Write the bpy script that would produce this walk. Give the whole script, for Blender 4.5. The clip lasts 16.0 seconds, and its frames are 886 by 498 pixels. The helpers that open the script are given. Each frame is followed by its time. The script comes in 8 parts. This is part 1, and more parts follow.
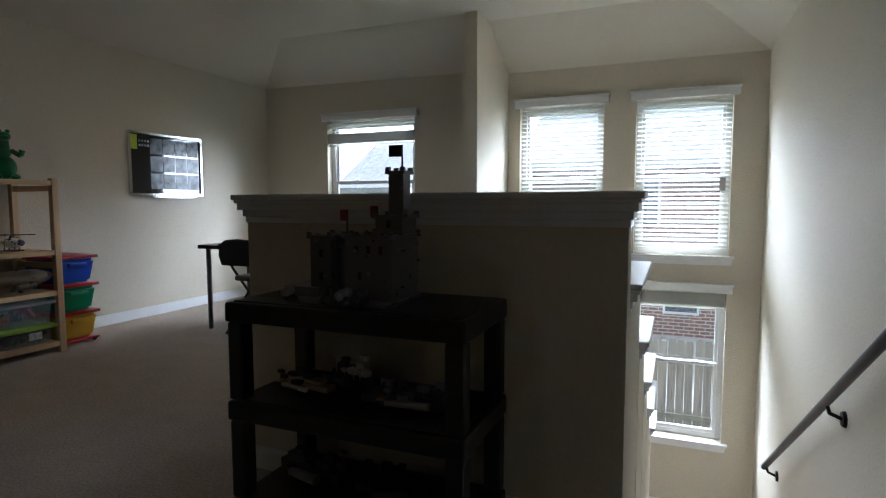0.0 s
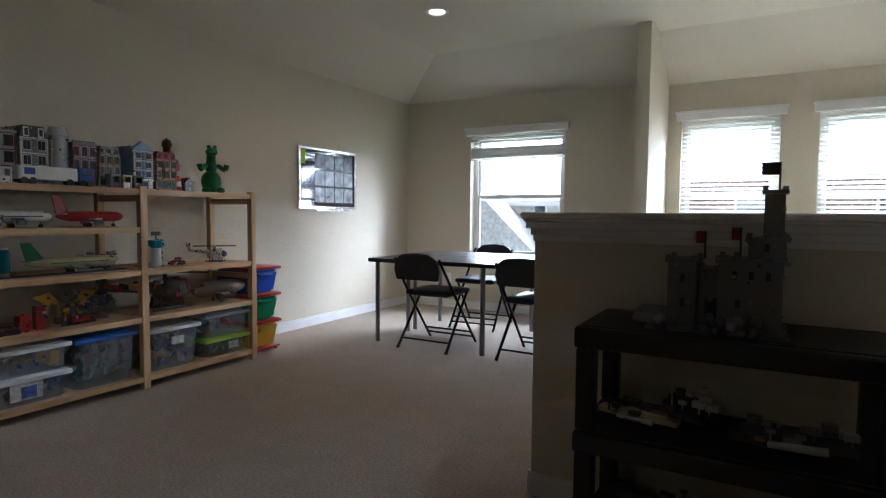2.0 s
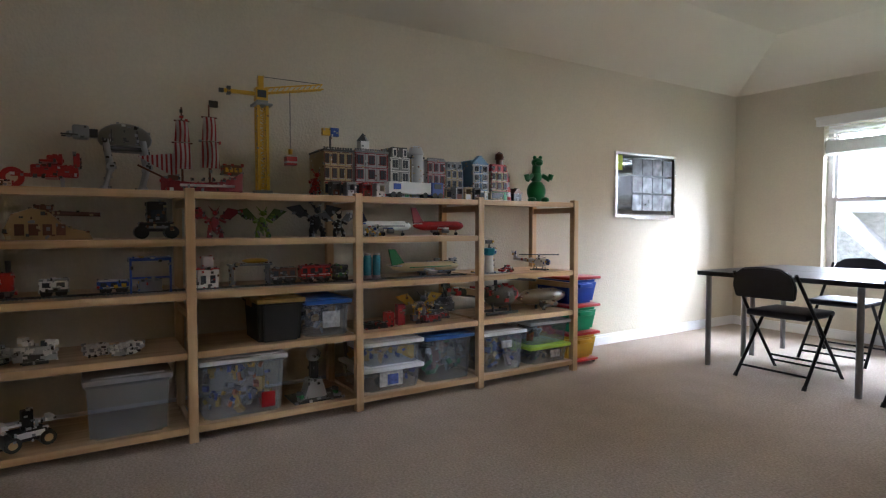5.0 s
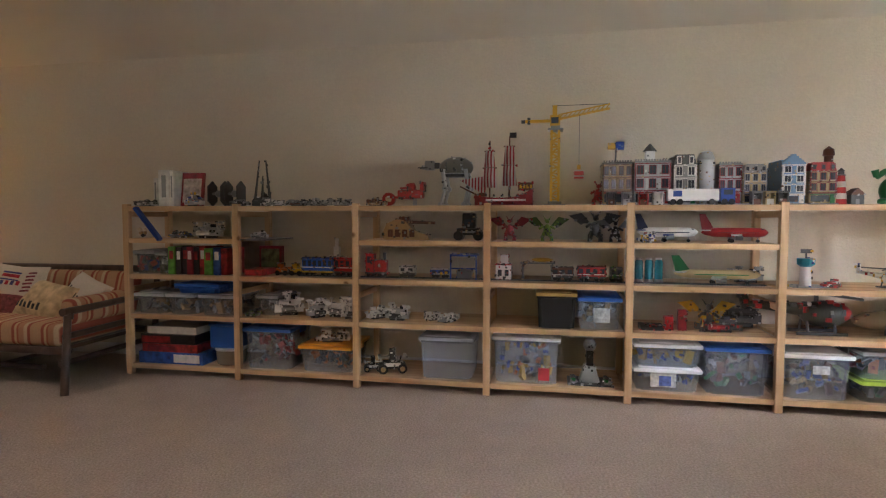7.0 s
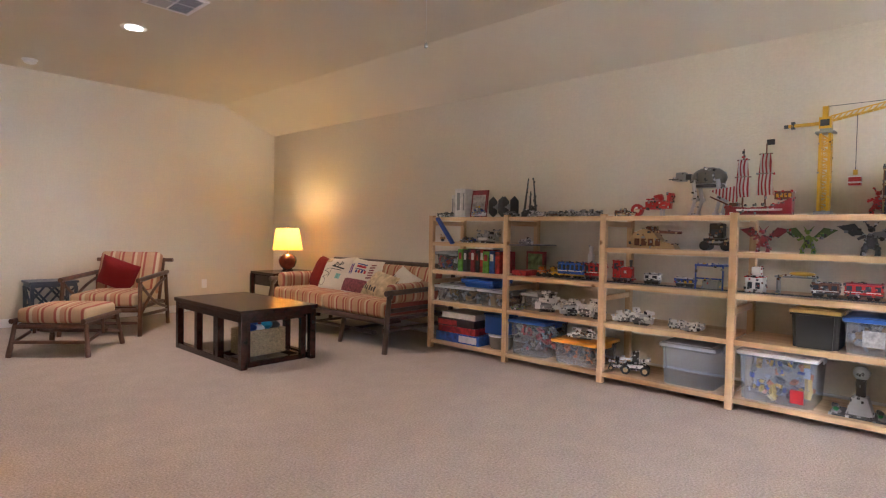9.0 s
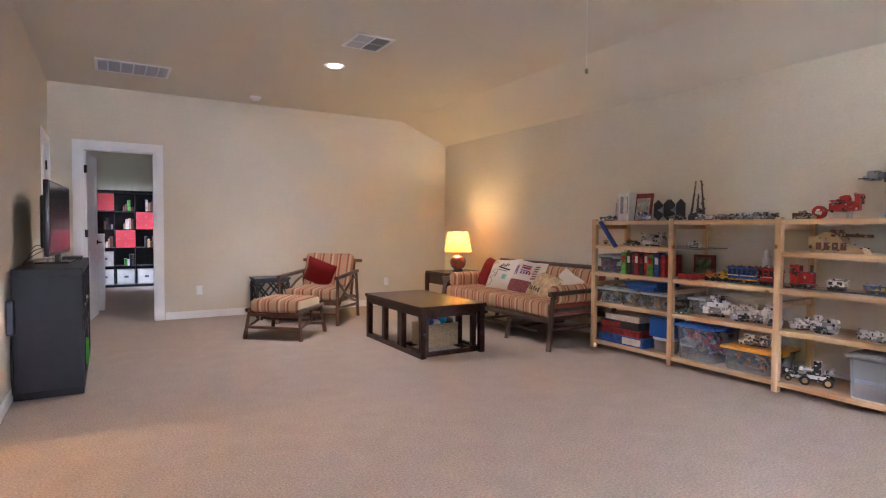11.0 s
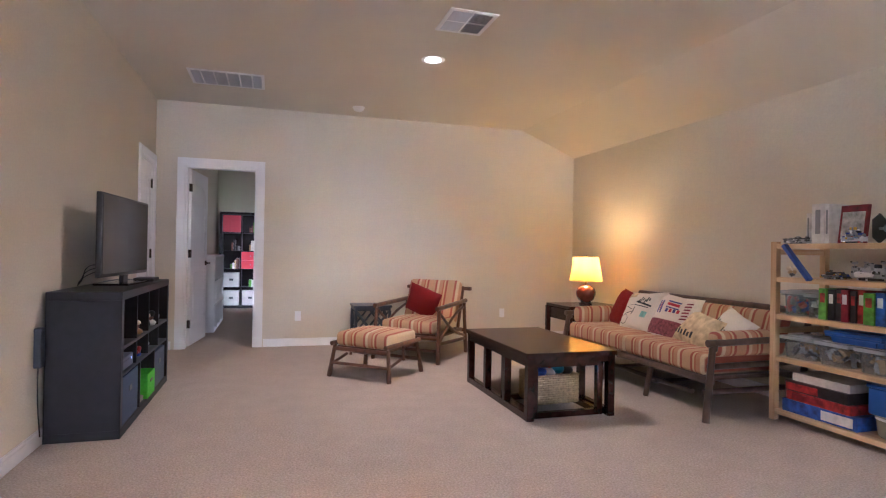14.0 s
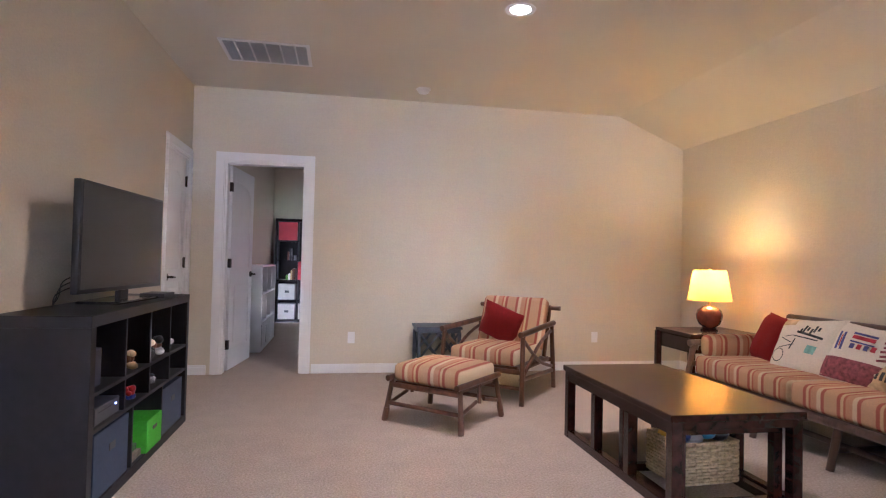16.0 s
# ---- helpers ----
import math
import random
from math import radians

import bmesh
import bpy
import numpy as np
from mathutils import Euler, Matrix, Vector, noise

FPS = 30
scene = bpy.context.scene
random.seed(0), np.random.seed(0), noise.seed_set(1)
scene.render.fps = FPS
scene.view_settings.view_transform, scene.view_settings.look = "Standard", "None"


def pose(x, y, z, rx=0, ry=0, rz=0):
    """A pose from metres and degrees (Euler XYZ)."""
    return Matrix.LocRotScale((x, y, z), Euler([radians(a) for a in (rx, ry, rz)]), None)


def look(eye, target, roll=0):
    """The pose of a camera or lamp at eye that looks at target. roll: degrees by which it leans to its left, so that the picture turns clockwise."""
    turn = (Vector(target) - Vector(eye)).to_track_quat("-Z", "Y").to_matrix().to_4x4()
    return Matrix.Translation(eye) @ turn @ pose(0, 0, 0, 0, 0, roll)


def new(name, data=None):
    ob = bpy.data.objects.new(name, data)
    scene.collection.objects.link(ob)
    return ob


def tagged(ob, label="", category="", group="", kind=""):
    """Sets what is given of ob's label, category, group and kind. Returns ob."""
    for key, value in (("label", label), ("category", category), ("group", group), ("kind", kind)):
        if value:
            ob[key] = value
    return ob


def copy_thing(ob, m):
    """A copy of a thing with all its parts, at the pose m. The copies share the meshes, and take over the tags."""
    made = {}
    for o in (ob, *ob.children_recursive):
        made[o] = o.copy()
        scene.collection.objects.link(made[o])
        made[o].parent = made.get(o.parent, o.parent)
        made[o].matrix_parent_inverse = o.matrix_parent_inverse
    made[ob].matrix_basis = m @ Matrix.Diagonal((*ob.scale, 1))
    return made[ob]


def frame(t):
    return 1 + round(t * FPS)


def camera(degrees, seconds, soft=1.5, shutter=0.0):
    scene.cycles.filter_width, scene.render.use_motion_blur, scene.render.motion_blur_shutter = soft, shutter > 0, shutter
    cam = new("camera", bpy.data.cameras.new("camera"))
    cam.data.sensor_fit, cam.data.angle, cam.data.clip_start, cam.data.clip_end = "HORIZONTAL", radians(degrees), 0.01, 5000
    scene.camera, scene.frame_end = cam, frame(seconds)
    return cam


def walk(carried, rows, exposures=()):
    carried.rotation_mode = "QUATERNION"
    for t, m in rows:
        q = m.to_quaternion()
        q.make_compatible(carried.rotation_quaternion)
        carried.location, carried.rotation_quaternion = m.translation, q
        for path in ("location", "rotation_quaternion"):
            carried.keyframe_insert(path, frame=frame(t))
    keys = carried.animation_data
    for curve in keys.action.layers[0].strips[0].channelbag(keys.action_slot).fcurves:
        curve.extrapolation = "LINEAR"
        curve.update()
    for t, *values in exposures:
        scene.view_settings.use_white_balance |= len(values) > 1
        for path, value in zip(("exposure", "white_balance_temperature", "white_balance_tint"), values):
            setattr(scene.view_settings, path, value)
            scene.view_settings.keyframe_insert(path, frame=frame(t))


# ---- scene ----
cam = camera(76.5, 16.0, soft=1.2)
PATH = [
    (0, (-0.059, -0.368, 1.06), (-0.818, 1.475, 0.898), -0.1),
    (0.5, (-0.212, -0.517, 1.069), (-1.068, 1.284, 0.921), 0.1),
    (1, (-0.361, -0.595, 1.064), (-1.289, 1.172, 0.932), 0.1),
    (1.5, (-0.619, -0.623, 1.06), (-1.591, 1.121, 0.941), 0.3),
    (2, (-0.868, -0.652, 1.079), (-1.844, 1.09, 0.961), 0.5),
    (2.5, (-1.083, -0.703, 1.077), (-2.069, 1.034, 0.97), 0.5),
    (3, (-1.273, -0.76, 1.066), (-2.304, 0.951, 0.965), 0.6),
    (3.2, (-1.306, -0.774, 1.049), (-2.384, 0.909, 0.955), 0.7),
    (5.3, (-1.105, -0.669, 1.055), (-2.891, 0.227, 0.964), 0.1),
    (5.5, (-1.026, -0.607, 1.086), (-2.869, 0.165, 0.985), 0.3),
    (6, (-0.823, -0.453, 1.096), (-2.777, -0.035, 0.995), 0.3),
    (6.5, (-0.636, -0.232, 1.093), (-2.634, -0.189, 1.008), 0.3),
    (7, (-0.548, 0.107, 1.14), (-2.509, -0.271, 1.032), 0.1),
    (7.5, (-0.468, 0.276, 1.123), (-2.356, -0.377, 1.031), 0.2),
    (8, (-0.431, 0.505, 1.066), (-2.195, -0.436, 1.014), 0.6),
    (8.5, (-0.382, 0.634, 1.085), (-1.99, -0.554, 1.028), 0.8),
    (9, (-0.301, 0.758, 1.087), (-1.769, -0.599, 1.027), 1.0),
    (9.2, (-0.236, 0.82, 1.105), (-1.672, -0.571, 1.038), 1.0),
    (11.3, (-0.069, 1.085, 1.163), (-1.015, -0.675, 1.09), 0.7),
    (11.5, (-0.071, 1.128, 1.189), (-0.969, -0.658, 1.115), 1.0),
    (12, (-0.14, 1.108, 1.178), (-0.903, -0.74, 1.11), 1.0),
    (12.5, (-0.257, 0.958, 1.169), (-0.926, -0.926, 1.106), 1.1),
    (13, (-0.414, 0.742, 1.153), (-1.025, -1.162, 1.116), 1.0),
    (13.5, (-0.579, 0.468, 1.126), (-1.178, -1.441, 1.119), 1.1),
    (14, (-0.747, 0.18, 1.125), (-1.326, -1.734, 1.137), 1.0),
    (14.5, (-0.865, -0.097, 1.123), (-1.429, -2.016, 1.146), 1.2),
    (15, (-0.974, -0.382, 1.138), (-1.497, -2.312, 1.175), 1.1),
    (15.5, (-1.013, -0.639, 1.122), (-1.478, -2.583, 1.164), 1.2),
    (16, (-0.917, -0.952, 1.117), (-1.274, -2.919, 1.164), 1.3),
]

EXPOSURES = [(0.0, -1.05, 5420, 10), (1.0, -0.70, 5430, 10.5), (3.0, -0.13, 5440, 12), (5.5, 0.6, 5700, 14), (7.0, 1.42, 5850, 19), (8.0, 1.9, 5800, 21), (9.0, 2.38, 5620, 22), (12.5, 2.52, 5180, 23), (16.0, 2.66, 5180, 25)]
walk(cam, [(t, look(eye, target, roll)) for t, eye, target, roll in PATH], EXPOSURES)

# ---- plan, metres ----
XW, XE, YS, YN, YF = -4.64, 0.50, -6.62, 5.18, 5.37   # shelf wall, television wall, end wall, nook wall, stair wall
XR = 0.68                                            # wall beside the stairs
CEIL = 2.75

# ---- world and lights ----
world = bpy.data.worlds.new("sky")
scene.world = world
world.use_nodes = True
wn, wl = world.node_tree.nodes, world.node_tree.links
sky = wn.new("ShaderNodeTexSky")
sky.sky_type, sky.sun_disc = "NISHITA", False
sky.sun_elevation, sky.sun_rotation, sky.dust_density = radians(50), radians(120), 4.0
grey = wn.new("ShaderNodeHueSaturation")
grey.inputs["Saturation"].default_value = 0.35
wl.new(sky.outputs[0], grey.inputs["Color"])
wl.new(grey.outputs[0], wn["Background"].inputs["Color"])
wn["Background"].inputs["Strength"].default_value = 0.15


def lamp(name, kind, place, power, colour, **more):
    data = bpy.data.lights.new(name, kind)
    data.energy, data.color = power, colour
    ob = new(name, data)
    ob.matrix_world = place
    if kind == "AREA":
        data.shape, data.size, data.size_y = "RECTANGLE", more["w"], more["h"]
    elif kind == "SPOT":
        data.spot_size, data.spot_blend, data.shadow_soft_size = radians(more["deg"]), 0.8, more["r"]
    elif kind == "SUN":
        data.angle = radians(more["deg"])
    else:
        data.shadow_soft_size = more["r"]
    return ob


lamp("overcast_sun", "SUN", look((0, -12, 20), (-3, 4, 0)), 1.5, (1, 0.97, 0.92), deg=20)
DAY = (0.93, 0.97, 1.0)
# sky light falling in through each window, from just outside and above its head
for nm, cx, wy, top, w, power in (("nook_skylight", -3.23, YN, 2.1, 1.1, 16), ("stair_skylight", -1.1, YF, 2.15, 0.9, 305), ("stair_skylight", 0.05, YF, 2.15, 0.9, 305)):
    lamp(nm, "AREA", look((cx, wy + 0.95, top + 0.62), (cx, wy - 1.4, 0.4)), power, DAY, w=w, h=0.8)
for ob in bpy.data.objects:
    if ob.type == "LIGHT" and ob.name.startswith("stair_skylight"):
        ob.data.spread = math.radians(96)
lamp("low_skylight", "AREA", look((0.05, YF + 0.9, 0.62), (0.05, YF - 1.0, -1.6)), 220, DAY, w=0.9, h=0.6)
WARM = (1.0, 0.72, 0.44)
DOWN = [(-3.23, 3.43), (-2.01, -4.38)]
for x, y in DOWN:
    lamp("downlight_bulb", "SPOT", look((x, y, CEIL - 0.03), (x, y, 0)), 30, (1.0, 0.8, 0.58), deg=150, r=0.06)
lamp("bathroom_bulb", "POINT", pose(1.6, -2.6, 2.3), 17, (1.0, 0.56, 0.22), r=0.1)


# bright overcast sky far beyond the windows
sky_mat = bpy.data.materials.new("overcast_sky")
sky_mat.use_nodes = True
_e = sky_mat.node_tree.nodes.new("ShaderNodeEmission")
_e.inputs["Color"].default_value, _e.inputs["Strength"].default_value = (0.95, 0.98, 1.0, 1), 54.0
sky_mat.node_tree.links.new(_e.outputs[0], sky_mat.node_tree.nodes["Material Output"].inputs["Surface"])
_me = bpy.data.meshes.new("backdrop_sky")
_me.from_pydata([(-140, 75, -4), (140, 75, -4), (140, 75, 90), (-140, 75, 90)], [], [(0, 1, 2, 3)])
_me.materials.append(sky_mat)
tagged(new("backdrop_sky", _me), "pale overcast sky beyond the houses", "sky", "", "structure")


# ---- materials ----
def mat(name, col, rough=0.6, metal=0.0, var=0.12, scale=8.0, bump=0.0, bscale=60.0, coat=0.0, spec=0.5, per=0.0, trans=0.0, alpha=1.0, detail=4, var2=0.0, scale2=3.0):
    m = bpy.data.materials.new(name)
    m.use_nodes = True
    n, l = m.node_tree.nodes, m.node_tree.links
    b = n["Principled BSDF"]
    b.inputs["Roughness"].default_value, b.inputs["Metallic"].default_value = rough, metal
    b.inputs["Coat Weight"].default_value, b.inputs["Specular IOR Level"].default_value = coat, spec
    b.inputs["Transmission Weight"].default_value, b.inputs["Alpha"].default_value = trans, alpha
    tc = n.new("ShaderNodeTexCoord")
    a = n.new("ShaderNodeTexNoise")
    a.inputs["Scale"].default_value, a.inputs["Detail"].default_value = scale, detail
    l.new(tc.outputs["Object"], a.inputs["Vector"])
    r = n.new("ShaderNodeValToRGB")
    lo, hi = 1 - var, 1 + var
    r.color_ramp.elements[0].position, r.color_ramp.elements[1].position = 0.3, 0.7
    r.color_ramp.elements[0].color = (*[min(1, c * lo) for c in col], 1)
    r.color_ramp.elements[1].color = (*[min(1, c * hi) for c in col], 1)
    l.new(a.outputs["Fac"], r.inputs["Fac"])
    out = r.outputs["Color"]
    if per:
        oi, hs, mm = n.new("ShaderNodeObjectInfo"), n.new("ShaderNodeHueSaturation"), n.new("ShaderNodeMapRange")
        mm.inputs["To Min"].default_value, mm.inputs["To Max"].default_value = 1 - per, 1 + per
        l.new(oi.outputs["Random"], mm.inputs["Value"])
        l.new(mm.outputs["Result"], hs.inputs["Value"])
        l.new(out, hs.inputs["Color"])
        out = hs.outputs["Color"]
    if var2:
        n2, r2, mx = n.new("ShaderNodeTexNoise"), n.new("ShaderNodeMapRange"), n.new("ShaderNodeHueSaturation")
        n2.inputs["Scale"].default_value, n2.inputs["Detail"].default_value, n2.inputs["Distortion"].default_value = scale2, 5, 0.2
        l.new(tc.outputs["Object"], n2.inputs["Vector"])
        r2.inputs["From Min"].default_value, r2.inputs["From Max"].default_value = 0.3, 0.7
        r2.inputs["To Min"].default_value, r2.inputs["To Max"].default_value = 1 - var2, 1 + var2
        l.new(n2.outputs["Fac"], r2.inputs["Value"])
        l.new(r2.outputs["Result"], mx.inputs["Value"])
        l.new(out, mx.inputs["Color"])
        out = mx.outputs["Color"]
    l.new(out, b.inputs["Base Color"])
    if bump:
        t2, bp = n.new("ShaderNodeTexNoise"), n.new("ShaderNodeBump")
        t2.inputs["Scale"].default_value, t2.inputs["Detail"].default_value = bscale, 3
        bp.inputs["Strength"].default_value, bp.inputs["Distance"].default_value = bump, 0.01
        l.new(tc.outputs["Object"], t2.inputs["Vector"])
        l.new(t2.outputs["Fac"], bp.inputs["Height"])
        l.new(bp.outputs["Normal"], b.inputs["Normal"])
    return m


def wood(name, dark, light, axis="Y", rough=0.45, ring=9.0):
    """Planed timber with grain that runs along one axis and a few knots."""
    m = mat(name, light, rough)
    n, l = m.node_tree.nodes, m.node_tree.links
    b = n["Principled BSDF"]
    tc = n.new("ShaderNodeTexCoord")
    oi = n.new("ShaderNodeObjectInfo")
    add = n.new("ShaderNodeVectorMath")
    add.operation = "ADD"
    sc = n.new("ShaderNodeVectorMath")
    sc.operation = "SCALE"
    l.new(oi.outputs["Location"], sc.inputs[0])
    sc.inputs["Scale"].default_value = 3.7
    l.new(tc.outputs["Object"], add.inputs[0])
    l.new(sc.outputs[0], add.inputs[1])
    mp = n.new("ShaderNodeMapping")
    mp.inputs["Scale"].default_value = {"X": (0.6, ring, ring), "Y": (ring, 0.6, ring), "Z": (ring, ring, 0.6)}[axis]
    l.new(add.outputs[0], mp.inputs["Vector"])
    g = n.new("ShaderNodeTexNoise")
    g.inputs["Scale"].default_value, g.inputs["Detail"].default_value, g.inputs["Distortion"].default_value = 2.2, 6, 0.6
    l.new(mp.outputs[0], g.inputs["Vector"])
    r = n.new("ShaderNodeValToRGB")
    r.color_ramp.elements[0].position, r.color_ramp.elements[1].position = 0.3, 0.62
    r.color_ramp.elements[0].color, r.color_ramp.elements[1].color = (*dark, 1), (*light, 1)
    l.new(g.outputs["Fac"], r.inputs["Fac"])
    v = n.new("ShaderNodeTexVoronoi")
    v.inputs["Scale"].default_value = 3.1
    l.new(add.outputs[0], v.inputs["Vector"])
    k = n.new("ShaderNodeMapRange")
    k.inputs["From Min"].default_value, k.inputs["From Max"].default_value = 0.035, 0.075
    k.inputs["To Min"].default_value, k.inputs["To Max"].default_value = 1.0, 0.0
    l.new(v.outputs["Distance"], k.inputs["Value"])
    mx = n.new("ShaderNodeMix")
    mx.data_type = "RGBA"
    l.new(k.outputs["Result"], mx.inputs["Factor"])
    l.new(r.outputs["Color"], mx.inputs[6])
    mx.inputs[7].default_value = (dark[0] * 0.45, dark[1] * 0.38, dark[2] * 0.3, 1)
    l.new(mx.outputs[2], b.inputs["Base Color"])
    return m


def plastic(name, col, rough=0.28, **k):
    return mat(name, col, rough, var=0.05, scale=12, **k)


def clear(name, col, mixf=0.45, rough=0.25):
    """Thin clear plastic: see-through with a milky share."""
    m = mat(name, col, rough, var=0.06, scale=5)
    n, l = m.node_tree.nodes, m.node_tree.links
    t = n.new("ShaderNodeBsdfTransparent")
    t.inputs["Color"].default_value = (0.93, 0.95, 0.97, 1)
    s = n.new("ShaderNodeMixShader")
    s.inputs[0].default_value = mixf
    l.new(t.outputs[0], s.inputs[1])
    l.new(n["Principled BSDF"].outputs[0], s.inputs[2])
    l.new(s.outputs[0], n["Material Output"].inputs["Surface"])
    return m


def glow(name, col, power):
    m = bpy.data.materials.new(name)
    m.use_nodes = True
    b = m.node_tree.nodes["Principled BSDF"]
    b.inputs["Base Color"].default_value = (*col, 1)
    b.inputs["Emission Color"].default_value = (*col, 1)
    b.inputs["Emission Strength"].default_value = power
    return m


PAINT = mat("wall_paint", (0.635, 0.577, 0.465), 0.75, var=0.03, scale=60, bump=0.35, bscale=70, var2=0.02, scale2=0.8)
CEILP = mat("ceiling_paint", (0.66, 0.61, 0.51), 0.85, var=0.02, scale=1.2, bump=0.3, bscale=55)
WHITE = mat("white_trim_paint", (0.80, 0.80, 0.80), 0.35, var=0.02, scale=6, bump=0.03)
CARPET = mat("beige_carpet", (0.455, 0.385, 0.325), 0.95, var=0.22, scale=85, bump=0.8, bscale=110, spec=0.1, detail=7, var2=0.045, scale2=6.0)
PINE = wood("pine", (0.48, 0.29, 0.145), (0.70, 0.50, 0.29), "Y")
PINEZ = wood("pine_upright", (0.48, 0.29, 0.145), (0.70, 0.50, 0.29), "Z")
PINEX = wood("pine_rail", (0.48, 0.29, 0.145), (0.70, 0.50, 0.29), "X")
DARKW = wood("espresso_wood", (0.020, 0.008, 0.007), (0.042, 0.016, 0.013), "Y", 0.25)
BLACKB = mat("black_brown_foil", (0.013, 0.011, 0.012), 0.45, var=0.15, scale=20, spec=0.25)
BLACKP = plastic("black_resin", (0.012, 0.012, 0.013), 0.45)
BLACKM = mat("black_metal", (0.015, 0.015, 0.017), 0.35, metal=0.6, var=0.1)
STEEL = mat("grey_steel", (0.26, 0.26, 0.27), 0.35, metal=0.9, var=0.08)
BRONZE = mat("dark_bronze", (0.03, 0.024, 0.02), 0.35, metal=0.8, var=0.15)
GLASS = clear("window_glass", (0.9, 0.95, 0.95), 0.06, 0.02)


# ---- mesh helpers ----
def box(bm, x0, x1, y0, y1, z0, z1, bev=0.0):
    r = bmesh.ops.create_cube(bm, size=1.0, matrix=Matrix.LocRotScale(((x0 + x1) / 2, (y0 + y1) / 2, (z0 + z1) / 2), None, (abs(x1 - x0), abs(y1 - y0), abs(z1 - z0))))
    if bev:
        es = list({e for v in r["verts"] for e in v.link_edges})
        bmesh.ops.bevel(bm, geom=es, offset=bev, segments=2, profile=0.5, affect="EDGES")
    return bm


def cyl(bm, p, q, r0, r1=None, seg=12):
    p, q = Vector(p), Vector(q)
    d = q - p
    m = Matrix.Translation((p + q) / 2) @ d.to_track_quat("Z", "Y").to_matrix().to_4x4()
    bmesh.ops.create_cone(bm, cap_ends=True, segments=seg, radius1=r0, radius2=r0 if r1 is None else r1, depth=d.length, matrix=m)
    return bm


def ball(bm, c, r, sx=1, sy=1, sz=1, seg=14):
    bmesh.ops.create_uvsphere(bm, u_segments=seg, v_segments=max(6, seg * 2 // 3), radius=r, matrix=Matrix.LocRotScale(c, None, (sx, sy, sz)))
    return bm


def lathe(bm, prof, c=(0, 0, 0), seg=28):
    rings = [[bm.verts.new((c[0] + r * math.cos(2 * math.pi * i / seg), c[1] + r * math.sin(2 * math.pi * i / seg), c[2] + z)) for i in range(seg)] for r, z in prof]
    for a, b in zip(rings, rings[1:]):
        for i in range(seg):
            bm.faces.new((a[i], a[(i + 1) % seg], b[(i + 1) % seg], b[i]))
    bm.faces.new(rings[0][::-1])
    bm.faces.new(rings[-1])
    return bm


def prism(bm, poly, axis, a, b):
    """A polygon in the plane across axis, pushed from a to b along it."""
    def at(u, v, w):
        return {"x": (w, u, v), "y": (u, w, v), "z": (u, v, w)}[axis]
    lo, hi = [bm.verts.new(at(u, v, a)) for u, v in poly], [bm.verts.new(at(u, v, b)) for u, v in poly]
    k = len(poly)
    bm.faces.new(lo[::-1]), bm.faces.new(hi)
    for i in range(k):
        bm.faces.new((lo[i], lo[(i + 1) % k], hi[(i + 1) % k], hi[i]))
    bmesh.ops.recalc_face_normals(bm, faces=bm.faces)
    return bm


def mesh(name, bm, material, smooth=False):
    me = bpy.data.meshes.new(name)
    bmesh.ops.recalc_face_normals(bm, faces=bm.faces)
    bm.to_mesh(me)
    bm.free()
    me.materials.append(material)
    if smooth:
        for p in me.polygons:
            p.use_smooth = True
        me.set_sharp_from_angle(angle=radians(35))
    return me


def part(name, bm, material, parent, label="", smooth=False):
    ob = new(name, mesh(name, bm, material, smooth))
    ob.parent = parent
    if label:
        ob["label"] = label
    return ob


def thing(name, m, label, category, group=""):
    ob = new(name)
    ob.empty_display_size = 0.1
    ob.matrix_world = m
    return tagged(ob, label, category, group)


def solid(name, bm, material, label, category, m=None, group="", smooth=False):
    ob = new(name, mesh(name, bm, material, smooth))
    if m is not None:
        ob.matrix_world = m
    return tagged(ob, label, category, group)


def struct(name, bm, material, label, category="wall"):
    return tagged(new(name, mesh(name, bm, material)), label, category, "", "structure")


def B():
    return bmesh.new()


# ---- structure ----
def wall(name, axis, a, b, u0, u1, z0, z1, holes, label, material=PAINT):
    """A wall between a and b across its axis, from u0 to u1 along it, with openings (u0, u1, z0, z1)."""
    bm = B()

    def slab(p, q, r, s):
        if q - p > 1e-4 and s - r > 1e-4:
            box(bm, *((a, b, p, q) if axis == "x" else (p, q, a, b)), r, s)
    us = sorted({u0, u1, *[h[0] for h in holes], *[h[1] for h in holes]})
    for p, q in zip(us, us[1:]):
        cuts = sorted((h[2], h[3]) for h in holes if h[0] <= p + 1e-6 and h[1] >= q - 1e-6)
        z = z0
        for r, s in cuts:
            slab(p, q, z, r)
            z = s
        slab(p, q, z, z1)
    return struct(name, bm, material, label)


W1 = (-3.78, -2.67, 0.60, 2.0)
W2 = (-1.56, -0.72, 0.57, 2.035)
W3 = (-0.425, 0.405, 0.57, 2.035)
W4 = (-0.425, 0.405, -1.20, 0.24)
BATH = (-2.61, -1.80, -0.2, 2.04)
BED = (-0.555, 0.19, -0.2, 2.04)
CLO = (-6.52, -5.90, -0.2, 2.04)
LOW = -1.95
wall("wall_west", "x", XW - 0.15, XW, YS - 0.12, YN + 0.15, -0.2, 3.0, [], "beige painted long wall behind the shelves")
wall("wall_nook", "y", YN, YN + 0.15, XW, -1.79, -0.2, 3.0, [W1], "beige painted wall with the nook window")
wall("wall_stair_far", "y", YF, YF + 0.15, -1.9, XR + 0.15, -3.0, 3.0, [W2, W3, W4], "beige painted stairwell wall with windows")
wall("wall_stair_side", "x", XR, XR + 0.15, -1.2, YF, -3.0, 3.0, [], "beige painted wall beside the stairs")
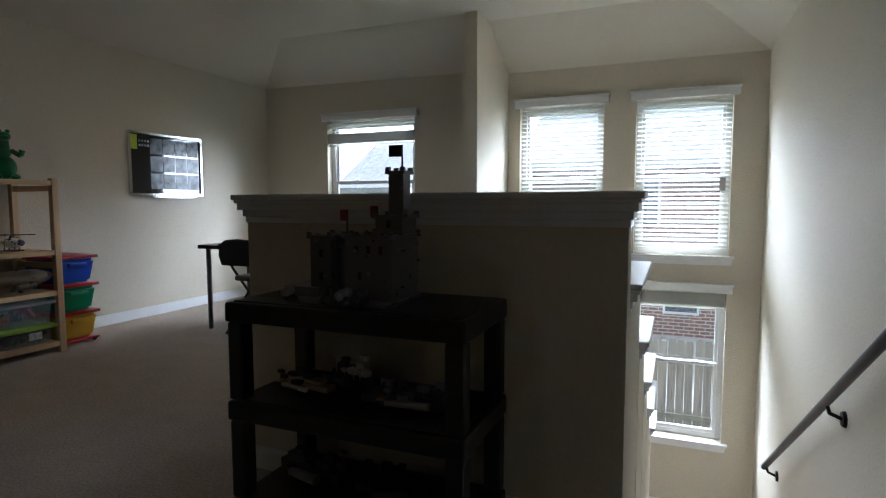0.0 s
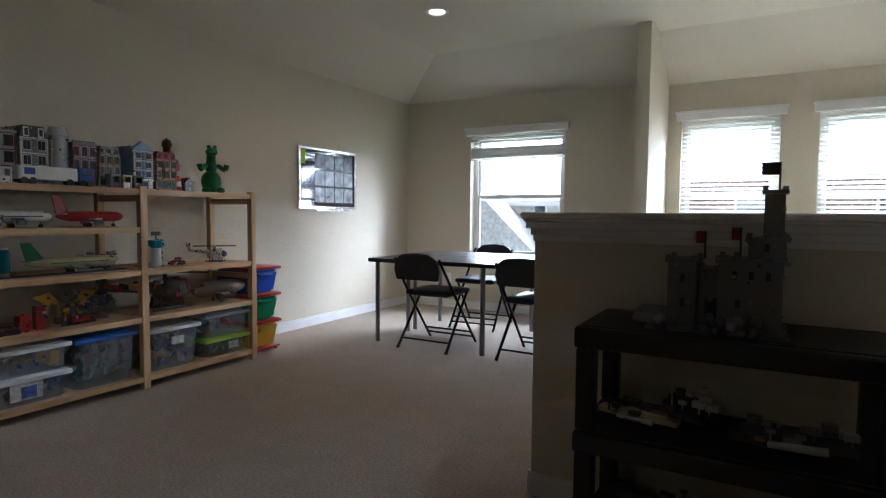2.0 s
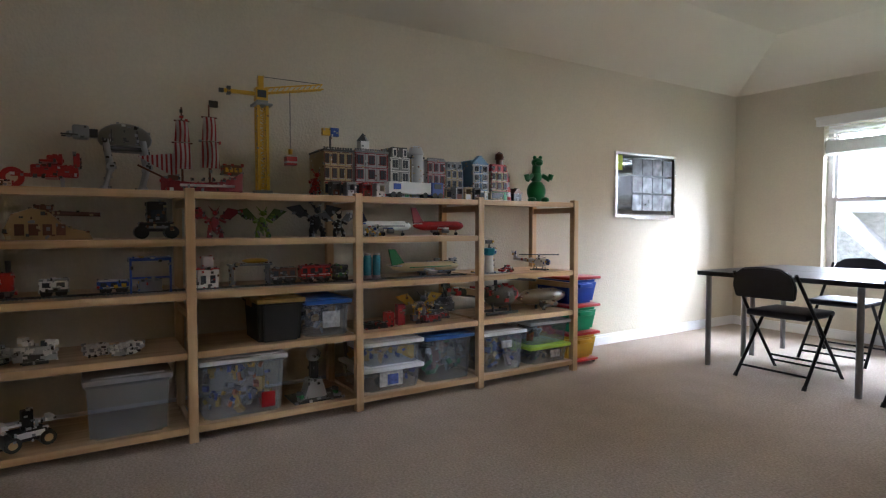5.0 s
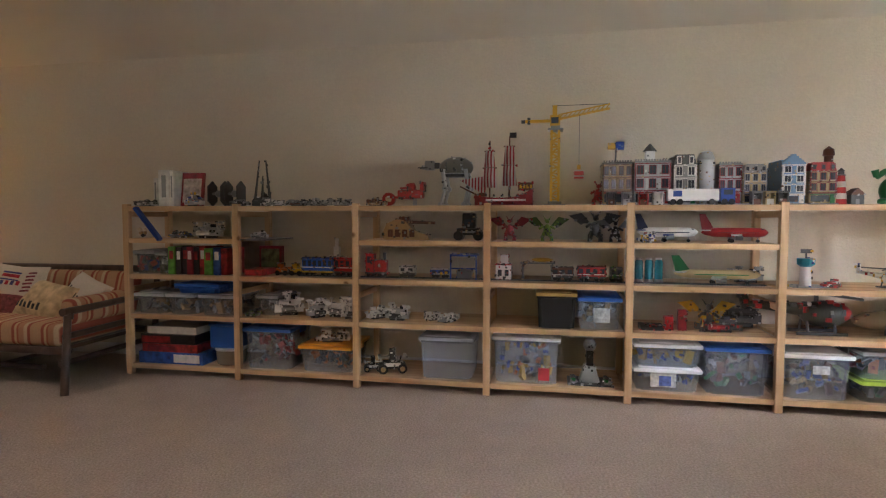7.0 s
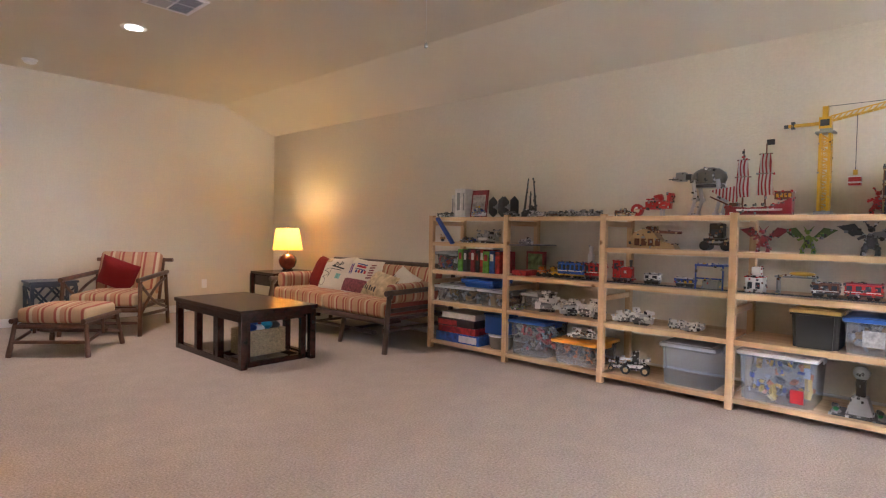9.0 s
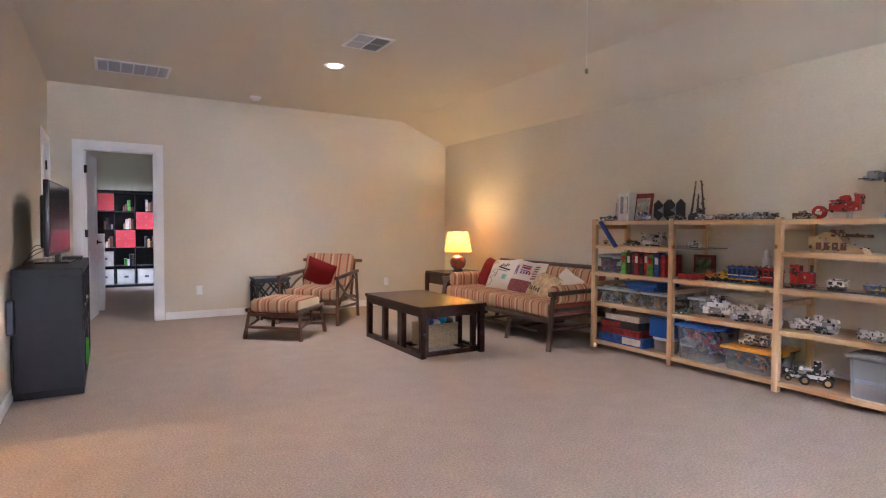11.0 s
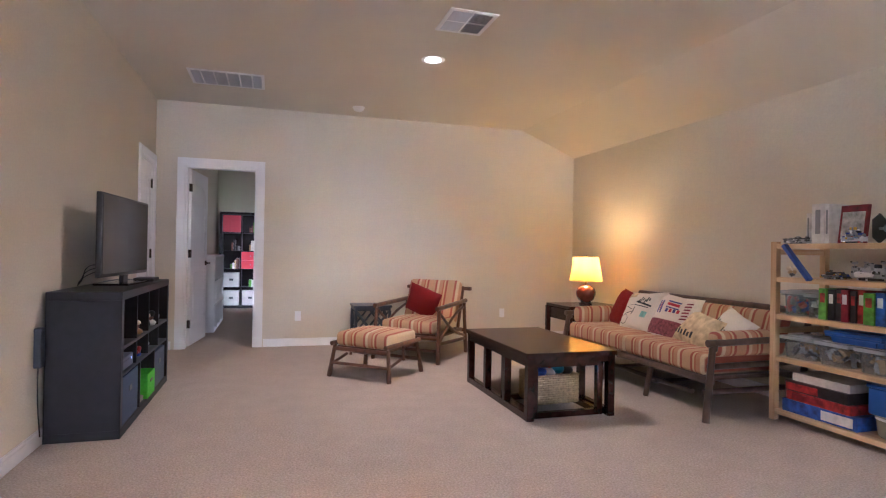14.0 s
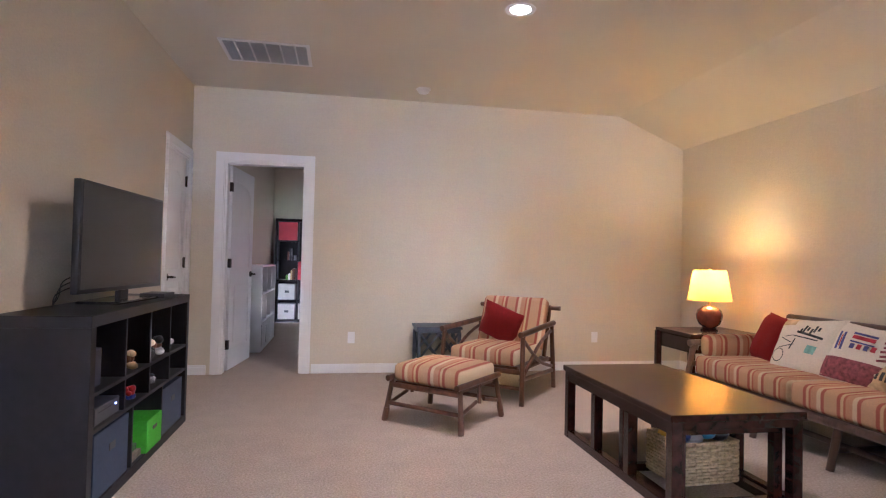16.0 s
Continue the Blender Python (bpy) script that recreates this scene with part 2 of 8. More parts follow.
wall("wall_east", "x", XE, XE + 0.12, YS, -1.2, -0.2, 3.0, [BATH, CLO], "beige painted wall behind the television")
# Run on unseen to x 3.2, keeping sky light out of the bathroom.
wall("wall_hall_return", "y", -1.32, -1.2, XE + 0.12, 3.2, -0.2, 3.0, [], "beige painted short return wall")
wall("wall_south", "y", YS - 0.12, YS, XW, 1.4, -0.2, 3.0, [BED], "pale painted end wall with the bedroom door")
bm = B()
prism(bm, [(-1.83, 4.47), (-1.72, 4.47), (-1.69, YF), (-1.83, YF)], "z", -0.2, 3.0)
struct("wall_pier", bm, PAINT, "beige painted pier between nook and stairwell")

bm = B()
NK, SK, XK, XS = 4.50, 4.78, -3.87, 0.06
HW, HF = 2.43, 2.39


def slab_c(pts):
    lo = [bm.verts.new(p) for p in pts]
    hi = [bm.verts.new((p[0], p[1], 3.05)) for p in pts]
    k = len(pts)
    bm.faces.new(lo), bm.faces.new(hi[::-1])
    for i in range(k):
        bm.faces.new((lo[i], hi[i], hi[(i + 1) % k], lo[(i + 1) % k]))


slab_c([(XK, YS, CEIL), (XS, YS, CEIL), (XS, NK, CEIL), (XK, NK, CEIL)])
slab_c([(XS, YS, CEIL), (1.4, YS, CEIL), (1.4, -1.2, CEIL), (XS, -1.2, CEIL)])
slab_c([(XW, YS, HW), (XK, YS, CEIL), (XK, NK, CEIL), (XW, YN, HW)])
slab_c([(XW, YN, HW), (XK, NK, CEIL), (-1.79, NK, CEIL), (-1.79, YN, HF)])
slab_c([(-1.79, NK, CEIL), (XS, NK, CEIL), (XS, SK, CEIL), (-1.79, SK, CEIL)])
slab_c([(-1.79, SK, CEIL), (XS, SK, CEIL), (XR, YF, HF), (-1.79, YF, HF)])
slab_c([(XS, -1.2, CEIL), (XR, -1.2, HF), (XR, YF, HF), (XS, SK, CEIL)])
struct("ceiling", bm, CEILP, "beige painted ceiling with sloped edges", "ceiling")

bm = B()
for x0, x1, y0, y1 in ((XW, XE + 0.12, YS - 0.12, 1.40), (XE + 0.12, 3.2, -4.6, -1.32), (XE + 0.12, XR, -1.2, 1.40), (XW, -1.60, 1.40, YN), (-3.2, 1.4, -11.6, YS - 0.12)):
    box(bm, x0, x1, y0, y1, -0.2, 0.0)
struct("floor", bm, CARPET, "beige cut-pile carpet", "floor")

# stairwell: carpeted flight down to a landing, low walls with white caps
bm = B()
N, TR, RI, Y0 = 11, 0.272, 0.1773, 1.43
for i in range(N):
    box(bm, -0.19, XR, Y0 + TR * i, Y0 + TR * (i + 1), -RI * (i + 1) - 0.25, -RI * (i + 1))
box(bm, -1.70, XR, Y0 + TR * N, YF, LOW - 0.2, LOW)
struct("stairs", bm, CARPET, "beige carpeted stairs down to the landing", "stairs")
wall("wall_stair_near", "y", 1.40, 1.43, -1.68, XR, -3.0, -0.005, [], "beige painted stairwell wall")
wall("wall_stair_left", "x", -1.70, -1.68, 1.43, YF, -3.0, -0.005, [], "beige painted stairwell wall")


def crown(bm, x0, x1, y0, y1, top):
    """Cap board with stepped moulding under it, round a low wall."""
    box(bm, x0 - 0.045, x1 + 0.045, y0 - 0.045, y1 + 0.045, top - 0.022, top, 0.006)
    prof = ((0.036, 0.022, 0.034), (0.028, 0.034, 0.060), (0.014, 0.060, 0.085), (0.006, 0.085, 0.108))
    for o, a, b in prof:
        box(bm, x0 - o, x1 + o, y0 - o, y1 + o, top - b, top - a, 0.003)


def low_wall(name, x0, x1, y0, y1, z0, top):
    ob = struct(name, box(B(), x0, x1, y0, y1, z0, top - 0.03), PAINT, "low beige wall under a white wooden cap", "low wall")
    bm = B()
    crown(bm, x0, x1, y0, y1, top)
    part("cap", bm, WHITE, ob, "white moulded cap")
    return ob


low_wall("low_wall_front", -1.606, -0.183, 1.38, 1.50, -0.2, 1.095)
low_wall("low_wall_side", -1.606, -1.486, 1.56, 4.47, -0.2, 1.095)
for i, (y0, y1, top) in enumerate(((1.56, 2.25, 0.80), (2.30, 2.85, 0.44), (2.90, 3.45, 0.08), (3.50, 4.05, -0.28), (4.10, 4.42, -0.64))):
    low_wall("low_wall_step_%d" % (i + 1), -0.30, -0.19, y0, y1, -2.2, top)

# rooms beyond the doors
# Unseen closet wall and floor, added so outdoor light can't leak past the door.
wall("wall_closet_back", "x", 1.3, 1.4, YS, -4.72, -0.2, 3.0, [], "plain closet wall")
struct("floor_closet", box(B(), XE + 0.12, 1.3, YS, -4.6, -0.2, 0.0), CARPET, "beige carpet in the closet", "floor")
# Added slab out of view; stops outdoor light entering under the stairs.
struct("floor_lower", box(B(), -1.7, XR + 0.15, 1.4, YF, -3.2, -3.0), CARPET, "beige carpet of the lower hall", "floor")
wall("bath_wall_far", "x", 3.08, 3.2, -4.6, -1.32, -0.2, 2.6, [], "beige bathroom wall")
wall("bath_wall_left", "y", -4.72, -4.6, XE + 0.12, 3.2, -0.2, 2.6, [], "beige bathroom wall")
XB = 0.30
wall("bed_wall_east", "x", XB, XB + 0.12, -11.5, YS - 0.12, -0.2, 2.75, [], "beige bedroom wall")
wall("bed_wall_south", "y", -11.65, -11.5, -3.2, XB + 0.12, -0.2, 2.75, [], "beige bedroom wall")
# This wall's window opening is assumed; both stay out of view.
wall("bed_wall_west", "x", -3.3, -3.2, -11.6, YS - 0.12, -0.2, 2.75, [(-9.3, -8.7, 1.0, 1.9)], "beige bedroom wall with a window")
struct("ceiling_bedroom", box(B(), -3.3, XB, -11.5, YS - 0.12, 2.75, 2.85), CEILP, "beige bedroom ceiling", "ceiling")
struct("ceiling_bathroom", box(B(), XE + 0.12, 3.2, -4.72, -1.32, 2.6, 2.7), CEILP, "beige bathroom ceiling", "ceiling")
# Added lamp just inside that unseen opening; stands in for bedroom daylight.
lamp("bedroom_window_light", "AREA", look((-3.15, -9.0, 1.5), (0, -9.0, 0.9)), 1.0, (1.0, 0.92, 0.82), w=0.6, h=0.9)

# baseboards and door trim
def baseboard(name, x0, x1, y0, y1):
    bm = B()
    box(bm, x0, x1, y0, y1, 0.0, 0.072, 0.003)
    along_x = abs(x1 - x0) > abs(y1 - y0)
    if along_x:
        box(bm, x0, x1, y0 + 0.003, y1 - 0.003, 0.072, 0.092, 0.003)
    else:
        box(bm, x0 + 0.003, x1 - 0.003, y0, y1, 0.072, 0.092, 0.003)
    struct(name, bm, WHITE, "white painted wooden baseboard", "baseboard")


T = 0.016
for i, q in enumerate(((XW, XW + T, YS, YN), (XW + T, -1.85, YN - T, YN), (XW + T, -0.655, YS, YS + T), (0.315, XE, YS, YS + T), (XE - T, XE, -5.81, -2.705),
                       (XE - T, XE, -1.705, -1.2), (-1.606, -0.183, 1.38 - T, 1.38), (-1.606 - T, -1.606, 1.38, 4.47), (XB - T, XB, -11.5, -6.8), (XR - T, XR, -1.2, 1.4))):
    baseboard("baseboard_%d" % (i + 1), *q)
bm = B()
box(bm, -1.70, XR, YF - T, YF, LOW, LOW + 0.11, 0.003)
struct("baseboard_landing", bm, WHITE, "white painted wooden baseboard", "baseboard")


def casing(bm, axis, face, out, u0, u1, top, w=0.09):
    """Door casing on one face of a wall; out is the side it stands proud to."""
    for a, b, k in ((0.0, w, 0.012), (0.012, w - 0.02, 0.02)):
        for p, q, z0, z1 in ((u0 - b, u0 - a, 0, top + b), (u1 + a, u1 + b, 0, top + b), (u0 - a, u1 + a, top + a, top + b)):
            lo, hi = sorted((face, face + out * k))
            box(bm, *((lo, hi, p, q) if axis == "x" else (p, q, lo, hi)), z0, z1, 0.002)


def frame_lining(bm, axis, a, b, u0, u1, top):
    for p, q, z0, z1 in ((u0, u0 + 0.018, 0, top), (u1 - 0.018, u1, 0, top), (u0, u1, top - 0.018, top)):
        box(bm, *((a, b, p, q) if axis == "x" else (p, q, a, b)), z0, z1)


def trim(name, axis, face, back, u0, u1, top, outs):
    bm = B()
    for f, o in outs:
        casing(bm, axis, f, o, u0, u1, top)
    frame_lining(bm, axis, min(face, back), max(face, back), u0, u1, top)
    struct(name, bm, WHITE, "white painted moulded door casing", "door trim")


trim("trim_bathroom_door", "x", XE, XE + 0.12, BATH[0], BATH[1], 2.04, ((XE, -1), (XE + 0.12, 1)))
trim("trim_bedroom_door", "y", YS, YS - 0.12, BED[0], BED[1], 2.04, ((YS, 1), (YS - 0.12, -1)))
trim("trim_closet_door", "x", XE, XE + 0.12, CLO[0], CLO[1], 2.04, ((XE, -1),))


def door_leaf(name, m, w, label, handle_u, hinge_u, side=1, knob=True):
    """A moulded two-panel leaf in the xz plane from x=0 to w; the arched top panel and the lower one are recessed."""
    h, t = 2.01, 0.035
    d = thing(name, m, label, "door")
    d["kind"] = "structure"
    bm = B()
    box(bm, 0, w, -t / 2 + 0.008, t / 2 - 0.008, 0.0, h)
    st = 0.11
    for s in (-1, 1):
        lo, hi = (t / 2 - 0.0085, t / 2) if s > 0 else (-t / 2, -t / 2 + 0.0085)
        for a, b, z0, z1 in ((0, st, 0, h), (w - st, w, 0, h), (st, w - st, 0, 0.2), (st, w - st, 0.88, 1.0), (st, w - st, h - 0.14, h)):
            box(bm, a, b, lo, hi, z0, z1, 0.003)
        arc = [(st, h - 0.14), (st, h - 0.24)] + [(st + (w - 2 * st) * i / 10, h - 0.24 + 0.09 * math.sin(math.pi * i / 10)) for i in range(1, 10)] + [(w - st, h - 0.24), (w - st, h - 0.14)]
        prism(bm, arc, "y", lo, hi)
        box(bm, st + 0.05, w - st - 0.05, lo, hi - 0.002 if s > 0 else hi, 0.25, 0.83, 0.004)
    part("leaf", bm, WHITE, d)
    for z in (0.25, 1.05, 1.8):
        bm = B()
        box(bm, hinge_u - 0.018, hinge_u + 0.018, -t / 2 - 0.006, t / 2 + 0.006, z - 0.045, z + 0.045, 0.002)
        cyl(bm, (hinge_u, side * (t / 2 + 0.009), z - 0.05), (hinge_u, side * (t / 2 + 0.009), z + 0.05), 0.008)
        part("hinge", bm, BRONZE, d, "dark bronze hinge")
    if knob:
        for s in (-1, 1):
            bm = B()
            cyl(bm, (handle_u, s * t / 2, 0.93), (handle_u, s * (t / 2 + 0.012), 0.93), 0.03)
            cyl(bm, (handle_u, s * (t / 2 + 0.01), 0.93), (handle_u, s * (t / 2 + 0.05), 0.93), 0.01)
            sg = -1 if handle_u > w / 2 else 1
            cyl(bm, (handle_u, s * (t / 2 + 0.05), 0.93), (handle_u + sg * 0.11, s * (t / 2 + 0.045), 0.925), 0.011, 0.007)
            part("door_handle", bm, BRONZE, d, "dark bronze lever handle", True)
    return d


door_leaf("door_bedroom", pose(0.165, -6.755, 0.01, 0, 0, -97), 0.76, "white moulded panel door standing open", 0.69, 0.004, 1)
door_leaf("door_closet", pose(XE + 0.035, CLO[0] + 0.022, 0.01, 0, 0, 90), 0.576, "white moulded closet door, closed", 0.51, 0.004, 1)
# strike plate on the bathroom jamb
solid("strike_plate", box(B(), XE + 0.035, XE + 0.075, BATH[0] + 0.018, BATH[0] + 0.022, 0.89, 0.95, 0.001), BRONZE, "dark bronze strike plate on the white jamb", "strike plate")


# windows
def window(name, y, w, blind, drop, label):
    """Vinyl double-hung window in the opening w of a wall whose room face is at y."""
    x0, x1, z0, z1 = w
    d = thing(name, pose(0, 0, 0), label, "window")
    d["kind"] = "structure"
    yo = y + 0.09
    bm = B()
    for a, b, c, e in ((x0, x0 + 0.05, z0, z1), (x1 - 0.05, x1, z0, z1), (x0 + 0.05, x1 - 0.05, z0, z0 + 0.055), (x0 + 0.05, x1 - 0.05, z1 - 0.05, z1)):
        box(bm, a, b, yo, yo + 0.055, c, e, 0.004)
    part("window_frame", bm, WHITE, d)
    mid = z0 + (z1 - z0) * 0.5
    for k, (za, zb, off) in enumerate(((z0 + 0.055, mid + 0.02, 0.0), (mid - 0.02, z1 - 0.05, 0.028))):
        bm = B()
        xa, xb = x0 + 0.05, x1 - 0.05
        for a, b, c, e in ((xa, xa + 0.03, za, zb), (xb - 0.03, xb, za, zb), (xa + 0.03, xb - 0.03, za, za + 0.035), (xa + 0.03, xb - 0.03, zb - 0.035, zb)):
            box(bm, a, b, yo + off, yo + off + 0.026, c, e, 0.003)
        part("sash", bm, WHITE, d)
        p = part("pane", box(B(), xa + 0.028, xb - 0.028, yo + off + 0.010, yo + off + 0.014, za + 0.03, zb - 0.03), GLASS, d, "clear window glass")
        p.visible_shadow = False
    for u in (0.3, 0.7):
        bm = B()
        box(bm, x0 + (x1 - x0) * u - 0.03, x0 + (x1 - x0) * u + 0.03, yo - 0.008, yo + 0.02, mid + 0.018, mid + 0.03, 0.003)
        part("sash_lock", bm, WHITE, d)
    bm = B()
    box(bm, x0 - 0.05, x1 + 0.05, y - 0.05, y, z0 - 0.022, z0, 0.005)
    box(bm, x0 - 0.035, x1 + 0.035, y - 0.03, y, z0 - 0.05, z0 - 0.022, 0.004)
    box(bm, x0 - 0.03, x1 + 0.03, y - 0.018, y, z0 - 0.085, z0 - 0.05, 0.004)
    part("window_sill", bm, WHITE, d, "white moulded sill")
    bl = thing("window_blind", pose(0, 0, 0), blind, "window blind", "window blinds")
    bm = B()
    box(bm, x0 - 0.045, x1 + 0.045, y - 0.06, y + 0.0, z1 - 0.01, z1 + 0.055, 0.004)
    box(bm, x0 - 0.055, x1 + 0.055, y - 0.07, y + 0.0, z1 + 0.055, z1 + 0.075, 0.004)
    part("valance", bm, WHITE, bl, "white moulded valance")
    ztop = z1 - 0.012
    pitch = 0.043
    full = int((z1 - z0 - 0.05) / pitch)
    n_open = int(full * drop)
    ys = y + 0.035
    me = mesh("slat", box(B(), x0 + 0.012, x1 - 0.012, -0.024, 0.024, -0.0015, 0.0015), SLAT)
    for k in range(full):
        ob = new("slat", me)
        ob.parent = bl
        if k < n_open:
            ob.matrix_local = pose(0, ys, ztop - pitch * (k + 0.5), 24)
        else:
            ob.matrix_local = pose(0, ys, ztop - pitch * n_open - 0.0042 * (k - n_open + 1), 2)
    zb = ztop - pitch * n_open - 0.0042 * (full - n_open) - 0.012
    part("bottom_rail", box(B(), x0 + 0.012, x1 - 0.012, ys - 0.025, ys + 0.025, zb - 0.012, zb + 0.004, 0.003), SLAT, bl)
    for u in (0.15, 0.85):
        xx = x0 + (x1 - x0) * u
        part("cord", cyl(B(), (xx, ys - 0.027, ztop), (xx, ys - 0.027, zb), 0.0012, seg=6), WHITE, bl)
    return d, bl


SLAT = mat("blind_slat", (0.82, 0.81, 0.78), 0.45, var=0.03)
_n = SLAT.node_tree.nodes
_t = _n.new("ShaderNodeBsdfTranslucent")
_t.inputs["Color"].default_value = (0.85, 0.84, 0.80, 1)
_m = _n.new("ShaderNodeMixShader")
_m.inputs[0].default_value = 0.75
SLAT.node_tree.links.new(_n["Principled BSDF"].outputs[0], _m.inputs[1])
SLAT.node_tree.links.new(_t.outputs[0], _m.inputs[2])
SLAT.node_tree.links.new(_m.outputs[0], _n["Material Output"].inputs["Surface"])
window("window_nook", YN, W1, "white slatted blind drawn up under its valance", 0.12, "white double-hung window of the nook")
window("window_stair_left", YF, W2, "white slatted blind let down over the window", 1.0, "white stairwell window")
d3, b3 = window("window_stair_right", YF, W3, "white slatted blind let down, cord tassel hanging", 1.0, "white stairwell window")
window("window_landing", YF, W4, "tan slatted blind drawn up over the landing window", 0.0, "white double-hung landing window")
part("warning_tag", box(B(), 0.31, 0.36, YF - 0.012, YF - 0.008, 1.17, 1.29), mat("tag_card", (0.4, 0.36, 0.33), 0.7), b3, "small printed cord tag")

# handrail beside the stairs
rail = thing("handrail", pose(0, 0, 0), "dark bronze metal handrail on wall brackets", "handrail")
rs, re_ = (XR - 0.075, 1.15, 1.085), (XR - 0.075, 4.24, -0.885)
part("rail", cyl(B(), rs, re_, 0.021, seg=16), BRONZE, rail, "", True)
rv = Vector(re_) - Vector(rs)
for u in (0.08, 0.47, 0.97):
    p = Vector(rs) + rv * u
    bm = B()
    cyl(bm, (XR, p.y, p.z - 0.075), (XR - 0.014, p.y, p.z - 0.075), 0.038, 0.034, 18)
    cyl(bm, (XR - 0.01, p.y, p.z - 0.075), (XR - 0.06, p.y, p.z - 0.055), 0.009)
    cyl(bm, (XR - 0.06, p.y, p.z - 0.058), (XR - 0.075, p.y, p.z - 0.012), 0.009)
    part("bracket", bm, BRONZE, rail, "", True)

# ---- ceiling fittings ----
LENS = glow("lamp_lens", (1.0, 0.86, 0.66), 5.0)
for x, y in DOWN:
    d = thing("recessed_downlight", pose(x, y, CEIL), "white recessed ceiling downlight, lit", "downlight", "ceiling downlights")
    bm = B()
    lathe(bm, [(0.066, -0.004), (0.098, -0.007), (0.100, -0.002), (0.066, -0.001)])
    part("trim_ring", bm, WHITE, d, "", True)
    part("lens", lathe(B(), [(0.064, -0.006), (0.066, -0.003)]), LENS, d, "glowing warm lens")


def grille(name, x0, x1, y0, y1, cells, label, slats_along_x):
    d = thing(name, pose((x0 + x1) / 2, (y0 + y1) / 2, CEIL), label, "air vent")
    w, h = (x1 - x0) / 2, (y1 - y0) / 2
    bm = B()
    for a, b, c, e in ((-w, w, -h, -h + 0.028), (-w, w, h - 0.028, h), (-w, -w + 0.028, -h + 0.028, h - 0.028), (w - 0.028, w, -h + 0.028, h - 0.028)):
        box(bm, a, b, c, e, -0.012, -0.001, 0.003)
    part("frame", bm, WHITE, d)
    # Thin sheet coloured dark in place of the shade inside the duct.
    part("backing", box(B(), -w + 0.02, w - 0.02, -h + 0.02, h - 0.02, -0.003, -0.001), VENTSHADE, d, "dark duct behind")
    for i in range(1, cells):
        u = -w + 2 * w * i / cells
        part("divider", box(B(), u - 0.006, u + 0.006, -h + 0.02, h - 0.02, -0.011, -0.004), WHITE, d)
    if not slats_along_x:
        part("divider", box(B(), -w + 0.02, w - 0.02, -0.006, 0.006, -0.0112, -0.004), WHITE, d)
    half = (w - 0.034) / 2
    # White slats are coloured grey, for the shade between them.
    me = mesh("slat", box(B(), -half, half, -0.007, 0.007, -0.0008, 0.0008), mat("vent_slat_grey", (0.50, 0.51, 0.54), 0.5))
    n = int((2 * h - 0.06) / 0.017)
    for i in range(n):
        for q in (-1, 1):
            s = new("slat", me)
            s.parent = d
            s.matrix_local = pose(q * (half + 0.006), -h + 0.035 + 0.017 * i, -0.007, -38 if slats_along_x or q < 0 else 38)
    return d


VENTSHADE = mat("duct_dark", (0.12, 0.12, 0.125), 0.8)
grille("return_grille", -0.64, 0.03, -5.79, -5.32, 6, "white return air grille in the ceiling", True)
grille("supply_vent", -2.19, -1.845, -3.745, -3.36, 2, "white square supply vent in the ceiling", False)
sm = thing("smoke_detector", pose(-1.645, -6.18, CEIL), "white round smoke detector on the ceiling", "smoke detector")
part("base", lathe(B(), [(0.068, 0.0), (0.068, -0.012), (0.062, -0.014)]), WHITE, sm, "", True)
part("cover", lathe(B(), [(0.058, -0.012), (0.056, -0.03), (0.042, -0.042), (0.01, -0.044)]), WHITE, sm, "", True)
pc = thing("pull_cord", pose(-2.14, -1.07, CEIL), "thin white ceiling cord with small metal end", "pull cord")
part("cord", cyl(B(), (0, 0, 0), (0, 0, -0.80), 0.0012, seg=6), WHITE, pc)
part("end_bead", lathe(B(), [(0.003, -0.826), (0.008, -0.822), (0.008, -0.806), (0.003, -0.80)], seg=12), STEEL, pc, "small metal bead", True)


def wall_plate(m, label, slots):
    d = thing("wall_outlet" if slots else "light_switch", m, label, "outlet" if slots else "switch")
    part("plate", box(B(), -0.035, 0.035, 0, 0.006, -0.057, 0.057, 0.003), WHITE, d)
    for z in (-0.022, 0.022):
        part("socket", box(B(), -0.016, 0.016, 0.006, 0.008, z - 0.014, z + 0.014, 0.002), WHITE, d)
    return d


wall_plate(pose(-1.04, YS, 0.35), "white double wall outlet", True)
wall_plate(pose(-3.62, YS, 0.35), "white double wall outlet", True)
wall_plate(pose(-4.05, YN, 0.35, 0, 0, 180), "white double wall outlet", True)
th = thing("thermostat", pose(XE, -1.53, 1.45, 0, 0, 90), "white wall thermostat beside the door", "thermostat")
part("base_plate", box(B(), -0.06, 0.06, 0, 0.012, -0.06, 0.06, 0.008), WHITE, th)
part("dial", box(B(), -0.035, 0.035, 0.012, 0.04, -0.035, 0.035, 0.012), WHITE, th)

# ---- picture board ----
bd = thing("display_board", pose(XW, 3.70, 1.43, 0, 0, 90), "chrome-framed glass board with dark photographs on the wall", "display board")
CHROME = mat("chrome", (0.75, 0.76, 0.77), 0.12, metal=1.0, var=0.03)
bm = B()
for a, b, c, e in ((-0.425, 0.425, 0.27, 0.295), (-0.425, 0.425, -0.295, -0.27), (-0.425, -0.40, -0.27, 0.27), (0.40, 0.425, -0.27, 0.27)):
    box(bm, a, b, -0.03, -0.001, c, e, 0.003)
part("frame", bm, CHROME, bd, "chrome frame")
part("panel", box(B(), -0.402, 0.402, -0.014, -0.004, -0.272, 0.272), mat("board_glass", (0.012, 0.013, 0.015), 0.06, var=0.2, coat=1.0), bd, "glossy black panel")
PHOTO = [mat("photo_print", (g, g * 1.02, g * 1.05), 0.25, var=0.75, scale=14, detail=6) for g in (0.05, 0.075, 0.10)]
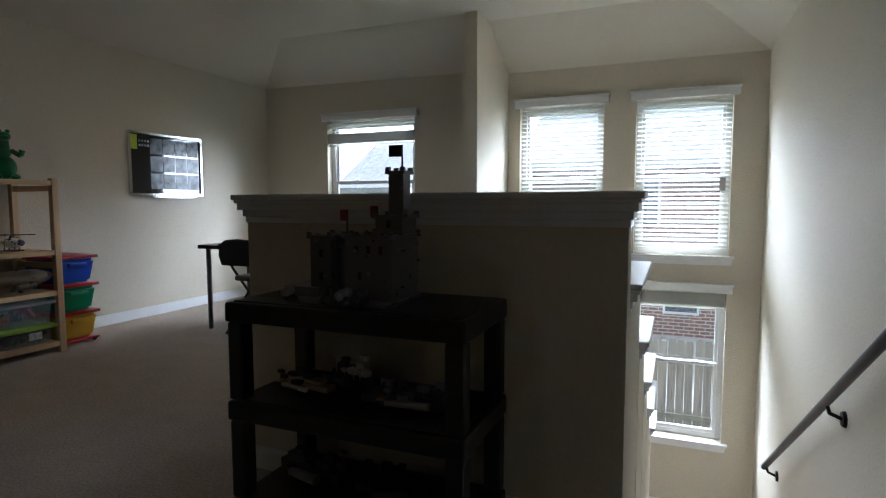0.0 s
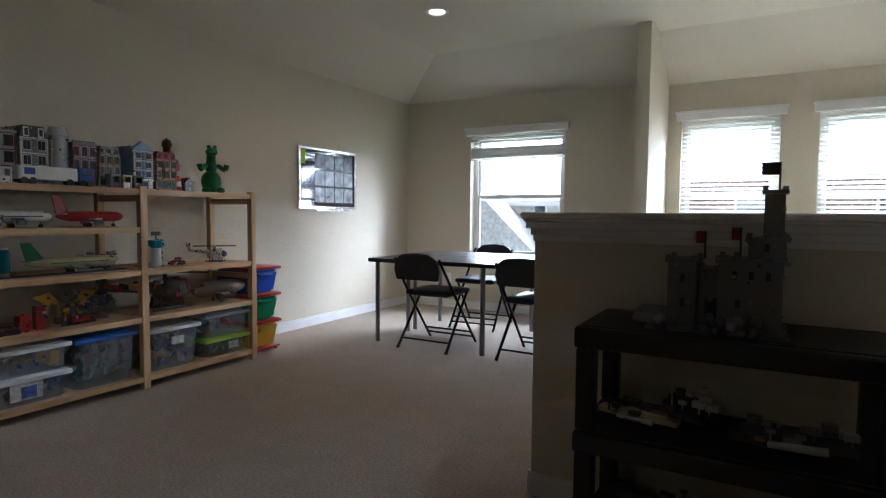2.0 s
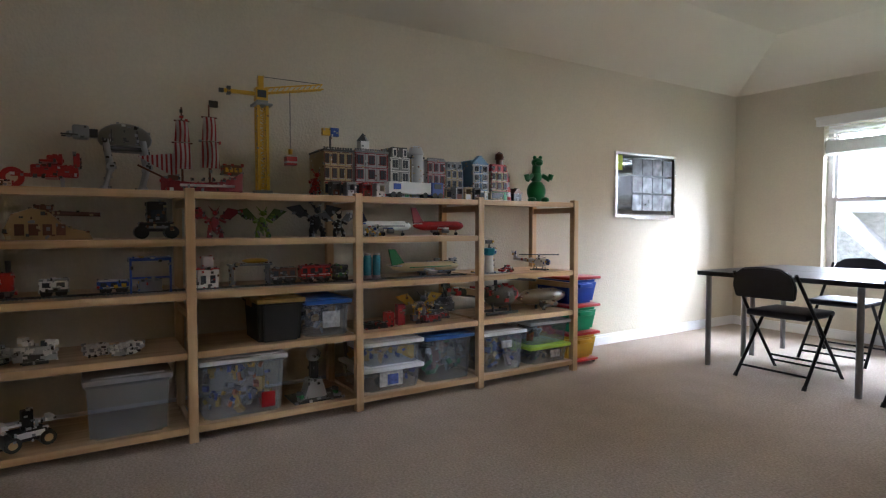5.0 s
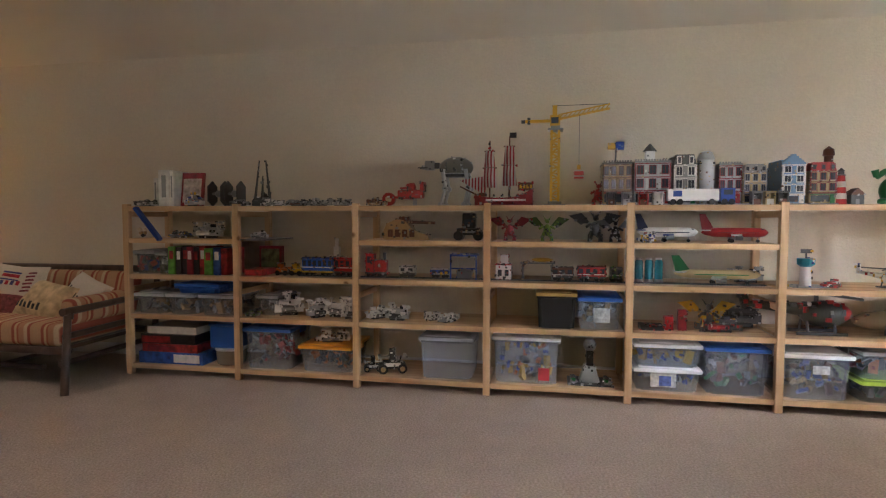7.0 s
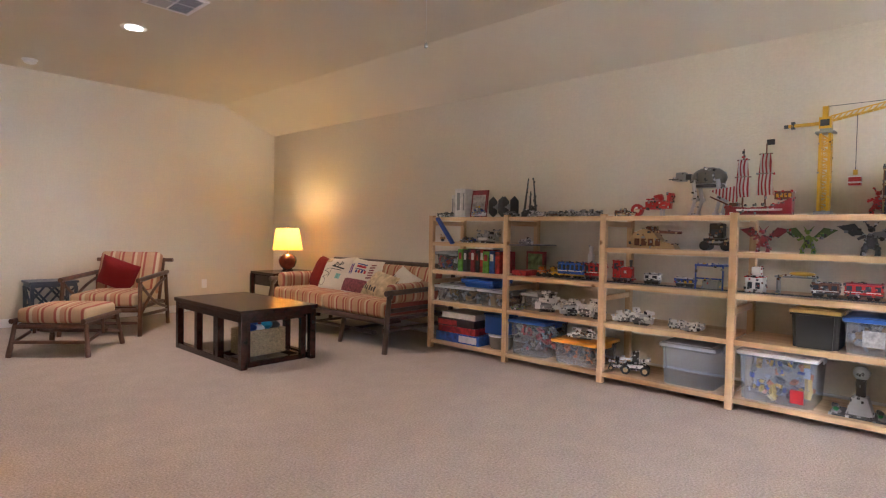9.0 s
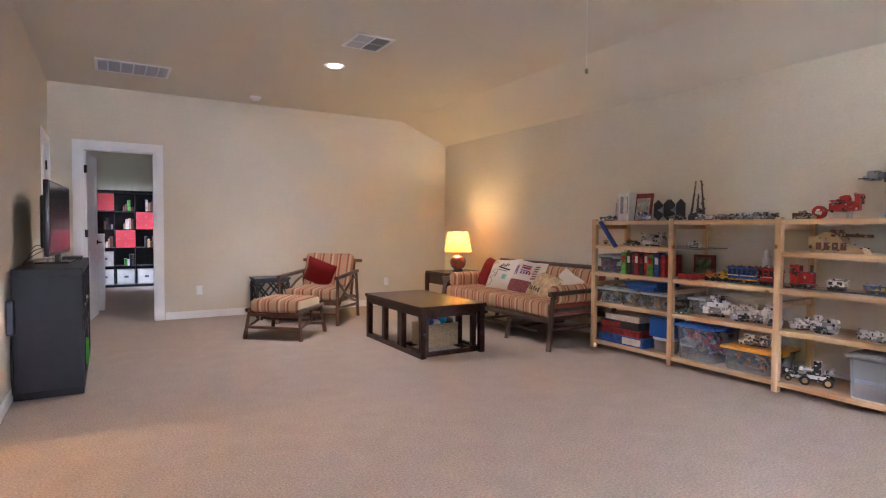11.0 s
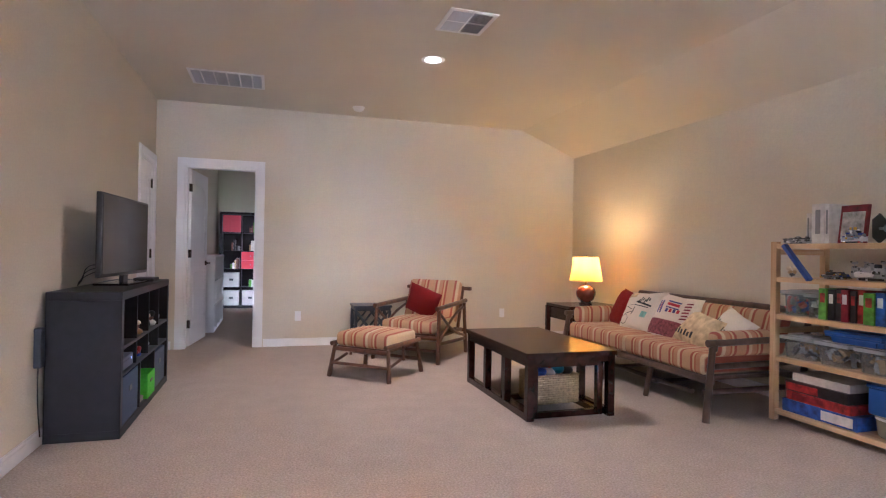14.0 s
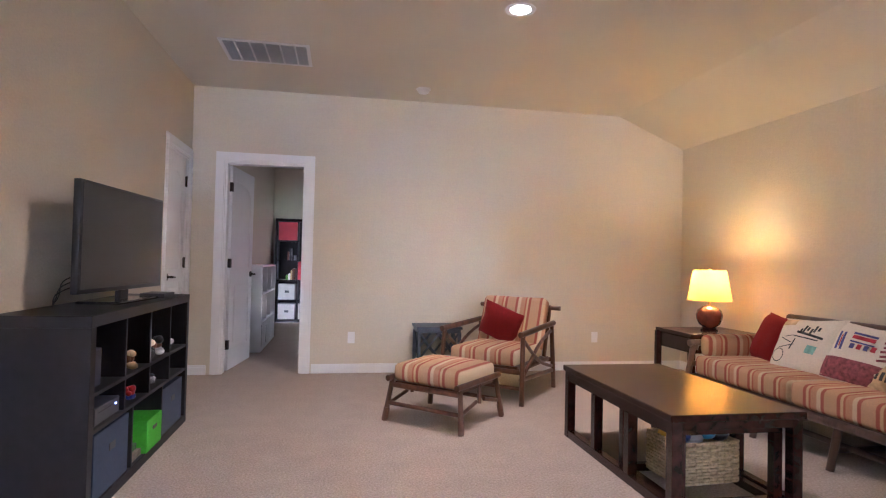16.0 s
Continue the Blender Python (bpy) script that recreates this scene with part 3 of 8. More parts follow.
for r in range(3):
    for c in range(4):
        part("photo", box(B(), -0.19 + 0.145 * c, -0.055 + 0.145 * c, -0.0165, -0.0142, 0.10 - 0.165 * r, 0.245 - 0.165 * r), PHOTO[(r + c) % 3], bd)
part("sticky_note", box(B(), -0.395, -0.325, -0.0165, -0.0142, 0.13, 0.265), plastic("lime_card", (0.45, 0.6, 0.02)), bd, "lime green note")
for i in range(8):
    part("magnet", box(B(), -0.31 + 0.03 * (i % 4), -0.292 + 0.03 * (i % 4), -0.022, -0.0142, 0.20 - 0.04 * (i // 4), 0.22 - 0.04 * (i // 4), 0.002), STEEL, bd)
part("ledge", box(B(), -0.2, 0.3, -0.05, -0.004, -0.315, -0.297, 0.004), CHROME, bd)

# ---- long pine shelving ----
POST_Y = [-2.92, -2.05, -1.175, -0.295, 0.58, 1.43, 2.275]
XF, XBK = -4.105, -4.60
LV = [0.08, 0.445, 0.735, 0.995, 1.225]
shelving = thing("shelving_unit", pose(0, 0, 0), "long open pine shelving along the wall, crowded with toys", "shelving")
for y in POST_Y:
    for x in (XF, XBK + 0.044):
        part("post", box(B(), x - 0.044, x, y - 0.022, y + 0.022, 0, 1.24, 0.003), PINEZ, shelving)
    for z in (0.05, 0.62, 1.17):
        part("crossbar", box(B(), XBK + 0.0445, XF - 0.0445, y - 0.012, y + 0.012, z - 0.02, z + 0.02, 0.002), PINEX, shelving)
SKIP = {(1, 3), (5, 3)}
for k in range(6):
    for i, z in enumerate(LV):
        if (k, i) in SKIP:
            continue
        a, b = POST_Y[k] + 0.0225, POST_Y[k + 1] - 0.0225
        bm = B()
        prism(bm, [(XBK + 0.005, z - 0.018), (XF - 0.03, z - 0.018), (XF - 0.03, z - 0.034), (XF - 0.008, z - 0.034), (XF - 0.006, z - 0.002), (XF - 0.008, z), (XBK + 0.005, z)], "y", a, b)
        part("shelf_board", bm, PINE, shelving)
part("shelf_board", box(B(), XBK + 0.05, XF - 0.02, POST_Y[1] + 0.0225, POST_Y[1] + 0.22, 0.985, 0.995), STEEL, shelving, "short grey metal shelf")

# ---- television corner ----
TVX0, TVX1, TVY0, TVY1, TVH = 0.09, 0.48, -5.04, -3.51, 0.86
ts = thing("media_shelf", pose(0, 0, 0), "black-brown open cube shelf under the television", "media shelf")
for nm, q in (("top_panel", (TVX0, TVX1, TVY0, TVY1, TVH - 0.05, TVH)), ("base_panel", (TVX0, TVX1, TVY0, TVY1, 0, 0.05)),
              ("side_panel", (TVX0, TVX1, TVY1 - 0.05, TVY1, 0.05, TVH - 0.05)), ("side_panel", (TVX0, TVX1, TVY0, TVY0 + 0.05, 0.05, TVH - 0.05)),
              ("back_panel", (TVX1 - 0.008, TVX1, TVY0 + 0.05, TVY1 - 0.05, 0.05, TVH - 0.05)),
              ("shelf", (TVX0 + 0.003, TVX1 - 0.01, TVY0 + 0.05, TVY1 - 0.05, 0.352, 0.37)), ("shelf", (TVX0 + 0.003, TVX1 - 0.01, TVY0 + 0.05, TVY1 - 0.05, 0.512, 0.53))):
    part(nm, box(B(), *q, 0.002), BLACKB, ts)
YA, YB = TVY1 - 0.05, TVY0 + 0.05
for z0, z1, n in ((0.53, TVH - 0.05, 4), (0.37, 0.512, 4), (0.05, 0.352, 3)):
    for i in range(1, n):
        y = YA + (YB - YA) * i / n
        part("divider", box(B(), TVX0 + 0.003, TVX1 - 0.01, y - 0.008, y + 0.008, z0, z1, 0.001), BLACKB, ts)
tv = thing("television", pose(0.265, -4.36, TVH, 0, 0, -94) @ Matrix.Diagonal((1.06, 1, 0.985, 1)), "flat black television on a short stand", "television")
part("casing", box(B(), -0.475, 0.475, -0.005, 0.03, 0.065, 0.625, 0.006), plastic("tv_black", (0.012, 0.012, 0.013), 0.3), tv, "", True)
part("back_box", box(B(), -0.33, 0.33, 0.03, 0.075, 0.12, 0.52, 0.015), BLACKP, tv)
part("screen", box(B(), -0.458, 0.458, -0.0085, -0.0052, 0.088, 0.61), mat("tv_screen", (0.016, 0.016, 0.018), 0.13, var=0.05), tv, "glossy dark screen")
part("neck", box(B(), -0.05, 0.05, 0.0, 0.03, 0.012, 0.08, 0.006), BLACKP, tv)
part("foot", box(B(), -0.24, 0.24, -0.09, 0.13, 0.0, 0.014, 0.006), plastic("tv_foot", (0.02, 0.02, 0.02), 0.12), tv)
cb = thing("set_top_box", pose(0.20, -4.72, TVH), "small black media box on the shelf", "media box")
part("body", box(B(), -0.07, 0.07, -0.11, 0.11, 0.0, 0.028, 0.004), BLACKP, cb)


def cable(name, pts, r=0.003, label="thin black power cable"):
    cu = bpy.data.curves.new(name, "CURVE")
    cu.dimensions, cu.bevel_depth, cu.bevel_resolution = "3D", r, 2
    sp = cu.splines.new("BEZIER")
    sp.bezier_points.add(len(pts) - 1)
    for p, q in zip(sp.bezier_points, pts):
        p.co, p.handle_left_type, p.handle_right_type = q, "AUTO", "AUTO"
    cu.materials.append(BLACKP)
    tagged(new(name, cu), label, "cable")


for j in range(3):
    cable("power_cable", [(0.33, -4.12 + 0.03 * j, 0.97), (0.40, -3.98 + 0.03 * j, 0.99 - 0.03 * j), (0.44, -4.0 + 0.02 * j, 0.90), (0.47, -4.02, TVH + 0.004)])
cable("power_cable", [(0.475, -3.44, 0.62), (0.47, -3.40, 0.42), (0.478, -3.43, 0.25), (0.475, -3.46, 0.06)], 0.004)
pw = thing("power_strip", pose(0.475, -3.43, 0.56), "dark power adapter behind the media shelf", "power adapter")
part("body", box(B(), -0.018, 0.02, -0.03, 0.03, -0.11, 0.11, 0.006), plastic("adapter_navy", (0.02, 0.025, 0.04), 0.4), pw)


def cube_bin(name, m, w, d, h, col, label):
    b = thing(name, m, label, "storage bin", "bins in the media shelf")
    bm = B()
    for a, bb, c, e in ((-d / 2, -d / 2 + 0.006, -w / 2, w / 2), (d / 2 - 0.006, d / 2, -w / 2, w / 2), (-d / 2 + 0.006, d / 2 - 0.006, -w / 2, -w / 2 + 0.006), (-d / 2 + 0.006, d / 2 - 0.006, w / 2 - 0.006, w / 2)):
        box(bm, a, bb, c, e, 0, h, 0.002)
    box(bm, -d / 2 + 0.006, d / 2 - 0.006, -w / 2 + 0.006, w / 2 - 0.006, 0, 0.006)
    part("body", bm, mat(name + "_cloth", col, 0.8, var=0.1, scale=60, bump=0.3, bscale=200), b)
    part("grip", box(B(), -d / 2 - 0.003, -d / 2 - 0.0005, -0.035, 0.035, h * 0.6, h * 0.72, 0.001), mat("label_holder", (0.05, 0.05, 0.05), 0.4, metal=0.7), b, "metal label holder")
    return b


CW = (YA - YB) / 3
cube_bin("fabric_bin", pose(0.27, YA - CW * 0.5, 0.05), 0.40, 0.34, 0.285, (0.05, 0.075, 0.13), "navy blue fabric bin in the shelf")
cube_bin("green_box", pose(0.235, YA - CW * 1.68, 0.0505), 0.25, 0.30, 0.17, (0.09, 0.55, 0.03), "bright green storage box with a label holder")
solid("board_game", box(B(), 0.11, 0.41, YA - CW * 1.40, YA - CW * 1.06, 0.05, 0.085, 0.002), mat("game_box", (0.22, 0.17, 0.14), 0.5, var=0.4, scale=20), "flat brown game box beside the green box", "game box")
solid("board_game", box(B(), 0.13, 0.40, YA - CW * 1.38, YA - CW * 1.1, 0.085, 0.118, 0.002), mat("game_box_green", (0.05, 0.16, 0.04), 0.5, var=0.4, scale=20), "flat green game box", "game box")
cube_bin("picture_bin", pose(0.27, YA - CW * 2.5, 0.05), 0.40, 0.34, 0.27, (0.07, 0.09, 0.14), "dark blue fabric bin with a picture")
part("picture", box(B(), 0.096, 0.099, YA - CW * 2.5 - 0.13, YA - CW * 2.5 + 0.12, 0.09, 0.27), mat("cover_art", (0.25, 0.30, 0.12), 0.4, var=0.7, scale=14), bpy.data.objects["picture_bin"], "colourful printed front")
gc = thing("game_console", pose(0.24, YA - 0.19, 0.37), "dark grey game console in the shelf", "game console")
part("body", box(B(), -0.13, 0.13, -0.15, 0.13, 0, 0.075, 0.006), plastic("console_grey", (0.05, 0.05, 0.06), 0.3), gc)
part("light", box(B(), -0.1315, -0.1302, -0.11, -0.09, 0.045, 0.052), glow("status_led", (0.35, 0.45, 1.0), 2.0), gc, "small blue status light")
part("slot", box(B(), -0.1312, -0.1302, -0.06, 0.09, 0.05, 0.054), BLACKP, gc)
solid("dark_case", box(B(), 0.13, 0.35, YA - 0.17, YA - 0.03, 0.53, 0.70, 0.008), plastic("case_blue", (0.03, 0.04, 0.07), 0.5), "dark blue upright case in the shelf", "case")


def blob_toy(name, m, cols, label, s=1.0, seed=0):
    """A small figure-like toy: one plain mesh of a few rounded blocks."""
    rnd = random.Random(seed)
    d = thing(name, m, label, "toy")
    for i, c in enumerate(cols):
        bm = B()
        for _ in range(3):
            ball(bm, (rnd.uniform(-0.02, 0.02) * s, rnd.uniform(-0.03, 0.03) * s, (0.02 + 0.028 * i + rnd.uniform(0, 0.012)) * s), 0.019 * s, 1, rnd.uniform(0.8, 1.5), rnd.uniform(0.8, 1.3), 10)
        part("piece", bm, c, d, "", True)
    return d


CREAM, TANP, REDP = plastic("cream_plastic", (0.65, 0.55, 0.38)), plastic("tan_plastic", (0.42, 0.28, 0.13)), plastic("red_plastic", (0.40, 0.015, 0.015))
WHITEP, GREYP, DGREY = plastic("white_plastic", (0.78, 0.78, 0.77)), plastic("grey_plastic", (0.24, 0.25, 0.26)), plastic("dark_grey_plastic", (0.055, 0.06, 0.065))
BLUEP, YELP, GREENP, NAVYP = plastic("blue_plastic", (0.015, 0.06, 0.32)), plastic("yellow_plastic", (0.62, 0.36, 0.02)), plastic("green_plastic", (0.01, 0.17, 0.05)), plastic("navy_plastic", (0.02, 0.03, 0.09))
ORANGE, BROWN, LIME = plastic("orange_plastic", (0.55, 0.14, 0.015)), plastic("brown_plastic", (0.12, 0.04, 0.02)), plastic("lime_plastic", (0.16, 0.26, 0.03))

# ---- sitting corner ----
def stripes(name, axis, cols, period):
    """Woven cloth with stripes of several widths across one axis."""
    m = mat(name, cols[0][1], 0.85, spec=0.2, bump=0.35, bscale=350)
    n, l = m.node_tree.nodes, m.node_tree.links
    b = n["Principled BSDF"]
    tc, sp = n.new("ShaderNodeTexCoord"), n.new("ShaderNodeSeparateXYZ")
    l.new(tc.outputs["Object"], sp.inputs[0])
    dv, fr = n.new("ShaderNodeMath"), n.new("ShaderNodeMath")
    dv.operation, fr.operation = "DIVIDE", "FRACT"
    l.new(sp.outputs[axis], dv.inputs[0])
    dv.inputs[1].default_value = period
    ad = n.new("ShaderNodeMath")
    ad.operation = "ADD"
    ad.inputs[1].default_value = 20.0
    l.new(dv.outputs[0], ad.inputs[0])
    l.new(ad.outputs[0], fr.inputs[0])
    r = n.new("ShaderNodeValToRGB")
    r.color_ramp.interpolation = "LINEAR"
    el = r.color_ramp.elements
    while len(el) > 1:
        el.remove(el[-1])
    el[0].position, el[0].color = 0.0, (*cols[0][1], 1)
    for (p0, c0), (p1, c1) in zip(cols, cols[1:]):
        e = el.new(p1 - 0.012)
        e.color = (*c0, 1)
        e = el.new(p1 + 0.012)
        e.color = (*c1, 1)
    l.new(fr.outputs[0], r.inputs["Fac"])
    mx, nz = n.new("ShaderNodeMix"), n.new("ShaderNodeTexNoise")
    mx.data_type, mx.blend_type = "RGBA", "MULTIPLY"
    mx.inputs["Factor"].default_value = 0.35
    nz.inputs["Scale"].default_value = 180
    l.new(tc.outputs["Object"], nz.inputs["Vector"])
    l.new(r.outputs["Color"], mx.inputs[6])
    l.new(nz.outputs["Fac"], mx.inputs[7])
    l.new(mx.outputs[2], b.inputs["Base Color"])
    return m


ST = [(0.0, (0.58, 0.37, 0.22)), (0.26, (0.40, 0.12, 0.08)), (0.36, (0.66, 0.48, 0.28)), (0.44, (0.45, 0.15, 0.09)), (0.50, (0.55, 0.30, 0.18)), (0.68, (0.70, 0.55, 0.36)), (0.80, (0.42, 0.13, 0.09)), (0.90, (0.58, 0.37, 0.22))]
STRIPE_Y, STRIPE_X = stripes("striped_cloth", "Y", ST, 0.23), stripes("striped_cloth_x", "X", ST, 0.23)
RATTAN = wood("rattan_pole", (0.05, 0.02, 0.012), (0.13, 0.055, 0.03), "Z", 0.35)
CANE = wood("dark_pole", (0.04, 0.024, 0.018), (0.09, 0.055, 0.04), "Z", 0.35)
REDCL = mat("dark_red_cloth", (0.20, 0.012, 0.012), 0.85, var=0.12, scale=90, bump=0.4, bscale=300, spec=0.2)


def cushion(bm, x0, x1, y0, y1, z0, z1, soft=0.035, puff=0.012):
    """Stuffed box cushion with rounded edges, a crowned top and a piped seam."""
    r = bmesh.ops.create_cube(bm, size=1.0, matrix=Matrix.LocRotScale(((x0 + x1) / 2, (y0 + y1) / 2, (z0 + z1) / 2), None, (x1 - x0, y1 - y0, z1 - z0)))
    vs = r["verts"]
    es = list({e for v in vs for e in v.link_edges})
    bmesh.ops.bevel(bm, geom=es, offset=soft, segments=3, profile=0.5, affect="EDGES")
    cx, cy, cz = (x0 + x1) / 2, (y0 + y1) / 2, (z0 + z1) / 2
    big = [e for e in bm.edges if e.calc_length() > 0.12]
    bmesh.ops.subdivide_edges(bm, edges=big, cuts=5, use_grid_fill=True)
    for v in bm.verts:
        u, w = (v.co.x - cx) / (x1 - x0) * 2, (v.co.y - cy) / (y1 - y0) * 2
        if abs(u) <= 1.01 and abs(w) <= 1.01:
            k = (1 - min(1, u * u)) * (1 - min(1, w * w))
            v.co.z += puff * k * (1 if v.co.z > cz else -0.4) + 0.003 * noise.noise(v.co * 9)
    return bm


def pillow(name, m, w, h, t, material, label, printed=()):
    p = thing(name, m, label, "pillow")
    bm = B()
    n = 12
    vs = {}
    for s in (1, -1):
        for i in range(n + 1):
            for j in range(n + 1):
                u, v = i / n * 2 - 1, j / n * 2 - 1
                edge = max(abs(u), abs(v)) > 0.999
                if s < 0 and edge:
                    vs[s, i, j] = vs[1, i, j]
                    continue
                pin = 1 - 0.07 * (1 - abs(u * v)) * max(abs(u), abs(v)) ** 3
                k = ((1 - u ** 4) * (1 - v ** 4)) ** 0.6
                vs[s, i, j] = bm.verts.new((u * w / 2 * pin, s * t / 2 * k + 0.004 * noise.noise((u * 3, v * 3, s)), v * h / 2 * pin))
        for i in range(n):
            for j in range(n):
                q = (vs[s, i, j], vs[s, i + 1, j], vs[s, i + 1, j + 1], vs[s, i, j + 1])
                bm.faces.new(q if s < 0 else q[::-1])
    part("cover", bm, material, p, "", True)
    for (u0, u1, v0, v1, mt, ang) in printed:
        bm = B()
        k = 6
        grid = {}
        for i in range(k + 1):
            for j in range(k + 1):
                u, v = u0 + (u1 - u0) * i / k, v0 + (v1 - v0) * j / k
                cu, cv = (u0 + u1) / 2, (v0 + v1) / 2
                ca, sa = math.cos(radians(ang)), math.sin(radians(ang))
                uu, vv = cu + (u - cu) * ca - (v - cv) * sa, cv + (u - cu) * sa + (v - cv) * ca
                kk = max(0.0, (1 - uu ** 4) * (1 - vv ** 4)) ** 0.6
                grid[i, j] = bm.verts.new((uu * w / 2 * 0.97, -t / 2 * kk - 0.006, vv * h / 2 * 0.97))
        for i in range(k):
            for j in range(k):
                bm.faces.new((grid[i, j], grid[i + 1, j], grid[i + 1, j + 1], grid[i, j + 1]))
        part("print", bm, mt, p, "", True)
    return p


SX0, SX1, SY0, SY1 = -4.50, -3.62, -4.95, -2.97
sofa = thing("sofa", pose(0, 0, 0), "dark pole-framed sofa with striped red and tan cushions", "sofa")
ym = (SY0 + SY1) / 2
for y0, y1 in ((SY0 + 0.06, ym - 0.004), (ym + 0.004, SY1 - 0.06)):
    part("seat_cushion", cushion(B(), SX0 + 0.20, SX1 - 0.0, y0, y1, 0.30, 0.445), STRIPE_Y, sofa, "", True)
    bm = B()
    cushion(bm, -0.075, 0.075, y0, y1, -0.17, 0.165, 0.05, 0)
    bmesh.ops.transform(bm, matrix=pose(SX0 + 0.175, 0, 0.565, 0, -17, 0), verts=bm.verts)
    part("back_cushion", bm, STRIPE_Y, sofa, "", True)
for y in (SY0 + 0.01, SY1 - 0.13):
    part("arm_cushion", cushion(B(), SX0 + 0.28, SX1 - 0.07, y, y + 0.13, 0.43, 0.605, 0.05, 0), STRIPE_X, sofa, "", True)
bm = B()
for a, b, r in (((SX1 - 0.02, SY0, 0.27), (SX1 - 0.02, SY1, 0.27), 0.026), ((SX0 + 0.1, SY0, 0.27), (SX0 + 0.1, SY1, 0.27), 0.026), ((SX1 - 0.12, SY0 + 0.3, 0.13), (SX1 - 0.12, SY1 - 0.3, 0.13), 0.018)):
    cyl(bm, a, b, r)
part("seat_rail", bm, CANE, sofa, "", True)
part("seat_deck", box(B(), SX0 + 0.1, SX1 - 0.02, SY0 + 0.03, SY1 - 0.03, 0.275, 0.30), CANE, sofa)
part("top_rail", cyl(B(), (SX0 + 0.005, SY0 + 0.02, 0.735), (SX0 + 0.005, SY1 - 0.02, 0.735), 0.028), CANE, sofa, "", True)
for y in (SY0 + 0.01, SY1 - 0.01):
    part("front_leg", cyl(B(), (SX1 + 0.045, y + (0.03 if y > ym else -0.03), 0.0), (SX1 - 0.035, y, 0.545), 0.026, 0.022), CANE, sofa, "", True)
    part("rear_leg", cyl(B(), (SX0 + 0.06, y, 0.0), (SX0 - 0.01, y, 0.75), 0.026, 0.022), CANE, sofa, "", True)
    part("arm_rail", cyl(B(), (SX1 + 0.01, y, 0.53), (SX0 + 0.0, y, 0.55), 0.026), CANE, sofa, "", True)
    part("arm_slat", cyl(B(), (SX1 - 0.0, y, 0.37), (SX0 + 0.02, y, 0.38), 0.022), CANE, sofa, "", True)
    part("side_rail", cyl(B(), (SX1 + 0.0, y, 0.20), (SX0 + 0.03, y, 0.20), 0.02), CANE, sofa, "", True)
    for xx, zz in ((SX1 - 0.035, 0.50), (SX1 + 0.015, 0.20)):
        part("binding", cyl(B(), (xx, y, zz - 0.02), (xx - 0.006, y, zz + 0.02), 0.029, seg=14), CANE, sofa, "wrapped cane binding", True)
for y in (SY0 + 0.69, SY1 - 0.69):
    part("middle_leg", cyl(B(), (SX1 - 0.02, y - 0.02, 0), (SX1 - 0.06, y, 0.27), 0.022), CANE, sofa, "", True)
    part("brace", cyl(B(), (SX1 - 0.05, y, 0.12), (SX0 + 0.08, y, 0.12), 0.015), CANE, sofa, "", True)

LINEN = mat("natural_linen", (0.66, 0.60, 0.50), 0.85, var=0.08, scale=120, bump=0.3, bscale=300, spec=0.2)
INK, TEAL = mat("black_ink", (0.03, 0.035, 0.04), 0.8, var=0.8, scale=30), mat("teal_ink", (0.20, 0.42, 0.38), 0.8, var=0.3, scale=25)
REDINK, BLUEINK, PLUM = mat("red_ink", (0.42, 0.03, 0.05), 0.8, var=0.3, scale=25), mat("blue_ink", (0.07, 0.07, 0.22), 0.8, var=0.4, scale=30), mat("plum_cloth", (0.22, 0.06, 0.07), 0.85, var=0.5, scale=40)
TANPR = mat("tan_print", (0.55, 0.42, 0.24), 0.85, var=0.35, scale=16)


def lean(y, z, tilt, yaw=0, roll=0, x=0.0):
    return pose(SX0 + 0.40 + x, y, z) @ pose(0, 0, 0, 0, 0, 90 + yaw) @ pose(0, 0, 0, -tilt, 0, 0) @ pose(0, 0, 0, 0, roll, 0)


pillow("red_pillow", lean(-4.64, 0.60, 24, -12, 4), 0.40, 0.38, 0.14, REDCL, "dark red square pillow on the sofa")
SKETCH = [(-0.05 + 0.11 * i, 0.02 + 0.11 * i, 0.30 + 0.05 * (i % 3), 0.48 + 0.06 * ((i * 2) % 3), INK, -14) for i in range(6)]
SKETCH += [(-0.15, 0.72, 0.22, 0.30, INK, -14), (-0.2, 0.6, 0.12, 0.16, INK, -10)]
for k in range(14):
    a = 2 * math.pi * k / 14
    SKETCH.append((-0.59 + 0.20 * math.cos(a), -0.51 + 0.20 * math.cos(a), -0.53 + 0.22 * math.sin(a), -0.50 + 0.22 * math.sin(a), INK, math.degrees(a) + 90))
SKETCH += [(-0.6, -0.1, -0.20, -0.17, INK, 18), (-0.62, -0.2, 0.02, 0.05, INK, -24), (-0.18, -0.14, -0.30, 0.1, INK, -12), (-0.5, -0.2, 0.18, 0.205, INK, 12), (0.32, 0.62, -0.40, -0.12, TEAL, -8), (-0.82, -0.3, 0.60, 0.85, TANPR, 0)]
pillow("travel_pillow", lean(-4.27, 0.60, 28, 0, -5, 0.06), 0.50, 0.42, 0.15, LINEN, "cream linen pillow with black city sketch", SKETCH)
LOND = [(-0.70, -0.62, 0.0, 0.6, BLUEINK, 6), (-0.55, -0.47, 0.0, 0.6, BLUEINK, 6), (-0.60, -0.56, 0.1, 0.5, REDINK, 6), (-0.3, 0.4, 0.55, 0.62, BLUEINK, -4), (-0.28, 0.38, 0.40, 0.52, REDINK, -4), (-0.3, 0.4, 0.28, 0.33, BLUEINK, -4)]
LOND += [(-0.25 + 0.2 * i, -0.12 + 0.2 * i, 0.10, 0.26, REDINK if i % 2 else BLUEINK, -4) for i in range(4)]
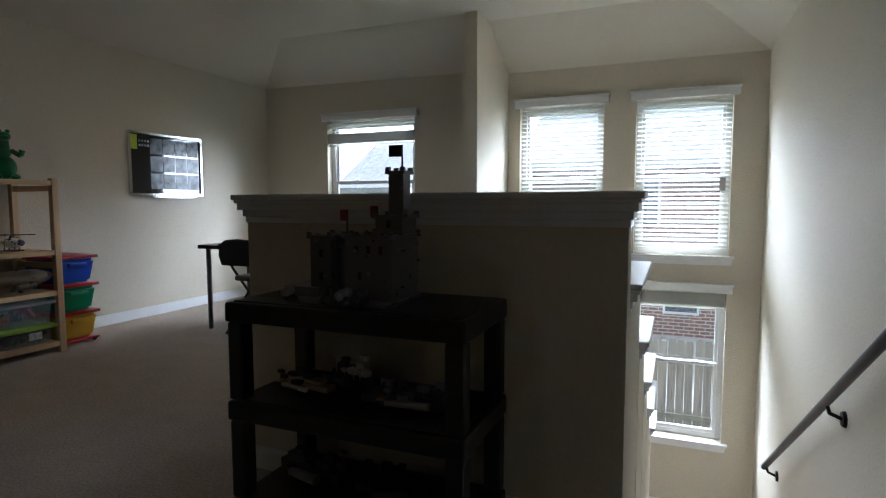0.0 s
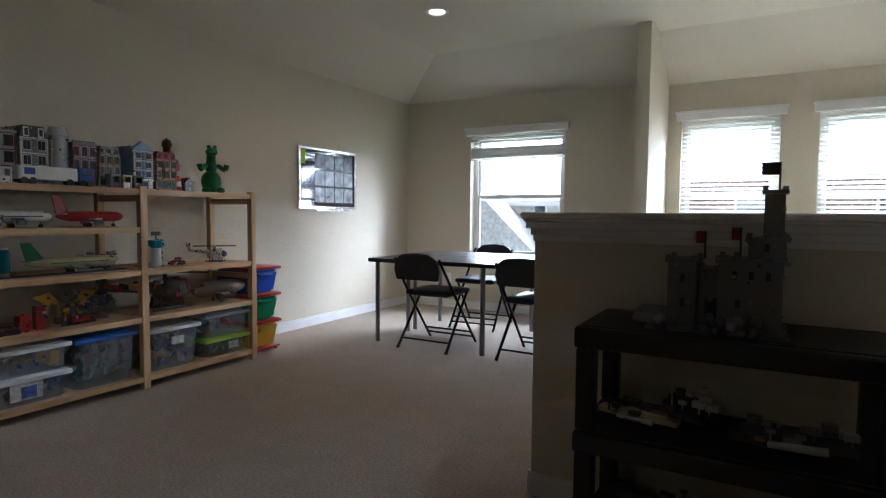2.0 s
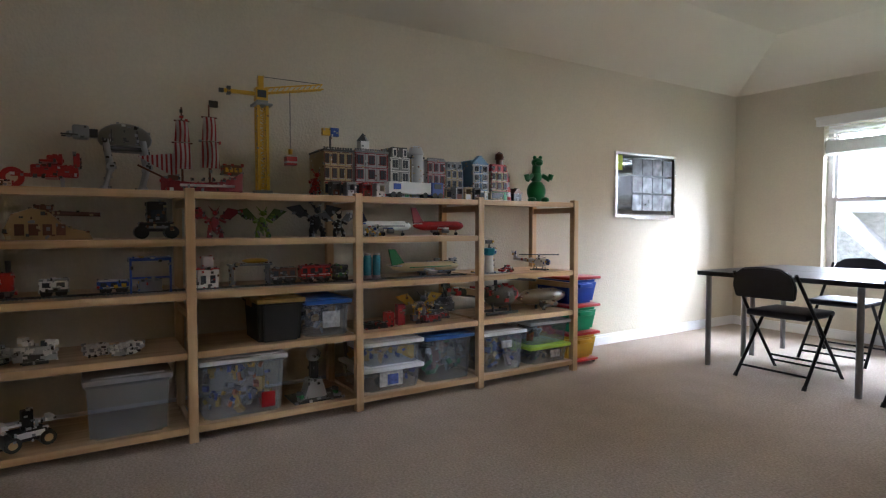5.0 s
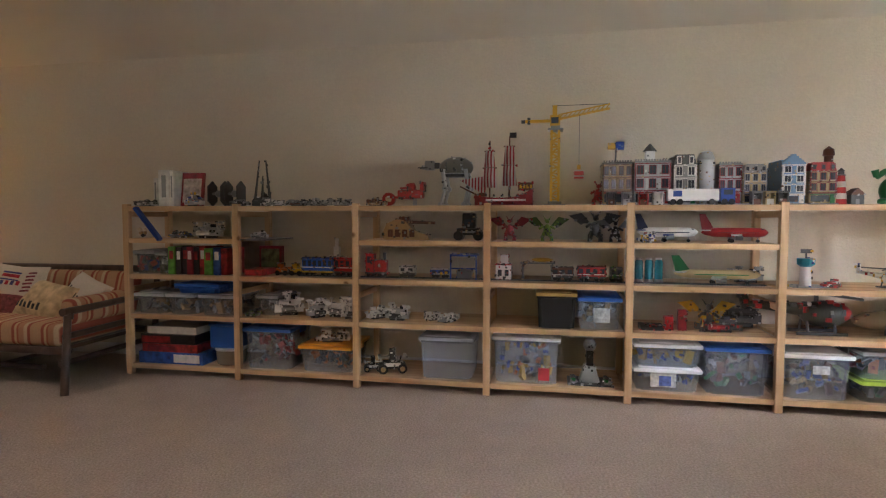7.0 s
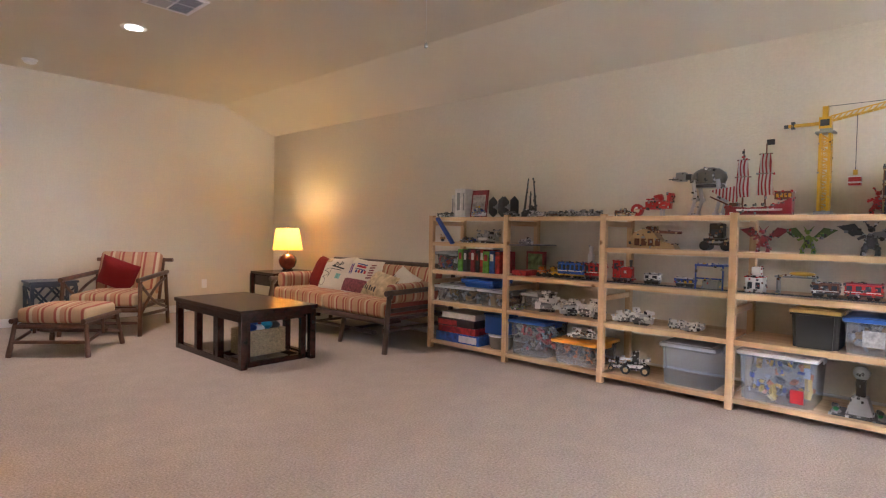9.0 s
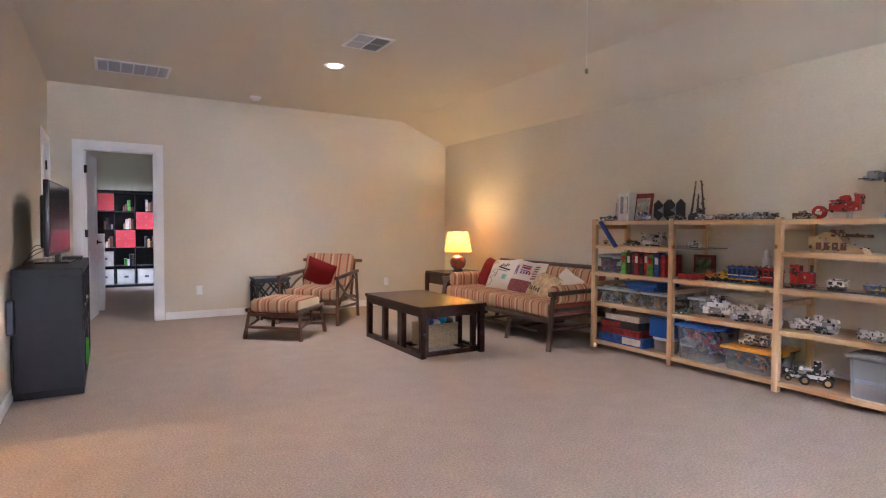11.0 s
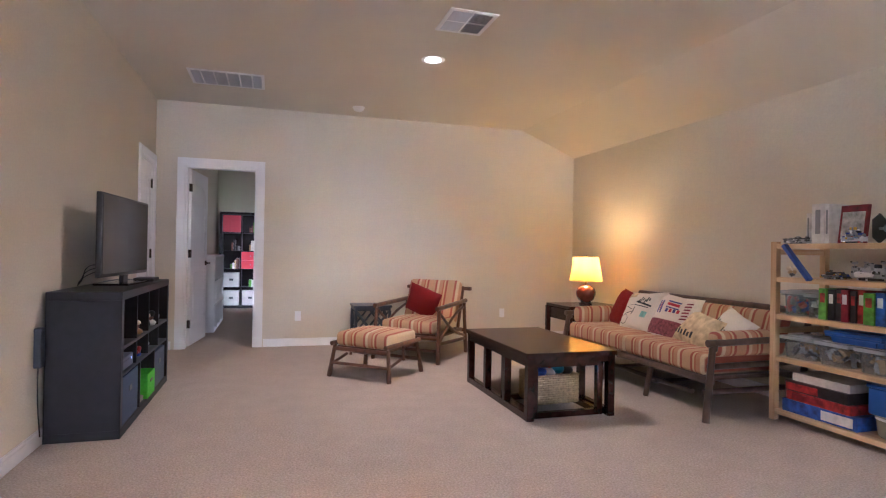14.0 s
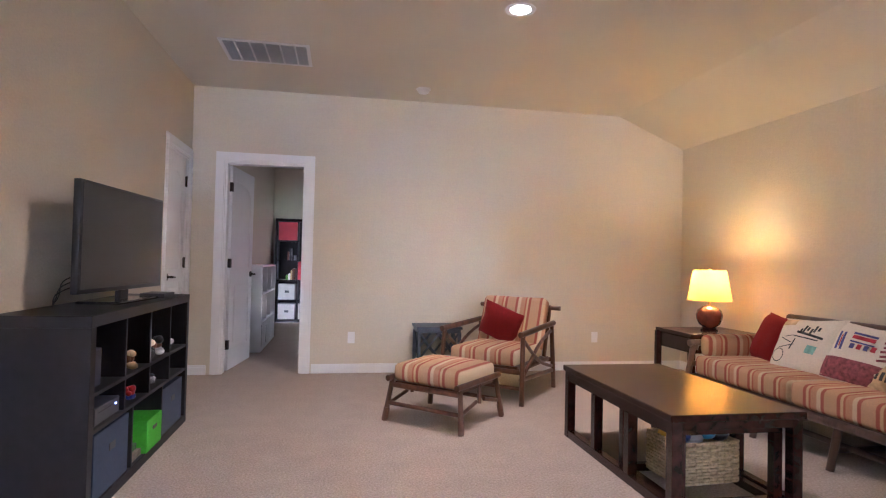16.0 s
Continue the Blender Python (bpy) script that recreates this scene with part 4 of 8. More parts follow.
LOND += [(0.58 + 0.03 * (i % 2), 0.84, -0.1 + 0.14 * i, -0.03 + 0.14 * i, PLUM, 18) for i in range(6)] + [(-0.9, 0.9, -0.9, -0.25, PLUM, 0)]
pillow("london_pillow", lean(-3.84, 0.595, 28, 3, 3, 0.06), 0.47, 0.42, 0.15, LINEN, "cream pillow printed with red and blue shapes", LOND)
pillow("tan_pillow", lean(-3.45, 0.545, 42, -6, 8, 0.14), 0.46, 0.30, 0.14, TANPR, "tan printed pillow lying against the arm",
       [(-0.8 + 0.2 * i, -0.68 + 0.2 * i, -0.75, -0.5 + 0.1 * (i % 2), INK, 8) for i in range(6)])
pillow("white_pillow", lean(-3.22, 0.575, 34, 10, 26, 0.07), 0.32, 0.30, 0.12, LINEN, "small white pillow with dark print, corner up",
       [(-0.7 + 0.16 * i, -0.62 + 0.16 * i, -0.5, 0.25 - 0.08 * i, INK, 10) for i in range(6)])

# end table with lamp
et = thing("end_table", pose(-4.13, -5.46, 0), "dark espresso end table with a drawer", "end table")
part("tabletop", box(B(), -0.33, 0.33, -0.27, 0.27, 0.535, 0.565, 0.004), DARKW, et)
part("apron", box(B(), -0.30, 0.30, -0.245, 0.245, 0.40, 0.534), DARKW, et)
part("drawer_front", box(B(), -0.27, 0.27, 0.2455, 0.257, 0.41, 0.525, 0.003), DARKW, et)
part("drawer_knob", cyl(B(), (0, 0.257, 0.468), (0, 0.275, 0.468), 0.012), STEEL, et, "small metal knob", True)
part("side_panel", box(B(), 0.3005, 0.312, -0.22, 0.22, 0.41, 0.525, 0.003), DARKW, et)
for sx in (-1, 1):
    for sy in (-1, 1):
        part("leg", box(B(), sx * 0.315 - 0.025, sx * 0.315 + 0.025, sy * 0.25 - 0.02, sy * 0.25 + 0.02, 0, 0.535, 0.003), DARKW, et)
LX, LY = -4.15, -5.45
tl = thing("table_lamp", pose(LX, LY, 0.565), "round red-brown lamp with a glowing cream shade", "lamp")
CERAM = mat("red_brown_glaze", (0.16, 0.035, 0.018), 0.15, var=0.5, scale=9, coat=0.6)
part("foot", lathe(B(), [(0.07, 0.0), (0.072, 0.012), (0.06, 0.02), (0.058, 0.03)]), DARKW, tl, "dark wooden foot", True)
part("body", lathe(B(), [(0.05, 0.03), (0.085, 0.055), (0.108, 0.10), (0.112, 0.14), (0.098, 0.18), (0.06, 0.21), (0.03, 0.22)]), CERAM, tl, "", True)
part("neck", cyl(B(), (0, 0, 0.22), (0, 0, 0.30), 0.010), mat("brass", (0.5, 0.33, 0.12), 0.3, metal=1.0), tl, "brass neck", True)
SHADE = mat("lampshade_cloth", (0.80, 0.62, 0.28), 0.8, var=0.04, scale=60)
_n = SHADE.node_tree.nodes
_t, _m = _n.new("ShaderNodeBsdfTranslucent"), _n.new("ShaderNodeMixShader")
_t.inputs["Color"].default_value = (0.80, 0.50, 0.09, 1)
_m.inputs[0].default_value = 0.5
SHADE.node_tree.links.new(_n["Principled BSDF"].outputs[0], _m.inputs[1])
SHADE.node_tree.links.new(_t.outputs[0], _m.inputs[2])
SHADE.node_tree.links.new(_m.outputs[0], _n["Material Output"].inputs["Surface"])
bm = B()
seg = 40
for r0, z0, r1, z1 in ((0.185, 0.265, 0.135, 0.535),):
    a = [bm.verts.new((r0 * math.cos(6.28319 * i / seg), r0 * math.sin(6.28319 * i / seg), z0)) for i in range(seg)]
    b = [bm.verts.new((r1 * math.cos(6.28319 * i / seg), r1 * math.sin(6.28319 * i / seg), z1)) for i in range(seg)]
    for i in range(seg):
        bm.faces.new((a[i], a[(i + 1) % seg], b[(i + 1) % seg], b[i]))
bmesh.ops.solidify(bm, geom=bm.faces[:], thickness=0.002)
part("shade", bm, SHADE, tl, "glowing cream drum shade", True)
part("finial", cyl(B(), (0, 0, 0.53), (0, 0, 0.555), 0.007), TANP, tl, "brown wooden finial", True)
lamp("lamp_bulb", "POINT", pose(LX, LY, 0.565 + 0.455), 6.2, (1.0, 0.64, 0.22), r=0.06)

# ---- coffee table with a nested frame and a basket ----
ct = thing("coffee_table", pose(0, 0, 0), "dark espresso coffee table on open square legs", "coffee table")
CX0, CX1, CY0, CY1, CH = -3.06, -2.39, -4.46, -3.245, 0.46
part("tabletop", box(B(), CX0 - 0.012, CX1 + 0.012, CY0 - 0.012, CY1 + 0.012, CH - 0.035, CH, 0.005), DARKW, ct)
L = 0.052
for x in (CX0, CX1 - L):
    part("apron", box(B(), x + 0.002, x + L - 0.002, CY0 + L, CY1 - L, CH - 0.095, CH - 0.0355, 0.002), DARKW, ct)
    part("base_rail", box(B(), x + 0.002, x + L - 0.002, CY0 + L, CY1 - L, 0.0, 0.05, 0.003), DARKW, ct)
    for y in (CY0, CY0 + 0.388, CY0 + 0.776, CY1 - L):
        z0, z1 = (0.0, CH - 0.0355) if y in (CY0, CY1 - L) else (0.0505, CH - 0.0955)
        part("leg", box(B(), x, x + L, y, y + L, z0, z1, 0.003), DARKW, ct)
for y in (CY0, CY1 - L):
    part("apron", box(B(), CX0 + L, CX1 - L, y + 0.002, y + L - 0.002, CH - 0.075, CH - 0.0355, 0.002), DARKW, ct)
nt = thing("nesting_table", pose(0, 0, 0), "dark espresso nesting table pushed under the coffee table", "side table")
part("tabletop", box(B(), CX0 + 0.06, CX1 - 0.06, CY1 - 0.60, CY1 - 0.055, CH - 0.112, CH - 0.082, 0.003), DARKW, nt)
for y in (CY1 - 0.60, CY1 - 0.055 - 0.045):
    for x in (CX0 + 0.06, CX1 - 0.06 - 0.045):
        part("leg", box(B(), x, x + 0.045, y, y + 0.045, 0.0, CH - 0.1125, 0.003), DARKW, nt)
    part("base_rail", box(B(), CX0 + 0.1055, CX1 - 0.1055, y + 0.002, y + 0.043, 0.0, 0.04, 0.002), DARKW, nt)
for x in (CX0 + 0.06, CX1 - 0.06 - 0.045):
    part("base_rail", box(B(), x + 0.002, x + 0.043, CY1 - 0.5545, CY1 - 0.1005, 0.0, 0.04, 0.002), DARKW, nt)
WICK = mat("sea_grass", (0.40, 0.30, 0.17), 0.8, var=0.3, scale=60)
bk = thing("basket", pose(-2.74, -3.62, 0.04, 0, 0, 4), "woven sea-grass basket full of toys", "basket")
bm = B()
BW, BD, BH = 0.17, 0.13, 0.21
for k in range(13):
    z = 0.01 + k * BH / 13
    for sx, sy, lx, ly in ((0, -1, BW, 0), (0, 1, BW, 0), (-1, 0, 0, BD), (1, 0, 0, BD)):
        for j in range(8):
            u0, u1 = j / 8 * 2 - 1, (j + 1) / 8 * 2 - 1
            o = 0.004 if (j + k) % 2 else -0.001
            if lx:
                cyl(bm, (u0 * BW, sy * (BD + o), z), (u1 * BW, sy * (BD + o), z), 0.009, seg=6)
            else:
                cyl(bm, (sx * (BW + o), u0 * BD, z), (sx * (BW + o), u1 * BD, z), 0.009, seg=6)
box(bm, -BW, BW, -BD, BD, 0.0, 0.012)
part("weave", bm, WICK, bk)
for i, c in enumerate((BLUEP, REDP, BLUEP, YELP, DGREY, plastic("cyan_plastic", (0.03, 0.35, 0.6)), WHITEP, BLUEP)):
    bm = B()
    ball(bm, (-0.12 + 0.075 * (i % 4), -0.05 + 0.1 * (i // 4), BH + 0.012 * (i % 3)), 0.05, 1.1, 0.9, 0.7, 10)
    part("toy_piece", bm, c, bk, "", True)

# ---- armchair, ottoman and side table ----
ang = math.degrees(math.atan2(0.63, 0.77))
AC = pose(-2.32, -5.76, 0, 0, 0, -ang)
ac = thing("armchair", AC, "rattan armchair with striped red and tan cushions", "armchair")
HWD, HDP = 0.355, 0.40
part("seat_cushion", cushion(B(), -0.30, 0.30, -0.27, 0.38, 0.29, 0.415), STRIPE_X, ac, "", True)
bm = B()
cushion(bm, -0.31, 0.31, -0.065, 0.065, -0.25, 0.24, 0.04, 0)
bmesh.ops.transform(bm, matrix=pose(0, -0.30, 0.575, 22), verts=bm.verts)
part("back_cushion", bm, STRIPE_X, ac, "", True)
for s in (-1, 1):
    part("front_leg", cyl(B(), (s * (HWD + 0.015), HDP + 0.02, 0), (s * HWD, HDP - 0.03, 0.555), 0.021, 0.019), RATTAN, ac, "", True)
    part("rear_leg", cyl(B(), (s * (HWD + 0.01), -HDP, 0), (s * HWD, -HDP + 0.05, 0.56), 0.021, 0.019), RATTAN, ac, "", True)
    part("arm", cyl(B(), (s * HWD, HDP + 0.02, 0.555), (s * HWD, -HDP, 0.585), 0.024), RATTAN, ac, "", True)
    part("side_rail", cyl(B(), (s * HWD, HDP, 0.20), (s * HWD, -HDP, 0.16), 0.018), RATTAN, ac, "", True)
    part("seat_rail", cyl(B(), (s * 0.32, HDP - 0.01, 0.265), (s * 0.32, -HDP + 0.05, 0.265), 0.02), RATTAN, ac, "", True)
    for a, b in (((HDP - 0.06, 0.50), (-HDP + 0.04, 0.20)), ((HDP - 0.06, 0.22), (-HDP + 0.08, 0.52))):
        bm = B()
        pts = []
        for i in range(7):
            u = i / 6
            pts.append(Vector((s * HWD, a[0] + (b[0] - a[0]) * u, a[1] + (b[1] - a[1]) * u + (-0.05 if a[1] > b[1] else 0.05) * math.sin(math.pi * u))))
        for p, q in zip(pts, pts[1:]):
            cyl(bm, p, q, 0.015)
        part("cross_brace", bm, RATTAN, ac, "", True)
    part("back_post", cyl(B(), (s * 0.30, -0.30, 0.25), (s * 0.30, -0.46, 0.735), 0.018), RATTAN, ac, "", True)
part("front_rail", cyl(B(), (-HWD, HDP - 0.01, 0.255), (HWD, HDP - 0.01, 0.255), 0.021), RATTAN, ac, "", True)
part("front_stretcher", cyl(B(), (-HWD, HDP, 0.13), (HWD, HDP, 0.13), 0.016), RATTAN, ac, "", True)
part("rear_rail", cyl(B(), (-HWD, -HDP + 0.03, 0.255), (HWD, -HDP + 0.03, 0.255), 0.02), RATTAN, ac, "", True)
part("top_rail", cyl(B(), (-0.40, -0.455, 0.715), (0.40, -0.455, 0.715), 0.021), RATTAN, ac, "", True)
part("seat_deck", box(B(), -0.31, 0.31, -0.30, 0.36, 0.262, 0.29), RATTAN, ac)
pillow("red_pillow", AC @ pose(0.05, -0.13, 0.575, -26, 0, 0) @ pose(0, 0, 0, 0, 24, 180), 0.37, 0.37, 0.14, REDCL, "dark red square pillow on the armchair")

OT = pose(-1.675, -4.935, 0, 0, 0, -ang - 3)
ot = thing("ottoman", OT @ Matrix.Diagonal((0.93, 0.93, 1, 1)), "rattan ottoman with a striped red and tan cushion", "ottoman")
part("cushion", cushion(B(), -0.295, 0.295, -0.28, 0.28, 0.275, 0.40, 0.04, 0.025), STRIPE_X, ot, "", True)
part("seat_deck", box(B(), -0.28, 0.28, -0.26, 0.26, 0.25, 0.275), RATTAN, ot)
for s in (-1, 1):
    for q in (-1, 1):
        part("leg", cyl(B(), (s * 0.335, q * 0.315, 0), (s * 0.295, q * 0.275, 0.30), 0.021, 0.018), RATTAN, ot, "", True)
        part("foot_binding", cyl(B(), (s * 0.334, q * 0.314, 0.01), (s * 0.322, q * 0.302, 0.09), 0.024, seg=12), RATTAN, ot, "worn pale binding", True)
        part("brace", cyl(B(), (s * 0.31, q * 0.29, 0.12), (s * 0.31, q * 0.06, 0.17), 0.014), RATTAN, ot, "", True)
    part("side_rail", cyl(B(), (s * 0.30, -0.33, 0.30), (s * 0.30, 0.33, 0.30), 0.021), RATTAN, ot, "", True)
    part("side_post", cyl(B(), (s * 0.305, 0, 0.15), (s * 0.30, 0, 0.30), 0.015), RATTAN, ot, "", True)
    part("end_rail", cyl(B(), (-0.30, s * 0.28, 0.25), (0.30, s * 0.28, 0.25), 0.019), RATTAN, ot, "", True)
    part("stretcher", cyl(B(), (-0.32, s * 0.30, 0.125), (0.32, s * 0.30, 0.125), 0.015), RATTAN, ot, "", True)

SLATE = mat("slate_blue_paint", (0.045, 0.055, 0.075), 0.4, var=0.15, scale=20)
sd = thing("side_table", pose(-1.86, -6.40, 0, 0, 0, 0), "small dark slate side table with lattice sides", "side table")
part("tabletop", box(B(), -0.22, 0.22, -0.19, 0.19, 0.475, 0.50, 0.004), SLATE, sd)
part("apron", box(B(), -0.205, 0.205, -0.175, 0.175, 0.44, 0.475), SLATE, sd)
part("lower_shelf", box(B(), -0.19, 0.19, -0.16, 0.16, 0.16, 0.175), SLATE, sd)
for s in (-1, 1):
    for q in (-1, 1):
        part("leg", box(B(), s * 0.195 - 0.016, s * 0.195 + 0.016, q * 0.165 - 0.016, q * 0.165 + 0.016, 0, 0.44, 0.002), SLATE, sd)
    for a, b in ((-1, 1), (1, -1)):
        part("lattice", cyl(B(), (a * 0.19, s * 0.165, 0.44), (b * 0.0, s * 0.165, 0.20), 0.011, seg=8), SLATE, sd)
        part("lattice", cyl(B(), (a * 0.0, s * 0.165, 0.44), (b * 0.19, s * 0.165, 0.20), 0.011, seg=8), SLATE, sd)
    part("side_slat", cyl(B(), (s * 0.195, -0.15, 0.43), (s * 0.195, 0.15, 0.20), 0.011, seg=8), SLATE, sd)

# ---- nook: tables and folding chairs ----
TOPB = mat("black_table_top", (0.018, 0.018, 0.02), 0.32, var=0.15, scale=30)
for y, legs in ((3.19, ((0.06, 0.06), (1.05, 0.06), (1.905, 0.06), (0.06, 0.54), (1.905, 0.54))), (3.793, ((0.06, 0.54), (1.05, 0.54), (1.905, 0.54), (0.06, 0.06), (1.905, 0.06)))):
    t0 = thing("table", pose(-3.75, y, 0), "long black-topped table on grey steel legs", "table", "tables pushed together")
    part("tabletop", box(B(), 0, 1.965, 0, 0.598, 0.685, 0.718, 0.004), TOPB, t0)
    for lx, ly in legs:
        part("leg", cyl(B(), (lx, ly, 0), (lx, ly, 0.685), 0.02, seg=16), STEEL, t0, "", True)
VINYL = mat("black_vinyl", (0.013, 0.015, 0.027), 0.4, var=0.2, scale=40, bump=0.15, bscale=200)
fc = thing("folding_chair", pose(-3.18, 3.40, 0), "black padded metal folding chair at the table", "folding chair", "chairs round the table")
bm = B()
prof = [(-0.19, 0.0), (-0.205, 0.08), (-0.185, 0.16), (-0.12, 0.205), (0.0, 0.215), (0.12, 0.205), (0.185, 0.16), (0.205, 0.08), (0.19, 0.0)]
prism(bm, prof, "y", -0.017, 0.017)
bmesh.ops.bevel(bm, geom=bm.edges[:], offset=0.008, segments=2, affect="EDGES")
bmesh.ops.transform(bm, matrix=pose(0, -0.33, 0.575, 10), verts=bm.verts)
part("backrest", bm, VINYL, fc, "", True)
bm = B()
cushion(bm, -0.20, 0.20, -0.20, 0.20, 0.43, 0.475, 0.018, 0.012)
part("seat", bm, VINYL, fc, "", True)
for s in (-1, 1):
    bm = B()
    pts = [(s * 0.225, 0.26, 0.0), (s * 0.215, -0.18, 0.52), (s * 0.20, -0.345, 0.74)]
    for p, q in zip(pts, pts[1:]):
        cyl(bm, p, q, 0.0115)
    part("front_leg", bm, BLACKM, fc, "", True)
    part("rear_leg", cyl(B(), (s * 0.225, -0.27, 0.0), (s * 0.215, 0.10, 0.45), 0.0115), BLACKM, fc, "", True)
    part("foot_cap", cyl(B(), (s * 0.225, -0.272, 0.0), (s * 0.225, -0.255, 0.022), 0.014), BLACKP, fc)
for y, z in ((-0.21, 0.075), (0.215, 0.055), (0.18, 0.10)):
    part("crossbar", cyl(B(), (-0.222, y, z), (0.222, y, z), 0.008), BLACKM, fc, "", True)
copy_thing(fc, pose(-2.31, 3.43, 0, 0, 0, -2))
copy_thing(fc, pose(-3.24, 4.36, 0, 0, 0, 184))
copy_thing(fc, pose(-2.32, 4.40, 0, 0, 0, 178))

# ---- black utility shelf with the toy castle ----
us = thing("utility_shelf", pose(0, 0, 0), "black plastic three-tier utility shelf by the low wall", "utility shelf")
UX0, UX1, UY0, UY1 = -1.325, -0.54, 0.945, 1.335
for z in (0.14, 0.455, 0.765):
    bm = B()
    box(bm, UX0, UX1, UY0, UY1, z - 0.065, z - 0.004, 0.008)
    box(bm, UX0 + 0.02, UX1 - 0.02, UY0 + 0.02, UY1 - 0.02, z - 0.01, z, 0.003)
    part("tier", bm, BLACKP, us)
for x in (UX0 + 0.005, UX1 - 0.06):
    for y in (UY0 + 0.005, UY1 - 0.06):
        for z0, z1 in ((0.0, 0.074), (0.1405, 0.389), (0.4555, 0.699)):
            part("leg", box(B(), x, x + 0.055, y, y + 0.055, z0, z1, 0.008), BLACKP, us)

# ---- what stands on the shelves: storage bins ----
TUB = clear("clear_plastic", (0.70, 0.76, 0.82), 0.14, 0.2)
LIDW, LIDB, LIDO, LIDG, LIDC = plastic("white_lid", (0.78, 0.80, 0.84)), plastic("blue_lid", (0.02, 0.10, 0.42)), plastic("orange_lid", (0.75, 0.30, 0.01)), plastic("lime_lid", (0.42, 0.62, 0.06)), clear("frosted_lid", (0.6, 0.62, 0.65), 0.6)
PALEGREY = plastic("light_grey_plastic", (0.42, 0.44, 0.46))


def heap(parent, w, d, h, cols, seed, n=60):
    """Loose toy bricks that fill a tub; one part for each colour."""
    rnd = random.Random(seed)
    for ci, c in enumerate(cols):
        c = {WHITEP: PALEGREY, GREYP: DGREY}.get(c, c)
        bm = B()
        for _ in range(n // len(cols)):
            s = rnd.uniform(0.012, 0.035)
            m = pose(rnd.uniform(-d / 2, d / 2) * 0.84, rnd.uniform(-w / 2, w / 2) * 0.86, rnd.uniform(0.03, h * 0.86), rnd.uniform(0, 180), rnd.uniform(0, 180), rnd.uniform(0, 180))
            bmesh.ops.create_cube(bm, size=1, matrix=m @ Matrix.Diagonal((s * rnd.uniform(1, 2.6), s * rnd.uniform(0.8, 1.5), s * 0.7, 1)))
        part("brick_heap", bm, c, parent)["kind"] = "stuff"


def tub(y0, y1, z, h, lid, cols, seed, label, depth=0.40, x1=None, body=None, taper=0.93, name="storage_bin", latch=None):
    x1 = XF - 0.025 if x1 is None else x1
    w, d = y1 - y0, depth
    t = thing(name, pose(x1 - d / 2, (y0 + y1) / 2, z), label, "storage bin", "storage bins on the shelves")
    lh = 0.03
    bm = B()
    r = bmesh.ops.create_cube(bm, size=1, matrix=Matrix.LocRotScale((0, 0, (h - lh) / 2), None, (d * 0.96, w * 0.96, h - lh)))
    for v in bm.verts:
        if v.co.z < h * 0.3:
            v.co.x *= taper
            v.co.y *= taper
    bmesh.ops.bevel(bm, geom=[e for e in bm.edges if abs(e.verts[0].co.z - e.verts[1].co.z) > h * 0.3], offset=0.025, segments=3, affect="EDGES")
    bmesh.ops.delete(bm, geom=[f for f in bm.faces if f.calc_center_median().z > h - lh - 0.002], context="FACES_ONLY")
    bmesh.ops.solidify(bm, geom=bm.faces[:], thickness=0.003)
    part("tub", bm, body or TUB, t, "", True)
    bm = B()
    for a, b, c, e in ((-d / 2, d / 2, -w / 2, -w / 2 + 0.014), (-d / 2, d / 2, w / 2 - 0.014, w / 2), (-d / 2, -d / 2 + 0.014, -w / 2 + 0.014, w / 2 - 0.014), (d / 2 - 0.014, d / 2, -w / 2 + 0.014, w / 2 - 0.014)):
        box(bm, a, b, c, e, h - lh - 0.012, h - lh, 0.003)
    part("rim", bm, body or TUB, t)
    bm = B()
    box(bm, -d / 2 - 0.004, d / 2 + 0.004, -w / 2 - 0.004, w / 2 + 0.004, h - lh, h - 0.006, 0.005)
    box(bm, -d / 2 + 0.03, d / 2 - 0.03, -w / 2 + 0.03, w / 2 - 0.03, h - 0.008, h, 0.004)
    part("lid", bm, lid, t, "", True)
    for s in (-1, 1):
        part("latch", box(B(), -0.05, 0.05, s * (w / 2 + 0.004) - 0.004, s * (w / 2 + 0.004) + 0.004, h - 0.055, h - 0.012, 0.003), latch or lid, t)
    if cols:
        heap(t, w * 0.9, d * 0.9, h - lh, cols, seed)
    return t


def tub_label(t, d, w, z0, z1, y0, y1, col):
    part("paper_label", box(B(), d / 2 * 0.97, d / 2 * 0.97 + 0.004, y0, y1, z0, z1), col, t, "printed paper label")


PAPER = mat("white_paper", (0.5, 0.5, 0.49), 0.7, var=0.35, scale=40)
BLUEPR = mat("blue_print", (0.08, 0.12, 0.4), 0.6, var=0.5, scale=40)
ZL = [z + 0.001 for z in LV]
# bottom shelf
tub(-2.02, -1.66, ZL[0], 0.295, LIDB, [REDP, GREYP, WHITEP, REDP, BROWN], 11, "clear tub with blue lid, full of red toys")
tub(-1.60, -1.22, ZL[0], 0.19, LIDO, [ORANGE, DGREY, GREYP], 12, "clear low tub with orange lid")
tub(-0.745, -0.385, ZL[0], 0.285, LIDC, [], 13, "empty-looking clear tub with frosted lid", latch=GREYP)
t = tub(-0.26, 0.17, ZL[0], 0.31, LIDW, [YELP, BLUEP, GREYP, YELP, ORANGE, WHITEP], 14, "large clear tub with white lid and mixed bricks")
tub_label(t, 0.40, 0.43, 0.03, 0.11, 0.08, 0.15, REDP)
